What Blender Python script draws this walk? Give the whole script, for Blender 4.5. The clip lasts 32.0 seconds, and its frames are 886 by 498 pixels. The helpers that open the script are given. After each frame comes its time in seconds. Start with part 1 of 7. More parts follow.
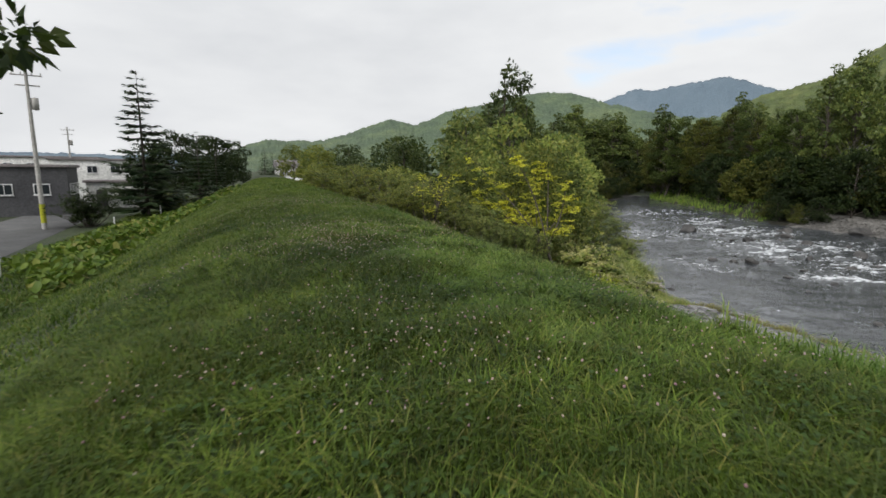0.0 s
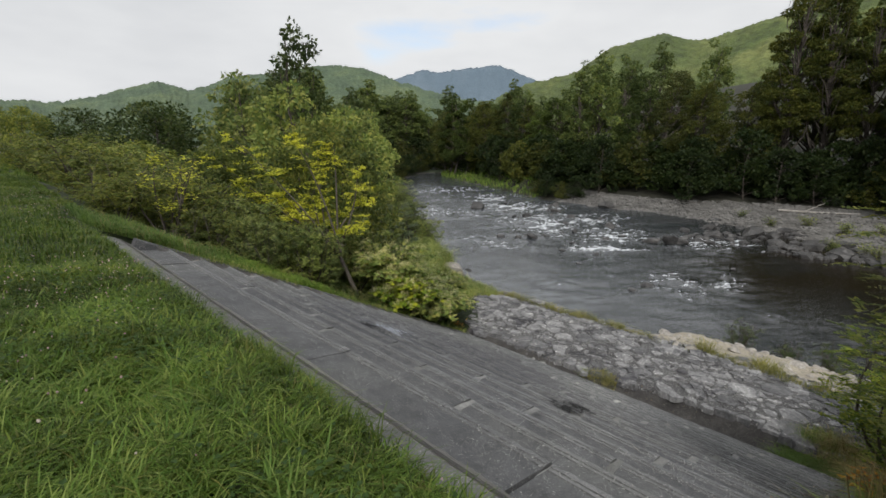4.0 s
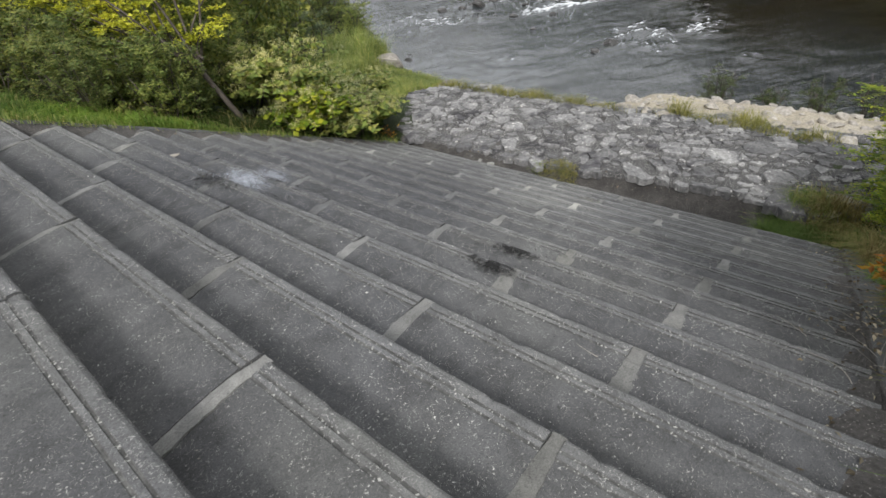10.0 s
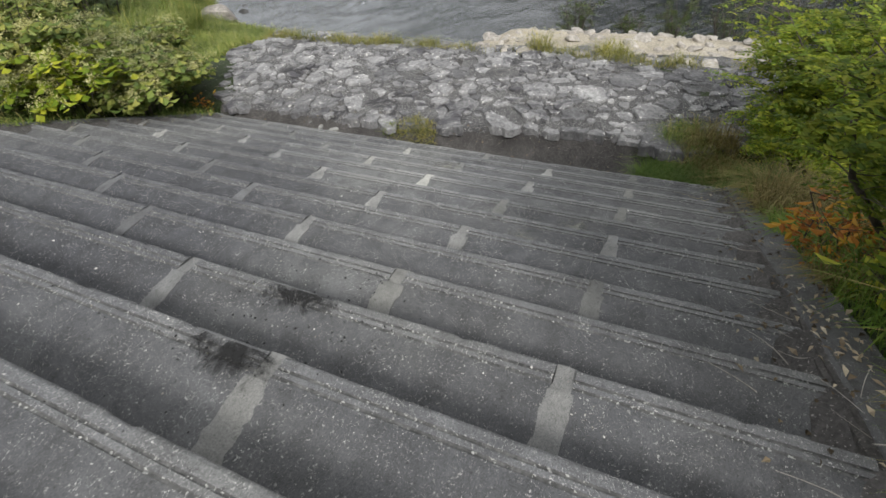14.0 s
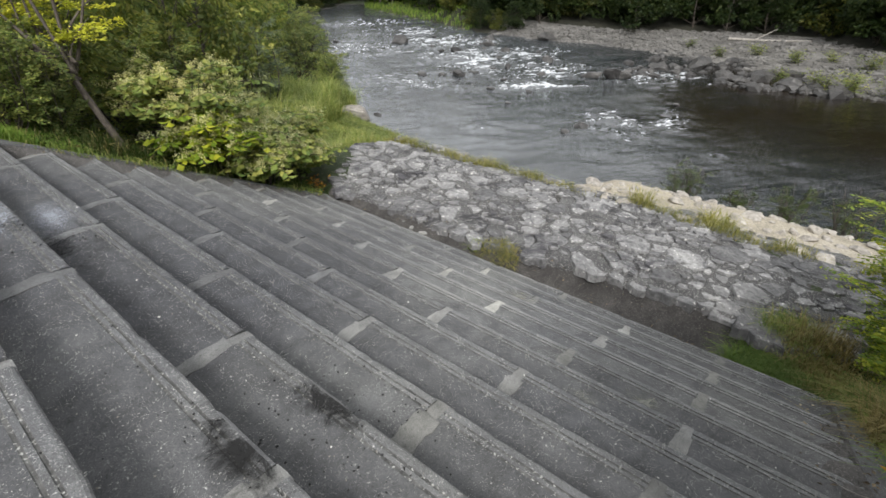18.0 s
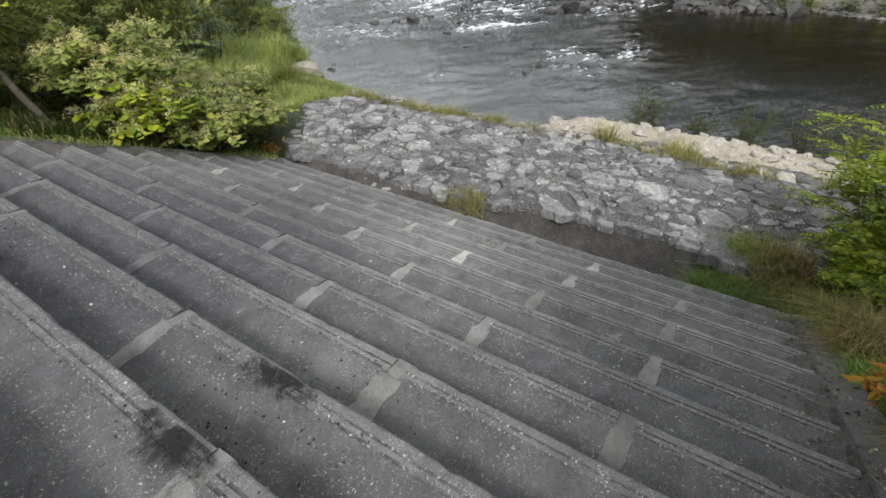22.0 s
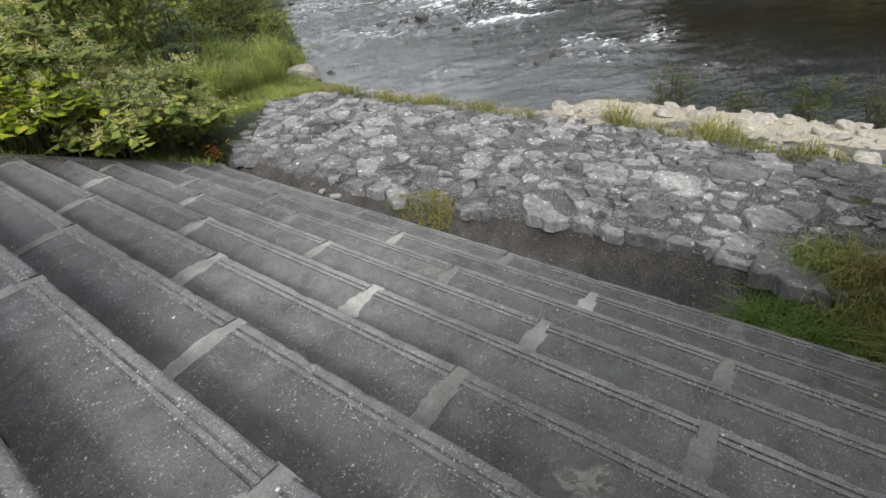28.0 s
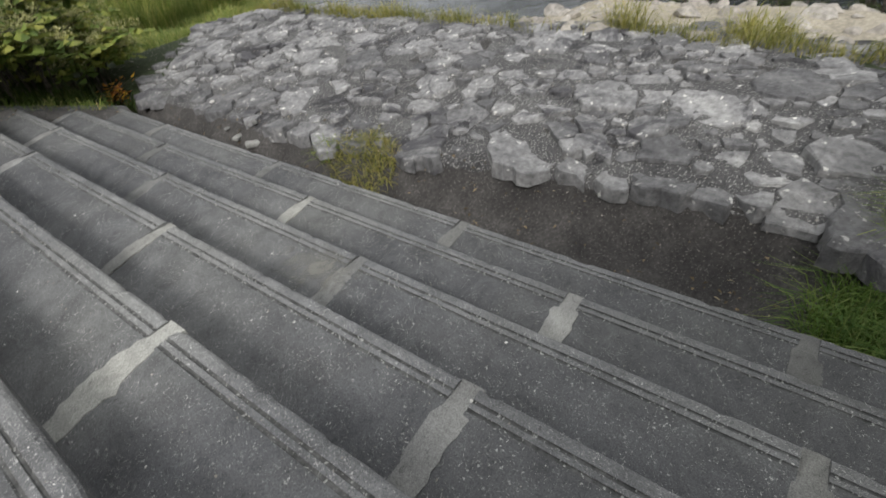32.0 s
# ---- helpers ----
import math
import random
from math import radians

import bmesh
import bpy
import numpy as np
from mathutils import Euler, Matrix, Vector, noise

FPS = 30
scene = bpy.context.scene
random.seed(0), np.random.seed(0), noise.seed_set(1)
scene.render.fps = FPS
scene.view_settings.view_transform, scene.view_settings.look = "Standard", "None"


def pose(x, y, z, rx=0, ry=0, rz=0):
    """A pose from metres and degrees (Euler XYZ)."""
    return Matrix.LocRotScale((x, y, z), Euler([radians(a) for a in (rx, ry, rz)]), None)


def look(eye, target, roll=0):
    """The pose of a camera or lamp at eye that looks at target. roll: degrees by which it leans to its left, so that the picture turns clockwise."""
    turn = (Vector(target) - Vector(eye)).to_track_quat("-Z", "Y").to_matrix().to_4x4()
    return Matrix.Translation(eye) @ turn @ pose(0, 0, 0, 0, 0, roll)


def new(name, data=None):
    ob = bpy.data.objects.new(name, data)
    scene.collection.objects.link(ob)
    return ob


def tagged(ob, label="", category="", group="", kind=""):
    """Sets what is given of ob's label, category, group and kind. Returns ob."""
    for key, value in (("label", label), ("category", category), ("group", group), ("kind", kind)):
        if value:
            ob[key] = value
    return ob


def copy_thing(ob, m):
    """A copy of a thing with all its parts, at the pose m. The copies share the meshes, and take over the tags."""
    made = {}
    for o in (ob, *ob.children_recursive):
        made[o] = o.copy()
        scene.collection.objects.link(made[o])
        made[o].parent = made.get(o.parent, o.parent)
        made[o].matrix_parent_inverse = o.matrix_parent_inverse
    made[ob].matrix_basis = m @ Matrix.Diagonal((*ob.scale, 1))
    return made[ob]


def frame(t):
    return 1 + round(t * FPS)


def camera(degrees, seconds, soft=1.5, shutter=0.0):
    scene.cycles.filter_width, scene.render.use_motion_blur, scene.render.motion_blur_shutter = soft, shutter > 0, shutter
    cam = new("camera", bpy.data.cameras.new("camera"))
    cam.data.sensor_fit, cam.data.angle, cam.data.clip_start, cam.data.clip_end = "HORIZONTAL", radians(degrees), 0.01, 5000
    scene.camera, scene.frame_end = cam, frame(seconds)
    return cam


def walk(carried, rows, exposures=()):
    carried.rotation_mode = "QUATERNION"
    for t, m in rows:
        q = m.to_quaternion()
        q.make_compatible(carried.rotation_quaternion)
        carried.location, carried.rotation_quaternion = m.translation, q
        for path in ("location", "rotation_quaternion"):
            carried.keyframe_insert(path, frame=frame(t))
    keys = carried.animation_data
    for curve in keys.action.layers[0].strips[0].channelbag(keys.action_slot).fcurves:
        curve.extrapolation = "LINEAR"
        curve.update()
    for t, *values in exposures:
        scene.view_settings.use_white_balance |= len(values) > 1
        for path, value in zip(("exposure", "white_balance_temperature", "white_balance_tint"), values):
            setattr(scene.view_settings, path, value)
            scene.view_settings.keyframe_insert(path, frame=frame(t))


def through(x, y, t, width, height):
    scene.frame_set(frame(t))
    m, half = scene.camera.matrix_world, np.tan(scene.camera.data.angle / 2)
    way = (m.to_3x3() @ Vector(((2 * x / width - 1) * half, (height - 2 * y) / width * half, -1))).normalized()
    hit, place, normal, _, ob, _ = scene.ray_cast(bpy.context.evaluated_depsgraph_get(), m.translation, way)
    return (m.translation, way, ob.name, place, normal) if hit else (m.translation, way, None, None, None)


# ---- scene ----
cam = camera(85.49, 32.0, soft=1.6, shutter=0.2)
PATH = [
    (0.0, -8.289, -7.002, 3.404, 80.69, -0.56, -20.58), (0.5, -7.721, -6.079, 3.384, 80.12, 1.26, -22.55),
    (1.0, -7.358, -5.358, 3.463, 78.47, -1.37, -22.37), (1.5, -7.067, -4.937, 3.470, 77.56, -0.42, -34.55),
    (2.0, -6.811, -4.680, 3.493, 76.13, -0.97, -38.95), (2.5, -6.554, -4.389, 3.555, 77.55, -1.72, -44.12),
    (3.0, -6.383, -4.111, 3.583, 76.19, -1.45, -49.14), (3.5, -6.158, -4.062, 3.614, 78.82, -1.47, -44.18),
    (5.5, -5.734, -3.832, 3.661, 75.25, -3.37, -44.33), (6.0, -5.469, -3.662, 3.649, 74.01, -1.64, -47.50),
    (6.5, -5.296, -3.461, 3.583, 69.00, 1.50, -51.41), (7.0, -5.058, -3.386, 3.532, 68.36, 1.34, -50.82),
    (7.5, -4.764, -3.222, 3.470, 67.68, 1.40, -51.64), (8.0, -4.496, -3.131, 3.441, 61.77, 5.63, -53.95),
    (8.3, -4.264, -3.200, 3.350, 68.06, 7.66, -51.31), (8.5, -4.139, -3.260, 3.297, 62.06, 8.59, -53.19),
    (9.0, -3.886, -3.209, 3.186, 60.25, 4.67, -54.67), (9.5, -3.584, -2.966, 2.994, 53.66, 4.74, -55.23),
    (10.0, -3.352, -3.012, 2.928, 53.91, 6.14, -51.45), (10.5, -3.074, -3.058, 2.828, 55.75, 2.76, -57.01),
    (11.0, -2.790, -2.898, 2.690, 52.89, 5.63, -53.65), (11.5, -2.554, -2.951, 2.635, 50.87, 5.37, -54.04),
    (12.0, -2.244, -2.798, 2.430, 54.24, 6.75, -57.73), (12.5, -2.010, -2.817, 2.394, 46.35, 2.30, -60.22),
    (13.0, -1.735, -2.677, 2.136, 49.43, 5.77, -68.49), (13.5, -1.573, -2.603, 2.118, 50.55, 5.82, -62.66),
    (14.0, -1.378, -2.651, 2.071, 47.37, 5.29, -66.36), (14.5, -1.148, -2.476, 1.954, 49.85, 5.66, -67.22),
    (16.5, -1.145, -2.588, 2.091, 60.03, -1.29, -55.63), (17.0, -1.170, -2.599, 2.103, 60.53, -3.57, -55.75),
    (17.5, -1.182, -2.603, 2.100, 60.28, -3.19, -54.51), (18.0, -1.184, -2.587, 2.093, 61.09, -1.64, -51.04),
    (18.5, -1.202, -2.613, 2.107, 62.45, -1.09, -49.63), (19.0, -1.218, -2.595, 2.101, 61.70, 0.07, -48.19),
    (19.5, -1.218, -2.601, 2.098, 61.43, 0.16, -47.36), (20.0, -1.221, -2.614, 2.110, 61.27, 0.16, -47.47),
    (20.5, -1.205, -2.581, 2.106, 61.00, 0.23, -49.70), (21.0, -1.185, -2.535, 2.107, 60.86, -0.12, -54.52),
    (21.5, -1.128, -2.497, 2.064, 58.81, 1.56, -57.56), (22.0, -0.960, -2.629, 1.980, 55.63, 1.53, -56.35),
    (22.5, -0.686, -2.546, 1.784, 59.43, 1.06, -62.42), (23.0, -0.535, -2.425, 1.715, 57.26, 2.27, -58.55),
    (23.5, -0.382, -2.573, 1.676, 55.95, 7.20, -60.19), (24.0, -0.166, -2.552, 1.530, 57.73, 5.59, -61.55),
    (24.5, 0.024, -2.435, 1.435, 56.83, 4.51, -61.27), (25.0, 0.168, -2.591, 1.415, 56.58, 5.48, -59.78),
    (25.5, 0.348, -2.547, 1.277, 57.52, 4.99, -60.14), (27.5, 1.152, -2.358, 0.889, 57.85, 5.17, -61.43),
    (28.0, 1.296, -2.448, 0.846, 56.52, 5.18, -54.19), (28.5, 1.540, -2.469, 0.742, 56.36, 6.26, -60.28),
    (29.0, 1.772, -2.285, 0.576, 53.54, 8.97, -57.89), (29.5, 1.910, -2.328, 0.551, 52.22, 8.65, -50.00),
    (30.0, 2.172, -2.184, 0.337, 58.38, 8.28, -55.12), (30.5, 2.349, -2.093, 0.308, 55.55, 10.36, -47.74),
    (31.0, 2.585, -2.169, 0.255, 54.51, 8.33, -51.97), (31.5, 2.876, -2.022, 0.079, 55.80, 8.21, -58.96),
    (32.0, 3.080, -2.025, 0.013, 48.61, 7.76, -54.42),
]
EXPOSURES = [(0.0, -0.66), (2.0, -0.76), (3.0, -0.76), (6.0, -0.75), (7.0, -0.38), (9.0, -0.24), (11.0, -0.34), (12.0, -0.34), (14.0, -0.22), (17.0, -0.12), (20.0, -0.16), (28.0, -0.18), (30.0, -0.33), (32.0, -0.42)]

# ---- world, sun, exposure ----
walk(cam, [(t, pose(*r)) for t, *r in PATH], exposures=EXPOSURES)

SUN_UP, SUN_TURN = 41.0, 233.0
world = bpy.data.worlds.new("overcast_sky")
scene.world = world
world.use_nodes = True
wn, wl = world.node_tree.nodes, world.node_tree.links
wn.clear()
w_out = wn.new("ShaderNodeOutputWorld")
w_bg = wn.new("ShaderNodeBackground")
w_sky = wn.new("ShaderNodeTexSky")
w_sky.sky_type = "NISHITA"
w_sky.sun_disc = False
w_sky.sun_elevation = radians(SUN_UP)
w_sky.sun_rotation = radians(SUN_TURN)
w_dim = wn.new("ShaderNodeVectorMath")
w_dim.operation = "SCALE"
w_dim.inputs["Scale"].default_value = 0.22
wl.new(w_sky.outputs["Color"], w_dim.inputs[0])
w_co = wn.new("ShaderNodeTexCoord")
w_map = wn.new("ShaderNodeMapping")
w_map.inputs["Scale"].default_value = (1.0, 1.0, 3.2)
wl.new(w_co.outputs["Generated"], w_map.inputs["Vector"])
w_noise = wn.new("ShaderNodeTexNoise")
w_noise.inputs["Scale"].default_value = 2.3
w_noise.inputs["Detail"].default_value = 7.0
w_noise.inputs["Roughness"].default_value = 0.55
wl.new(w_map.outputs["Vector"], w_noise.inputs["Vector"])
w_cover = wn.new("ShaderNodeMapRange")
w_cover.inputs["From Min"].default_value = 0.15
w_cover.inputs["From Max"].default_value = 0.36
wl.new(w_noise.outputs["Fac"], w_cover.inputs["Value"])
w_tone = wn.new("ShaderNodeValToRGB")
w_tone.color_ramp.elements[0].position, w_tone.color_ramp.elements[0].color = 0.36, (1.02, 1.035, 1.05, 1)
w_tone.color_ramp.elements[1].position, w_tone.color_ramp.elements[1].color = 0.70, (0.84, 0.86, 0.89, 1)
wl.new(w_noise.outputs["Fac"], w_tone.inputs["Fac"])
w_mix = wn.new("ShaderNodeMix")
w_mix.data_type = "RGBA"
wl.new(w_cover.outputs["Result"], w_mix.inputs["Factor"])
wl.new(w_dim.outputs["Vector"], w_mix.inputs["A"])
wl.new(w_tone.outputs["Color"], w_mix.inputs["B"])
# an overcast sky is brighter overhead than at the horizon
w_sep = wn.new("ShaderNodeSeparateXYZ")
wl.new(w_co.outputs["Generated"], w_sep.inputs["Vector"])
w_up = wn.new("ShaderNodeMapRange")
w_up.inputs["To Min"].default_value, w_up.inputs["To Max"].default_value = 1.24, 1.36
wl.new(w_sep.outputs["Z"], w_up.inputs["Value"])
w_lum = wn.new("ShaderNodeVectorMath")
w_lum.operation = "SCALE"
wl.new(w_mix.outputs["Result"], w_lum.inputs[0])
wl.new(w_up.outputs["Result"], w_lum.inputs["Scale"])
wl.new(w_lum.outputs["Vector"], w_bg.inputs["Color"])
w_bg.inputs["Strength"].default_value = 1.06
wl.new(w_bg.outputs["Background"], w_out.inputs["Surface"])

sun = new("sun", bpy.data.lights.new("sun", "SUN"))
sun.data.energy, sun.data.angle, sun.data.color = 4.3, radians(16), (1.0, 0.975, 0.945)
sun.matrix_world = look((0, 0, 0), (-math.sin(radians(SUN_TURN)) * math.cos(radians(SUN_UP)),
                                    -math.cos(radians(SUN_TURN)) * math.cos(radians(SUN_UP)), -math.sin(radians(SUN_UP))))

# ---- materials ----
def shader(name):
    m = bpy.data.materials.new(name)
    m.use_nodes = True
    nt = m.node_tree
    return m, nt, nt.nodes, nt.links, nt.nodes["Principled BSDF"]


def noise_node(nt, scale, detail=4.0, rough=0.55, vec=None, distort=0.0):
    n = nt.nodes.new("ShaderNodeTexNoise")
    n.inputs["Scale"].default_value, n.inputs["Detail"].default_value = scale, detail
    n.inputs["Roughness"].default_value, n.inputs["Distortion"].default_value = rough, distort
    if vec:
        nt.links.new(vec, n.inputs["Vector"])
    return n


def ramp_node(nt, source, stops):
    r = nt.nodes.new("ShaderNodeValToRGB")
    e = r.color_ramp.elements
    while len(e) < len(stops):
        e.new(0.5)
    for el, (p, c) in zip(e, stops):
        el.position = p
        el.color = (*c, 1) if len(c) == 3 else c
    nt.links.new(source, r.inputs["Fac"])
    return r


def mix_node(nt, a, b, fac, mode="MIX"):
    m = nt.nodes.new("ShaderNodeMix")
    m.data_type, m.blend_type = "RGBA", mode
    for key, v in (("A", a), ("B", b), ("Factor", fac)):
        if isinstance(v, (int, float)):
            m.inputs[key].default_value = v
        elif isinstance(v, tuple):
            m.inputs[key].default_value = (*v, 1)
        else:
            nt.links.new(v, m.inputs[key])
    return m.outputs["Result"]


def bump_node(nt, height, strength, distance, bsdf):
    b = nt.nodes.new("ShaderNodeBump")
    b.inputs["Strength"].default_value, b.inputs["Distance"].default_value = strength, distance
    nt.links.new(height, b.inputs["Height"])
    nt.links.new(b.outputs["Normal"], bsdf.inputs["Normal"])
    return b


def world_coords(nt, scale=None):
    g = nt.nodes.new("ShaderNodeNewGeometry")
    if scale is None:
        return g.outputs["Position"]
    mp = nt.nodes.new("ShaderNodeMapping")
    mp.inputs["Scale"].default_value = scale
    nt.links.new(g.outputs["Position"], mp.inputs["Vector"])
    return mp.outputs["Vector"]


def rough_stuff(name, dark, mid, light, big=0.6, fine=18.0, bump=0.4, dist=0.02, rough=0.9, speck=None, rnd=0.0, crust=None):
    """A weathered mineral or soil surface: blotches, grain, specks and relief in world coordinates."""
    m, nt, n, l, b = shader(name)
    pos = world_coords(nt)
    n1 = noise_node(nt, big, 5, 0.6, pos, 0.3)
    n2 = noise_node(nt, fine, 5, 0.65, pos)
    c = ramp_node(nt, n1.outputs["Fac"], [(0.25, dark), (0.5, mid), (0.75, light)]).outputs["Color"]
    g = ramp_node(nt, n2.outputs["Fac"], [(0.3, (0.55, 0.55, 0.55)), (0.7, (1.35, 1.35, 1.35))]).outputs["Color"]
    c = mix_node(nt, c, g, 1.0, "MULTIPLY")
    if speck:
        n3 = noise_node(nt, speck[1], 2, 0.5, pos)
        f = ramp_node(nt, n3.outputs["Fac"], [(speck[2], (0, 0, 0)), (speck[2] + 0.05, (1, 1, 1))]).outputs["Color"]
        c = mix_node(nt, c, speck[0], f)
    if rnd:
        o = n.new("ShaderNodeObjectInfo")
        t = ramp_node(nt, o.outputs["Random"], [(0.0, (1 - rnd,) * 3), (1.0, (1 + rnd, 1 + rnd, 1 + rnd * 0.9))]).outputs["Color"]
        c = mix_node(nt, c, t, 1.0, "MULTIPLY")
    if crust:
        n4 = noise_node(nt, crust[1], 7, 0.72, pos, 0.8)
        f = ramp_node(nt, n4.outputs["Fac"], [(crust[2], (0, 0, 0)), (crust[2] + 0.06, (0.85,) * 3)]).outputs["Color"]
        c = mix_node(nt, c, crust[0], f)
    l.new(c, b.inputs["Base Color"])
    b.inputs["Roughness"].default_value = rough
    bump_node(nt, n2.outputs["Fac"], bump, dist, b)
    return m


def leaf_stuff(name, stops, through=0.42, rough=0.55, rnd=0.25):
    """Leaves or blades: each island of the mesh takes its own tone, light passes partly through."""
    m, nt, n, l, b = shader(name)
    geo = n.new("ShaderNodeNewGeometry")
    c = ramp_node(nt, geo.outputs["Random Per Island"], stops).outputs["Color"]
    o = n.new("ShaderNodeObjectInfo")
    t = ramp_node(nt, o.outputs["Random"], [(0.0, (1 - rnd, 1 - rnd, 1 - rnd * 0.8)), (1.0, (1 + rnd, 1 + rnd * 0.8, 1))]).outputs["Color"]
    c = mix_node(nt, c, t, 1.0, "MULTIPLY")
    big = noise_node(nt, 0.5, 3, 0.6, world_coords(nt))
    c = mix_node(nt, c, ramp_node(nt, big.outputs["Fac"], [(0.3, (0.6, 0.68, 0.66)), (0.7, (1.34, 1.3, 1.05))]).outputs["Color"], 1.0, "MULTIPLY")
    l.new(c, b.inputs["Base Color"])
    b.inputs["Roughness"].default_value = rough
    b.inputs["Specular IOR Level"].default_value = 0.25
    tr = n.new("ShaderNodeBsdfTranslucent")
    l.new(c, tr.inputs["Color"])
    mx = n.new("ShaderNodeMixShader")
    mx.inputs["Fac"].default_value = through
    l.new(b.outputs["BSDF"], mx.inputs[1])
    l.new(tr.outputs["BSDF"], mx.inputs[2])
    l.new(mx.outputs["Shader"], n["Material Output"].inputs["Surface"])
    return m


def concrete_stuff(name, base, grit=0.70, rnd=0.10, pale=(0.62, 0.61, 0.58)):
    """Old exposed-aggregate concrete: a dull olive-grey skin, clustered pale grit of three sizes, pits and lichen flecks."""
    m, nt, n, l, b = shader(name)
    pos = world_coords(nt)
    blot = noise_node(nt, 0.55, 4, 0.6, pos, 0.3)
    mid = noise_node(nt, 4.0, 6, 0.66, pos, 0.4)
    fine = noise_node(nt, 150.0, 4, 0.75, pos)
    dark = (base[0] * 0.75, base[1] * 0.76, base[2] * 0.79)
    lite = (base[0] * 1.26, base[1] * 1.26, base[2] * 1.20)
    c = ramp_node(nt, blot.outputs["Fac"], [(0.30, dark), (0.5, base), (0.70, lite)]).outputs["Color"]
    c = mix_node(nt, c, ramp_node(nt, mid.outputs["Fac"], [(0.3, (0.66, 0.66, 0.66)), (0.7, (1.32, 1.32, 1.32))]).outputs["Color"], 1.0, "MULTIPLY")
    c = mix_node(nt, c, ramp_node(nt, fine.outputs["Fac"], [(0.3, (0.52, 0.52, 0.52)), (0.7, (1.45, 1.45, 1.45))]).outputs["Color"], 1.0, "MULTIPLY")
    # a broad darker patch and a broad lichened one, with ragged edges
    ragged = mix_node(nt, pos, noise_node(nt, 0.9, 5, 0.62, pos).outputs["Color"], 1.6, "ADD")
    for at, reach, tint in (((0.6, 3.3, 0.8), (4.0, 3.8, 9.0), (0.58, 0.59, 0.63)), ((4.6, 0.3, 0.8), (2.3, 3.0, 9.0), (1.28, 1.28, 1.27))):
        mp = n.new("ShaderNodeMapping")
        mp.vector_type = "TEXTURE"
        mp.inputs["Location"].default_value = at
        mp.inputs["Scale"].default_value = reach
        l.new(ragged, mp.inputs["Vector"])
        far = n.new("ShaderNodeVectorMath")
        far.operation = "LENGTH"
        l.new(mp.outputs["Vector"], far.inputs[0])
        c = mix_node(nt, c, ramp_node(nt, far.outputs["Value"], [(0.45, tint), (1.0, (1.0, 1.0, 1.0))]).outputs["Color"], 1.0, "MULTIPLY")
    pits = noise_node(nt, 38.0, 5, 0.8, pos, 0.6)
    c = mix_node(nt, c, ramp_node(nt, pits.outputs["Fac"], [(0.34, (0.55, 0.55, 0.55)), (0.42, (1.0, 1.0, 1.0))]).outputs["Color"], 1.0, "MULTIPLY")
    where = ramp_node(nt, noise_node(nt, 5.5, 6, 0.75, pos, 0.5).outputs["Fac"], [(0.39, (0.10,) * 3), (0.59, (1.0,) * 3)]).outputs["Color"]
    warp = mix_node(nt, pos, noise_node(nt, 45.0, 3, 0.7, pos).outputs["Color"], 0.05, "ADD")
    for cells, size, need in ((105.0, 0.40, grit + 0.06), (52.0, 0.34, grit + 0.04), (25.0, 0.22, grit + 0.12)):
        vo = n.new("ShaderNodeTexVoronoi")
        vo.distance = "MANHATTAN"
        vo.inputs["Scale"].default_value = cells
        l.new(warp, vo.inputs["Vector"])
        sc = n.new("ShaderNodeSeparateColor")
        l.new(vo.outputs["Color"], sc.inputs["Color"])
        pick = ramp_node(nt, sc.outputs["Red"], [(min(need, 0.97), (0, 0, 0)), (min(need + 0.12, 0.99), (1, 1, 1))]).outputs["Color"]
        tone = ramp_node(nt, sc.outputs["Green"], [(0.0, (0.35,) * 3), (1.0, (1.0,) * 3)]).outputs["Color"]
        near = ramp_node(nt, vo.outputs["Distance"], [(size * 0.7, (1, 1, 1)), (size, (0, 0, 0))]).outputs["Color"]
        f = mix_node(nt, mix_node(nt, mix_node(nt, pick, tone, 1.0, "MULTIPLY"), near, 1.0, "MULTIPLY"), where, 1.0, "MULTIPLY")
        c = mix_node(nt, c, pale, f)
    lich = noise_node(nt, 15.0, 7, 0.82, pos, 1.4)
    f2 = ramp_node(nt, lich.outputs["Fac"], [(0.63, (0, 0, 0)), (0.70, (0.65, 0.65, 0.65))]).outputs["Color"]
    c = mix_node(nt, c, (0.30, 0.30, 0.28), f2)
    o = n.new("ShaderNodeObjectInfo")
    c = mix_node(nt, c, ramp_node(nt, o.outputs["Random"], [(0.0, (1 - rnd,) * 3), (1.0, (1 + rnd,) * 3)]).outputs["Color"], 1.0, "MULTIPLY")
    l.new(c, b.inputs["Base Color"])
    b.inputs["Roughness"].default_value = 0.88
    bump_node(nt, mix_node(nt, pits.outputs["Fac"], fine.outputs["Fac"], 0.5), 0.75, 0.008, b)
    return m


CONCRETE = concrete_stuff("weathered_concrete", (0.085, 0.086, 0.0885), 0.47)
NOSE = concrete_stuff("worn_nose_concrete", (0.124, 0.125, 0.127), 0.04)
COPING = concrete_stuff("coping_concrete", (0.122, 0.121, 0.117), 0.34)
KERB = concrete_stuff("worn_kerb_concrete", (0.165, 0.158, 0.146), 0.45)
MORTAR = concrete_stuff("joint_mortar", (0.185, 0.184, 0.176), 0.84, 0.3, (0.40, 0.40, 0.37))
# groove faces: duller grey than the nose, with pale specks
GROOVE = rough_stuff("groove_grey", (0.040, 0.040, 0.040), (0.085, 0.085, 0.083), (0.15, 0.15, 0.147), 9.0, 40, 0.6, 0.006, 0.95, ((0.36, 0.36, 0.34), 60.0, 0.61))
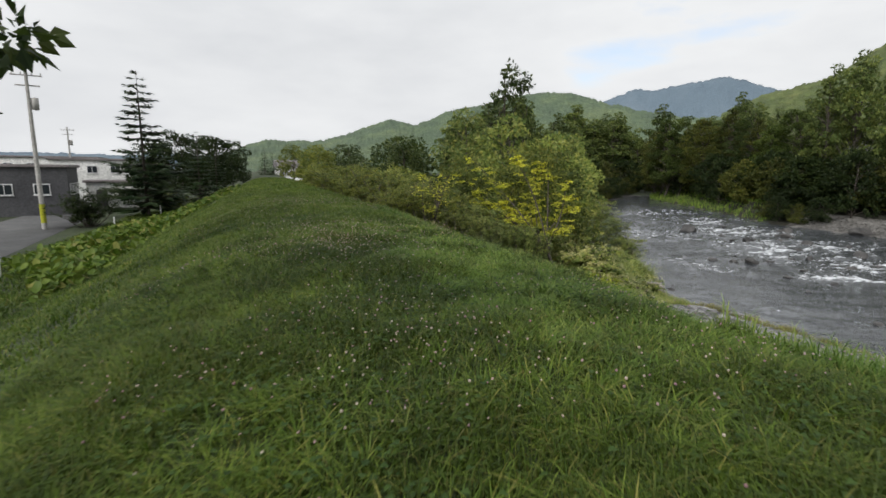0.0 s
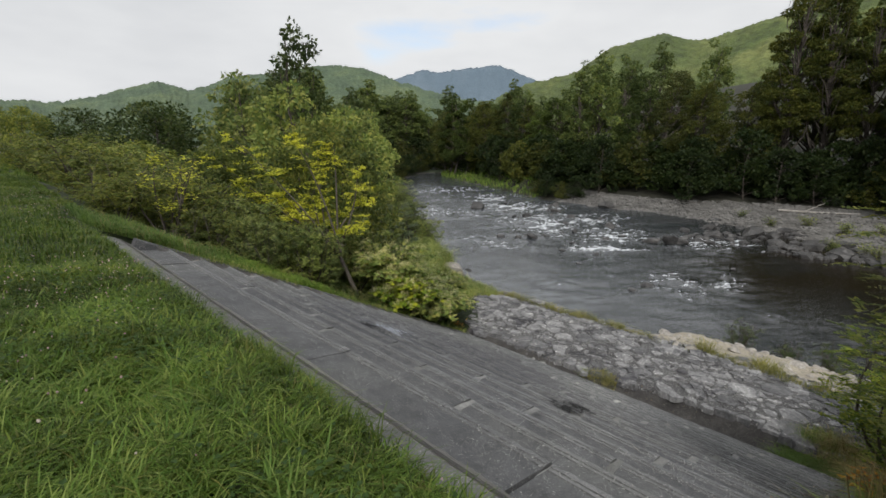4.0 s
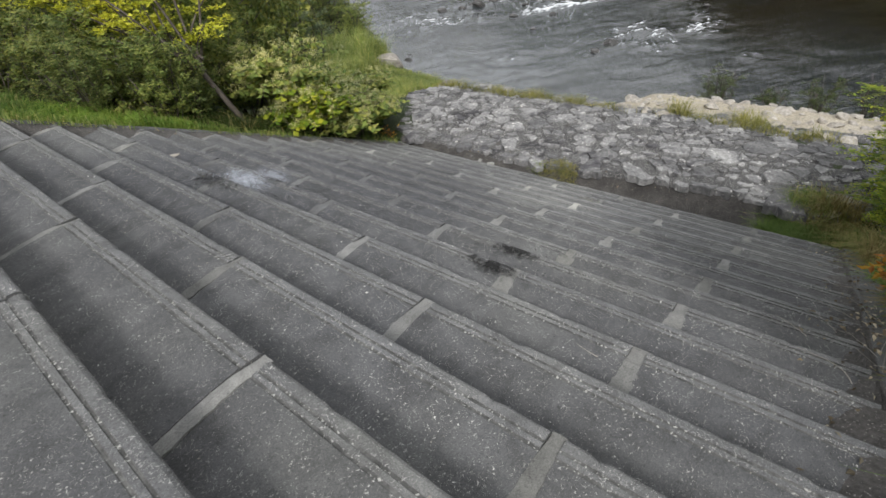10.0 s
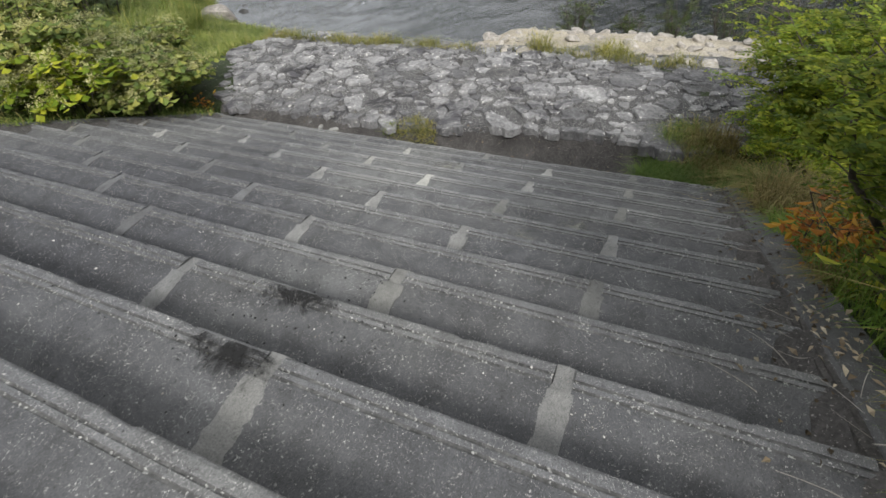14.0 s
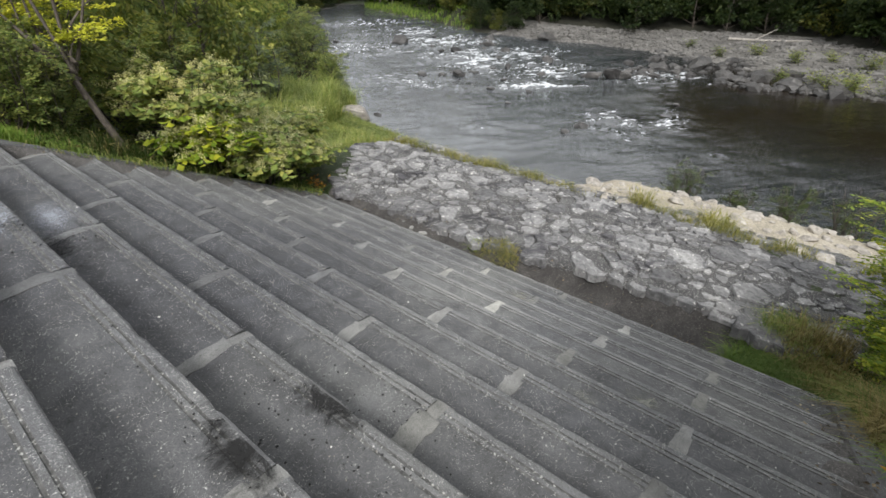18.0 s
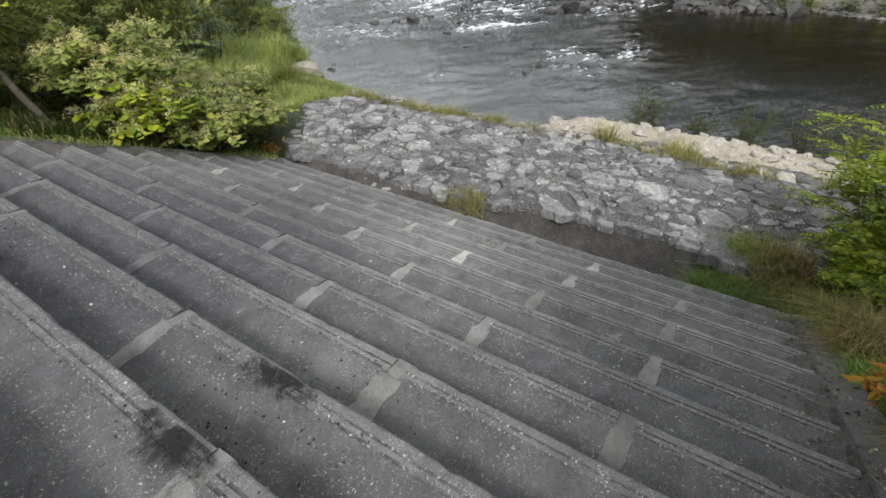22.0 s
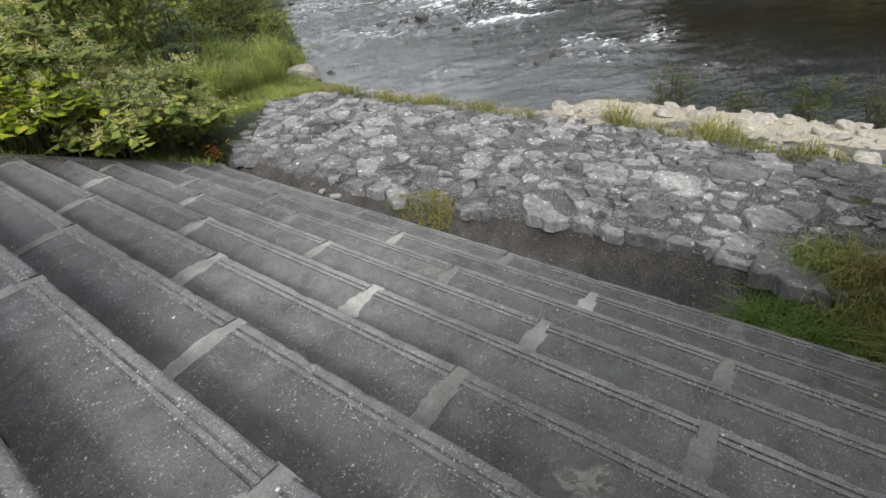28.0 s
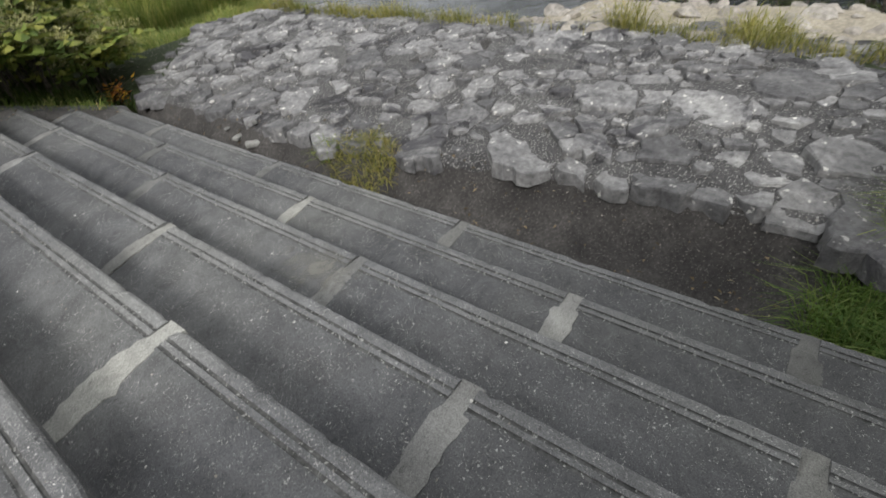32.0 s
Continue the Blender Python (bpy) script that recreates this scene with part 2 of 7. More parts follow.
STONE = rough_stuff("apron_stone", (0.090, 0.089, 0.093), (0.180, 0.178, 0.183), (0.290, 0.287, 0.287), 3.0, 15, 0.9, 0.03, 0.85, ((0.54, 0.53, 0.51), 12.0, 0.66), 0.45, ((0.050, 0.048, 0.054), 1.1, 0.55))
BED = rough_stuff("apron_mortar", (0.040, 0.039, 0.040), (0.085, 0.083, 0.083), (0.138, 0.136, 0.133), 1.3, 22, 1.0, 0.04, 0.95, ((0.32, 0.315, 0.30), 52.0, 0.59), 0.0, ((0.030, 0.029, 0.032), 1.1, 0.545))
WHITE_CHIP = rough_stuff("white_chip", (0.42, 0.41, 0.38), (0.55, 0.54, 0.51), (0.66, 0.65, 0.62), 3.0, 40, 0.3, 0.01, 0.85)
SAND = rough_stuff("pale_sand", (0.22, 0.195, 0.15), (0.34, 0.305, 0.24), (0.45, 0.41, 0.34), 0.8, 20, 0.5, 0.02, 0.95)
SOIL = rough_stuff("wet_soil", (0.026, 0.024, 0.023), (0.054, 0.050, 0.047), (0.098, 0.092, 0.086), 2.2, 30, 1.0, 0.03, 0.95, ((0.17, 0.16, 0.145), 60.0, 0.64))
SILT = rough_stuff("dry_silt", (0.040, 0.038, 0.037), (0.068, 0.064, 0.061), (0.105, 0.099, 0.094), 1.8, 34, 0.9, 0.02, 0.95, ((0.24, 0.23, 0.215), 70.0, 0.64))
PALE_ROCK = rough_stuff("pale_rock", (0.205, 0.184, 0.160), (0.303, 0.279, 0.246), (0.410, 0.385, 0.353), 1.2, 9, 0.6, 0.04, 0.85, None, 0.15)
RIVER_ROCK = rough_stuff("river_rock", (0.022, 0.021, 0.021), (0.046, 0.044, 0.043), (0.105, 0.10, 0.097), 0.9, 8, 0.6, 0.05, 0.5, None, 0.35)
COBBLE = rough_stuff("bar_cobble", (0.075, 0.072, 0.068), (0.155, 0.149, 0.14), (0.27, 0.26, 0.245), 0.5, 4, 0.4, 0.05, 0.85, None, 0.3)
GRAVEL = rough_stuff("gravel", (0.06, 0.056, 0.05), (0.12, 0.114, 0.104), (0.19, 0.183, 0.17), 0.25, 3.0, 0.8, 0.08, 0.9)
EARTH = rough_stuff("grassy_earth", (0.013, 0.020, 0.006), (0.024, 0.037, 0.010), (0.040, 0.052, 0.016), 0.5, 9, 0.8, 0.05, 0.95)
# ground under the far wood: the trees' shade is put into its colour
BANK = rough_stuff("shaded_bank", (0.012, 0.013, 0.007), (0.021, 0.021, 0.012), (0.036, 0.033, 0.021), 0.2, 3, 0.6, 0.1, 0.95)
BARK = rough_stuff("bark", (0.035, 0.028, 0.022), (0.075, 0.062, 0.05), (0.14, 0.12, 0.10), 4, 30, 0.8, 0.02, 0.9)
PALE_BARK = rough_stuff("pale_bark", (0.18, 0.165, 0.145), (0.3, 0.28, 0.25), (0.42, 0.40, 0.37), 3, 25, 0.5, 0.01, 0.85)
ASPHALT = rough_stuff("asphalt", (0.075, 0.075, 0.075), (0.11, 0.11, 0.11), (0.15, 0.15, 0.148), 0.4, 20, 0.4, 0.01, 0.9)
SOOT = rough_stuff("soot", (0.006, 0.006, 0.006), (0.012, 0.012, 0.012), (0.03, 0.03, 0.03), 6, 40, 0.5, 0.01, 0.95)

GRASS = leaf_stuff("meadow_grass", [(0.0, (0.025, 0.048, 0.008)), (0.45, (0.049, 0.082, 0.013)), (0.8, (0.068, 0.102, 0.018)), (1.0, (0.124, 0.119, 0.040))], 0.35)
TALL_GRASS = leaf_stuff("tall_grass", [(0.0, (0.074, 0.122, 0.034)), (0.5, (0.146, 0.209, 0.058)), (0.85, (0.245, 0.269, 0.100)), (1.0, (0.404, 0.343, 0.197))], 0.35)
DRY_GRASS = leaf_stuff("dry_grass", [(0.0, (0.14, 0.12, 0.05)), (0.5, (0.24, 0.2, 0.09)), (1.0, (0.38, 0.31, 0.16))], 0.3)
CLOVER = leaf_stuff("clover_leaf", [(0.0, (0.033, 0.070, 0.015)), (1.0, (0.066, 0.117, 0.027))], 0.3)
PETAL = leaf_stuff("clover_blossom", [(0.0, (0.28, 0.16, 0.22)), (0.5, (0.42, 0.30, 0.35)), (1.0, (0.50, 0.44, 0.43))], 0.3, 0.7, 0.05)
CREAM = leaf_stuff("cream_blossom", [(0.0, (0.408, 0.391, 0.170)), (1.0, (0.612, 0.586, 0.374))], 0.3, 0.7, 0.05)
LEAF_MID = leaf_stuff("leaf_green", [(0.0, (0.095, 0.144, 0.048)), (0.5, (0.192, 0.250, 0.078)), (1.0, (0.351, 0.357, 0.122))])
LEAF_DARK = leaf_stuff("leaf_dark_green", [(0.0, (0.030, 0.053, 0.019)), (0.6, (0.063, 0.092, 0.027)), (1.0, (0.112, 0.135, 0.046))])
LEAF_OLIVE = leaf_stuff("leaf_olive", [(0.0, (0.068, 0.101, 0.028)), (0.5, (0.143, 0.178, 0.046)), (1.0, (0.252, 0.255, 0.070))])
LEAF_GOLD = leaf_stuff("leaf_gold", [(0.0, (0.289, 0.324, 0.040)), (0.5, (0.462, 0.477, 0.056)), (1.0, (0.635, 0.609, 0.095))], 0.4, 0.5, 0.1)
LEAF_LIME = leaf_stuff("leaf_lime", [(0.0, (0.088, 0.148, 0.019)), (0.5, (0.190, 0.260, 0.032)), (1.0, (0.354, 0.372, 0.045))], 0.4)
LEAF_SILVER = leaf_stuff("leaf_silver_green", [(0.0, (0.138, 0.175, 0.106)), (0.5, (0.237, 0.294, 0.175)), (1.0, (0.362, 0.413, 0.263))])
LEAF_RUST = leaf_stuff("leaf_rust", [(0.0, (0.22, 0.07, 0.015)), (0.5, (0.42, 0.16, 0.03)), (1.0, (0.5, 0.32, 0.04))], 0.3)
NEEDLE = leaf_stuff("needle_green", [(0.0, (0.012, 0.028, 0.012)), (0.6, (0.025, 0.05, 0.02)), (1.0, (0.05, 0.075, 0.03))], 0.15)
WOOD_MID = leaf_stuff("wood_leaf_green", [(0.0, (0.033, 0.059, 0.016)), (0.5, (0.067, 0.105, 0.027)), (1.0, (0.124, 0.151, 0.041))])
# dark leaves; on the low edge trees they carry the wood's shade as colour
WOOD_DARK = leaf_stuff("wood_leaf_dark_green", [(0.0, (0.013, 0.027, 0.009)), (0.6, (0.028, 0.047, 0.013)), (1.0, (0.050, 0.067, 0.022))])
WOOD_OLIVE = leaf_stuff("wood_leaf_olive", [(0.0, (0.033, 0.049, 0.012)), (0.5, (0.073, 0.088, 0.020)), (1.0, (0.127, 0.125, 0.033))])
# lighter green: haze over the far wood is put into the leaf colour
WOOD_HAZED = leaf_stuff("hazed_wood_leaf", [(0.0, (0.062, 0.098, 0.036)), (0.5, (0.118, 0.160, 0.056)), (1.0, (0.190, 0.220, 0.080))])
BRIGHT_GRASS = leaf_stuff("bright_grass", [(0.0, (0.045, 0.087, 0.012)), (0.5, (0.085, 0.137, 0.022)), (0.85, (0.129, 0.176, 0.037)), (1.0, (0.196, 0.193, 0.069))], 0.35)
LUSH = leaf_stuff("lush_grass", [(0.0, (0.076, 0.150, 0.030)), (0.5, (0.143, 0.235, 0.049)), (1.0, (0.250, 0.310, 0.097))], 0.4)
BANK_GRASS = leaf_stuff("bank_grass", [(0.0, (0.114, 0.174, 0.053)), (0.5, (0.229, 0.286, 0.091)), (1.0, (0.377, 0.367, 0.169))], 0.4)
YELLOW_GRASS = leaf_stuff("yellow_grass", [(0.0, (0.14, 0.16, 0.04)), (0.5, (0.25, 0.25, 0.07)), (1.0, (0.42, 0.36, 0.15))], 0.4)

# ---- helpers for geometry ----
def np_mesh(name, verts, faces, mats=(), smooth=False):
    """A mesh from arrays: verts (n, 3), faces (m, k)."""
    verts, faces = np.asarray(verts, np.float32), np.asarray(faces, np.int32)
    me = bpy.data.meshes.new(name)
    me.vertices.add(len(verts))
    me.vertices.foreach_set("co", verts.ravel())
    m, k = faces.shape
    me.loops.add(m * k)
    me.loops.foreach_set("vertex_index", faces.ravel())
    me.polygons.add(m)
    me.polygons.foreach_set("loop_start", np.arange(0, m * k, k, dtype=np.int32))
    me.polygons.foreach_set("use_smooth", np.full(m, smooth))
    for mt in mats:
        me.materials.append(mt)
    me.update(calc_edges=True)
    return me


def unit(v):
    return v / (np.linalg.norm(v, axis=-1, keepdims=True) + 1e-9)


def thing(name, label, category, at=(0, 0, 0), group="", kind=""):
    e = new(name)
    e.empty_display_size = 0.2
    e.matrix_world = pose(*at)
    return tagged(e, label, category, group, kind)


def child(name, me, parent, label="", m=None, kind=""):
    """Links a mesh as one part under a thing or a part; m is its pose within the parent."""
    ob = new(name, me)
    ob.parent = parent
    if m is not None:
        ob.matrix_basis = m
    if label or kind:
        tagged(ob, label, "", "", kind)
    return ob


def part(name, bm, material, parent, label="", smooth=False, m=None):
    me = bpy.data.meshes.new(name)
    bm.to_mesh(me)
    bm.free()
    me.materials.append(material)
    if smooth:
        for p in me.polygons:
            p.use_smooth = True
    return child(name, me, parent, label, m)


def box_bm(sx, sy, sz, bevel=0.01, at=(0, 0, 0)):
    bm = bmesh.new()
    bmesh.ops.create_cube(bm, size=1)
    bmesh.ops.scale(bm, vec=(sx, sy, sz), verts=bm.verts)
    if bevel:
        bmesh.ops.bevel(bm, geom=bm.edges[:], offset=bevel, segments=1, affect="EDGES")
    bmesh.ops.translate(bm, vec=at, verts=bm.verts)
    return bm


def tubes(paths, sides=6):
    """Tapered tubes along paths [(points (n,3), radii (n))]; returns verts, quads."""
    V, F, off = [], [], 0
    for pts, rad in paths:
        pts, rad = np.asarray(pts, float), np.asarray(rad, float)
        n = len(pts)
        d = np.gradient(pts, axis=0)
        d /= np.linalg.norm(d, axis=1, keepdims=True) + 1e-9
        ref = np.where(np.abs(d[:, 2:3]) > 0.9, np.array([[1.0, 0, 0]]), np.array([[0, 0, 1.0]]))
        u = np.cross(d, ref)
        u /= np.linalg.norm(u, axis=1, keepdims=True) + 1e-9
        w = np.cross(d, u)
        a = np.linspace(0, 2 * np.pi, sides, endpoint=False)
        ring = pts[:, None] + rad[:, None, None] * (np.cos(a)[None, :, None] * u[:, None] + np.sin(a)[None, :, None] * w[:, None])
        V.append(ring.reshape(-1, 3))
        i, j = np.meshgrid(np.arange(n - 1), np.arange(sides), indexing="ij")
        j2 = (j + 1) % sides
        F.append((np.stack([i * sides + j, i * sides + j2, (i + 1) * sides + j2, (i + 1) * sides + j], -1).reshape(-1, 4)) + off)
        off += n * sides
    return np.concatenate(V), np.concatenate(F)


def value_noise(x, y, seed=0):
    """Smooth value noise on arrays."""
    xi, yi = np.floor(x).astype(np.int64), np.floor(y).astype(np.int64)
    fx, fy = x - xi, y - yi
    fx, fy = fx * fx * (3 - 2 * fx), fy * fy * (3 - 2 * fy)

    def h(a, b):
        v = np.sin(a * 127.1 + b * 311.7 + seed * 74.7) * 43758.5453
        return v - np.floor(v)

    return (h(xi, yi) * (1 - fx) + h(xi + 1, yi) * fx) * (1 - fy) + (h(xi, yi + 1) * (1 - fx) + h(xi + 1, yi + 1) * fx) * fy


def fbm(x, y, octaves=4, seed=0):
    s, a, t = 0.0, 1.0, 0.0
    for o in range(octaves):
        s = s + a * value_noise(x * 2**o, y * 2**o, seed + o)
        t += a
        a *= 0.5
    return s / t - 0.5


# ---- plan: x runs to the river, y upstream along the levee ----
DX, DZ, BLOCK = 0.5619, 0.2546, 2.5
SLOPE = DZ / DX
Y_RIGHT, Y_LEFT = -3.74, 6.42
BANK_L = ([-60, 5, 12, 19.6, 24.5, 34.5, 47.6, 70.9, 80, 88, 94, 99, 105], [14.5, 16.2, 17.2, 19.2, 22.5, 29.8, 39.7, 55.9, 64, 76, 98, 140, 400])
BANK_R = ([-60, -6, -1.8, 1.1, 6, 12, 18, 24, 29, 40, 59, 78, 84, 88, 92, 98, 105], [44, 44.6, 45.6, 47.6, 52.4, 54.6, 56.6, 56.8, 56.2, 57.7, 65.8, 73.5, 79, 90, 115, 170, 460])
WOOD = ([-60, -4, 0.7, 8.6, 15.5, 20.5, 34.6, 45.4, 61.3, 78, 84, 88, 92, 98, 105], [56, 61.3, 68, 69, 66.5, 63.5, 62.0, 61.5, 70.5, 79, 84, 95, 120, 175, 470])


def water_z(x):
    return -5.5 + 0.05 * np.clip(x - 17, 0, 62)


def foot_x(y):
    """The line where the stone apron rises from the trench."""
    return np.interp(y, [-3.0, -2.0, -0.3, 1.0, 2.8, 7.0], [6.66, 6.68, 6.56, 6.24, 6.02, 6.02])


def ground_z(x, y):
    x, y = np.asarray(x, float), np.asarray(y, float)
    bl, br, wd = np.interp(y, *BANK_L), np.interp(y, *BANK_R), np.interp(y, *WOOD)
    land = np.interp(x, [-400, -60, -27, -19.5, -15.5, -14, -12.5, -11, -10, -9.2, -8.4, -7.0, -5.2, -4.62], [-1.6, -1.4, -1.25, -1.2, -1.05, -0.5, 0.3, 1.05, 1.6, 1.95, 2.12, 2.2, 2.12, 2.02])
    slope = -SLOPE * x - 0.02
    toe = np.interp(x - (foot_x(y) - 6.12), [5.6, 5.85, 6.02, 6.14, 6.28, 8.0, 9.6, 10.6, 11.6, 13.4, 15.5], [-2.90, -2.92, -2.84, -2.71, -2.59, -2.46, -2.48, -2.62, -3.1, -4.6, -6.0])
    shelf = np.interp(x, [9.6, 10.3, 11.2, 12.5, 13.3, 14.2, 15.0, 15.8, 16.6], [-2.48, -2.58, -2.72, -2.80, -3.10, -3.85, -4.75, -5.6, -6.2])
    s = np.clip((4.2 - y) / 2.5, 0, 1)
    toe = np.where(x > 9.6, toe * (1 - s) + shelf * s, toe)
    far = np.clip((x - 5.8) / np.maximum(bl - 5.8, 1), 0, 1.3)
    wild = np.interp(far, [0, 0.55, 0.9, 1.0, 1.15], [-2.7, -3.9, -4.9, -5.55, -6.4]) + (water_z(x) + 5.5) * far
    k = np.clip((y - 8.5) / 3.5, 0, 1)
    k2 = np.clip((-y - 5) / 4.0, 0, 1) * 0.6
    k = np.maximum(k, k2)
    bank = toe * (1 - k) + wild * k
    z = np.where(x < -4.62, land, np.where(x < 5.7, slope, bank))
    inside = (x > -4.62) & (x < 5.7) & (y > Y_RIGHT - 0.25) & (y < Y_LEFT + 0.2)
    z = np.where(inside, z - 0.62, z)
    wz = water_z(x)
    bed = wz - 0.8
    f = np.clip((x - br) / np.maximum(wd - br, 1), -1, 3)
    over = np.interp(f, [-0.4, 0, 0.25, 1.0, 1.6], [-0.8, 0.0, 0.35, 1.0, 2.2]) + wz
    over = over + np.clip(x - wd - 6, 0, 400) * 0.22
    z = np.where(x > bl + 2, np.where(f > -0.4, over, np.minimum(bed, 99)), z)
    return z


def ground_bumps(x, y):
    b = fbm(x * 0.9, y * 0.9, 3, 3) * 0.16
    road = (x < -18.5) & (x > -31)
    flat = (x > -4.62) & (x < 6.2) & (y > -4.3) & (y < 6.9)
    return np.where(flat | road, 0, b)


def ground_at(x, y):
    return ground_z(x, y) + ground_bumps(np.asarray(x, float), np.asarray(y, float))


def axis(knots):
    out = []
    for a, b, s in knots:
        out += list(np.arange(a, b, s))
    return np.array(out)


gx = axis([(-2500, -400, 300), (-400, -60, 40), (-60, -20, 2.0), (-20, -4.62, 0.35), (-4.62, 5.7, 0.4), (5.7, 18, 0.22), (18, 45, 1.2), (45, 90, 2.0), (90, 400, 30), (400, 3001, 300)])
gy = axis([(-2500, -300, 300), (-300, -40, 26), (-40, -12, 2.0), (-12, 16, 0.3), (16, 60, 1.6), (60, 140, 5), (140, 500, 40), (500, 3001, 300)])
X, Y = np.meshgrid(gx, gy, indexing="ij")
Z = ground_at(X, Y)
far_rise = np.clip(np.hypot(X, Y) - 250, 0, None)
Z = np.where(far_rise > 0, np.minimum(Z, 12 + 0 * Z), Z)
nx, ny = X.shape
idx = np.arange(nx * ny).reshape(nx, ny)
quads = np.stack([idx[:-1, :-1], idx[1:, :-1], idx[1:, 1:], idx[:-1, 1:]], -1).reshape(-1, 4)
cx = (X[:-1, :-1] + X[1:, 1:]).ravel() / 2
cy = (Y[:-1, :-1] + Y[1:, 1:]).ravel() / 2
me = np_mesh("ground", np.stack([X, Y, Z], -1).reshape(-1, 3), quads, (EARTH, SOIL, BED, GRAVEL, BANK, SAND), True)
bl, br, wd = np.interp(cy, *BANK_L), np.interp(cy, *BANK_R), np.interp(cy, *WOOD)
slot = np.zeros(len(cx), np.int32)
slot[(cx > 5.5) & (cx < 9.5) & (cy > -3.4) & (cy < 7.0)] = 1
slot[(cx >= 10.45) & (cx < 16) & (cy > -9) & (cy < 2.4 - (cx - 10.4) * 0.1)] = 5
slot[(cx > bl) & (cx < wd) & (slot != 5)] = 3
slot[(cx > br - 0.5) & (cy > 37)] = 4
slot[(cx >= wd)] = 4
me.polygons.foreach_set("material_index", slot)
tagged(new("ground", me), "uneven grassy levee ground falling to a stony river bed", "ground", "", "structure")

# ---- river ----
wx = axis([(11.5, 20, 0.35), (20, 46, 0.28), (46, 66, 0.5), (66, 150, 2.0)])
wy = axis([(-60, -14, 2.0), (-14, 4, 0.5), (4, 48, 0.28), (48, 80, 0.6), (80, 200, 3.0)])
X, Y = np.meshgrid(wx, wy, indexing="ij")
# along and across the current
A, B = X * 0.55 + Y * 0.83, X * 0.83 - Y * 0.55


def bump_at(px, py, sx, sy, turn=0.0):
    c, s = math.cos(turn), math.sin(turn)
    u, v = (X - px) * c + (Y - py) * s, -(X - px) * s + (Y - py) * c
    return np.exp(-((u / sx) ** 2) - (v / sy) ** 2)


# places of broken water: x, y, reach, turn
RAPIDS = [(40, 27, 11, 6, 0.9, 0.9), (48, 37, 9, 10, 0.9, 0.9), (34.5, 17.5, 4.5, 4.2, 0.6, 0.8), (40, 19, 7, 6, 0.6, 0.9), (27.5, 7.6, 4.6, 2.6, 0.6, 0.82), (30.5, 5.0, 3.6, 1.8, 0.3, 0.78),
          (25.6, 1.2, 0.7, 0.5, 0.3, 0.9), (53, 46, 9, 9, 0.9, 0.9), (43, 10, 5.0, 6.0, 0.3, 0.85), (29, 25, 5.0, 8.0, 0.6, 0.62), (38, 40, 7.0, 9.0, 0.7, 0.72), (46, 24, 7, 7, 0.7, 0.9), (57, 58, 8, 12, 0.9, 0.8), (22, 12, 3.0, 4.0, 0.5, 0.4)]
rapid = np.zeros_like(X)
for px, py, sx, sy, turn, amount in RAPIDS:
    rapid = np.maximum(rapid, amount * bump_at(px, py, sx, sy, turn))
swell = fbm(A * 0.55, B * 0.35, 4, 11)
chop = fbm(A * 1.9, B * 0.9, 3, 17)
ridge = 1 - np.abs(fbm(A * 0.75, B * 0.28, 3, 23)) * 2
ridge = np.maximum(ridge, 1 - np.abs(fbm(A * 1.7, B * 0.6, 3, 29)) * 2.6)
pool = np.clip((X - 19) / 16, 0, 1) * np.clip((14 - Y) / 12, 0, 1)
pool = pool * pool * (3 - 2 * pool)
ripple = np.clip(0.62 + 1.1 * rapid + 0.75 * np.clip((X - 22) / 5, 0, 1) * np.clip((13 - Y) / 5, 0, 1), 0, 1) * (1 - 0.6 * pool)
Z = water_z(X) + (swell * 0.18 + chop * 0.11 + fbm(A * 3.1, B * 1.5, 2, 31) * 0.05) * ripple + rapid * (swell * 0.45 + chop * 0.22 + np.clip(ridge - 0.72, 0, 1) * 0.8)
crest = bump_at(33.5, 15.5, 0.42, 3.9, 0.70) + 0.5 * bump_at(36.5, 20.0, 0.4, 2.6, 0.6) + 0.5 * bump_at(41.0, 24.5, 0.4, 3.0, 0.7)
Z = Z + crest * 0.25
foam = np.clip(rapid * (0.30 + 0.70 * np.clip((ridge - 0.78) * 5, 0, 1)) + np.minimum(crest, 0.8) * 0.95 * np.clip(0.75 + chop * 2.2, 0.2, 1.2), 0, 1.3)
nx, ny = X.shape
idx = np.arange(nx * ny).reshape(nx, ny)
quads = np.stack([idx[:-1, :-1], idx[1:, :-1], idx[1:, 1:], idx[:-1, 1:]], -1).reshape(-1, 4)
mid_x = (X[:-1, :-1] + X[1:, 1:]).ravel() / 2
mid_y = (Y[:-1, :-1] + Y[1:, 1:]).ravel() / 2
keep = (mid_x > np.interp(mid_y, *BANK_L) - 3.5) & (mid_x < np.interp(mid_y, *BANK_R) + 5)
m_water, nt, n, l, b = shader("river_water")
att = n.new("ShaderNodeAttribute")
att.attribute_name = "foam"
pos = world_coords(nt)
flow = n.new("ShaderNodeMapping")
flow.vector_type = "TEXTURE"
flow.inputs["Rotation"].default_value = (0, 0, radians(56))
flow.inputs["Scale"].default_value = (0.6, 2.3, 1.0)
l.new(pos, flow.inputs["Vector"])
streak = noise_node(nt, 1.5, 6, 0.68, flow.outputs["Vector"], 1.1)
spray = noise_node(nt, 4.0, 4, 0.7, flow.outputs["Vector"], 0.4)
su = n.new("ShaderNodeMath")
su.operation = "MULTIPLY_ADD"
l.new(att.outputs["Fac"], su.inputs[0])
su.inputs[1].default_value = 0.30
l.new(mix_node(nt, streak.outputs["Color"], spray.outputs["Color"], 0.36), su.inputs[2])
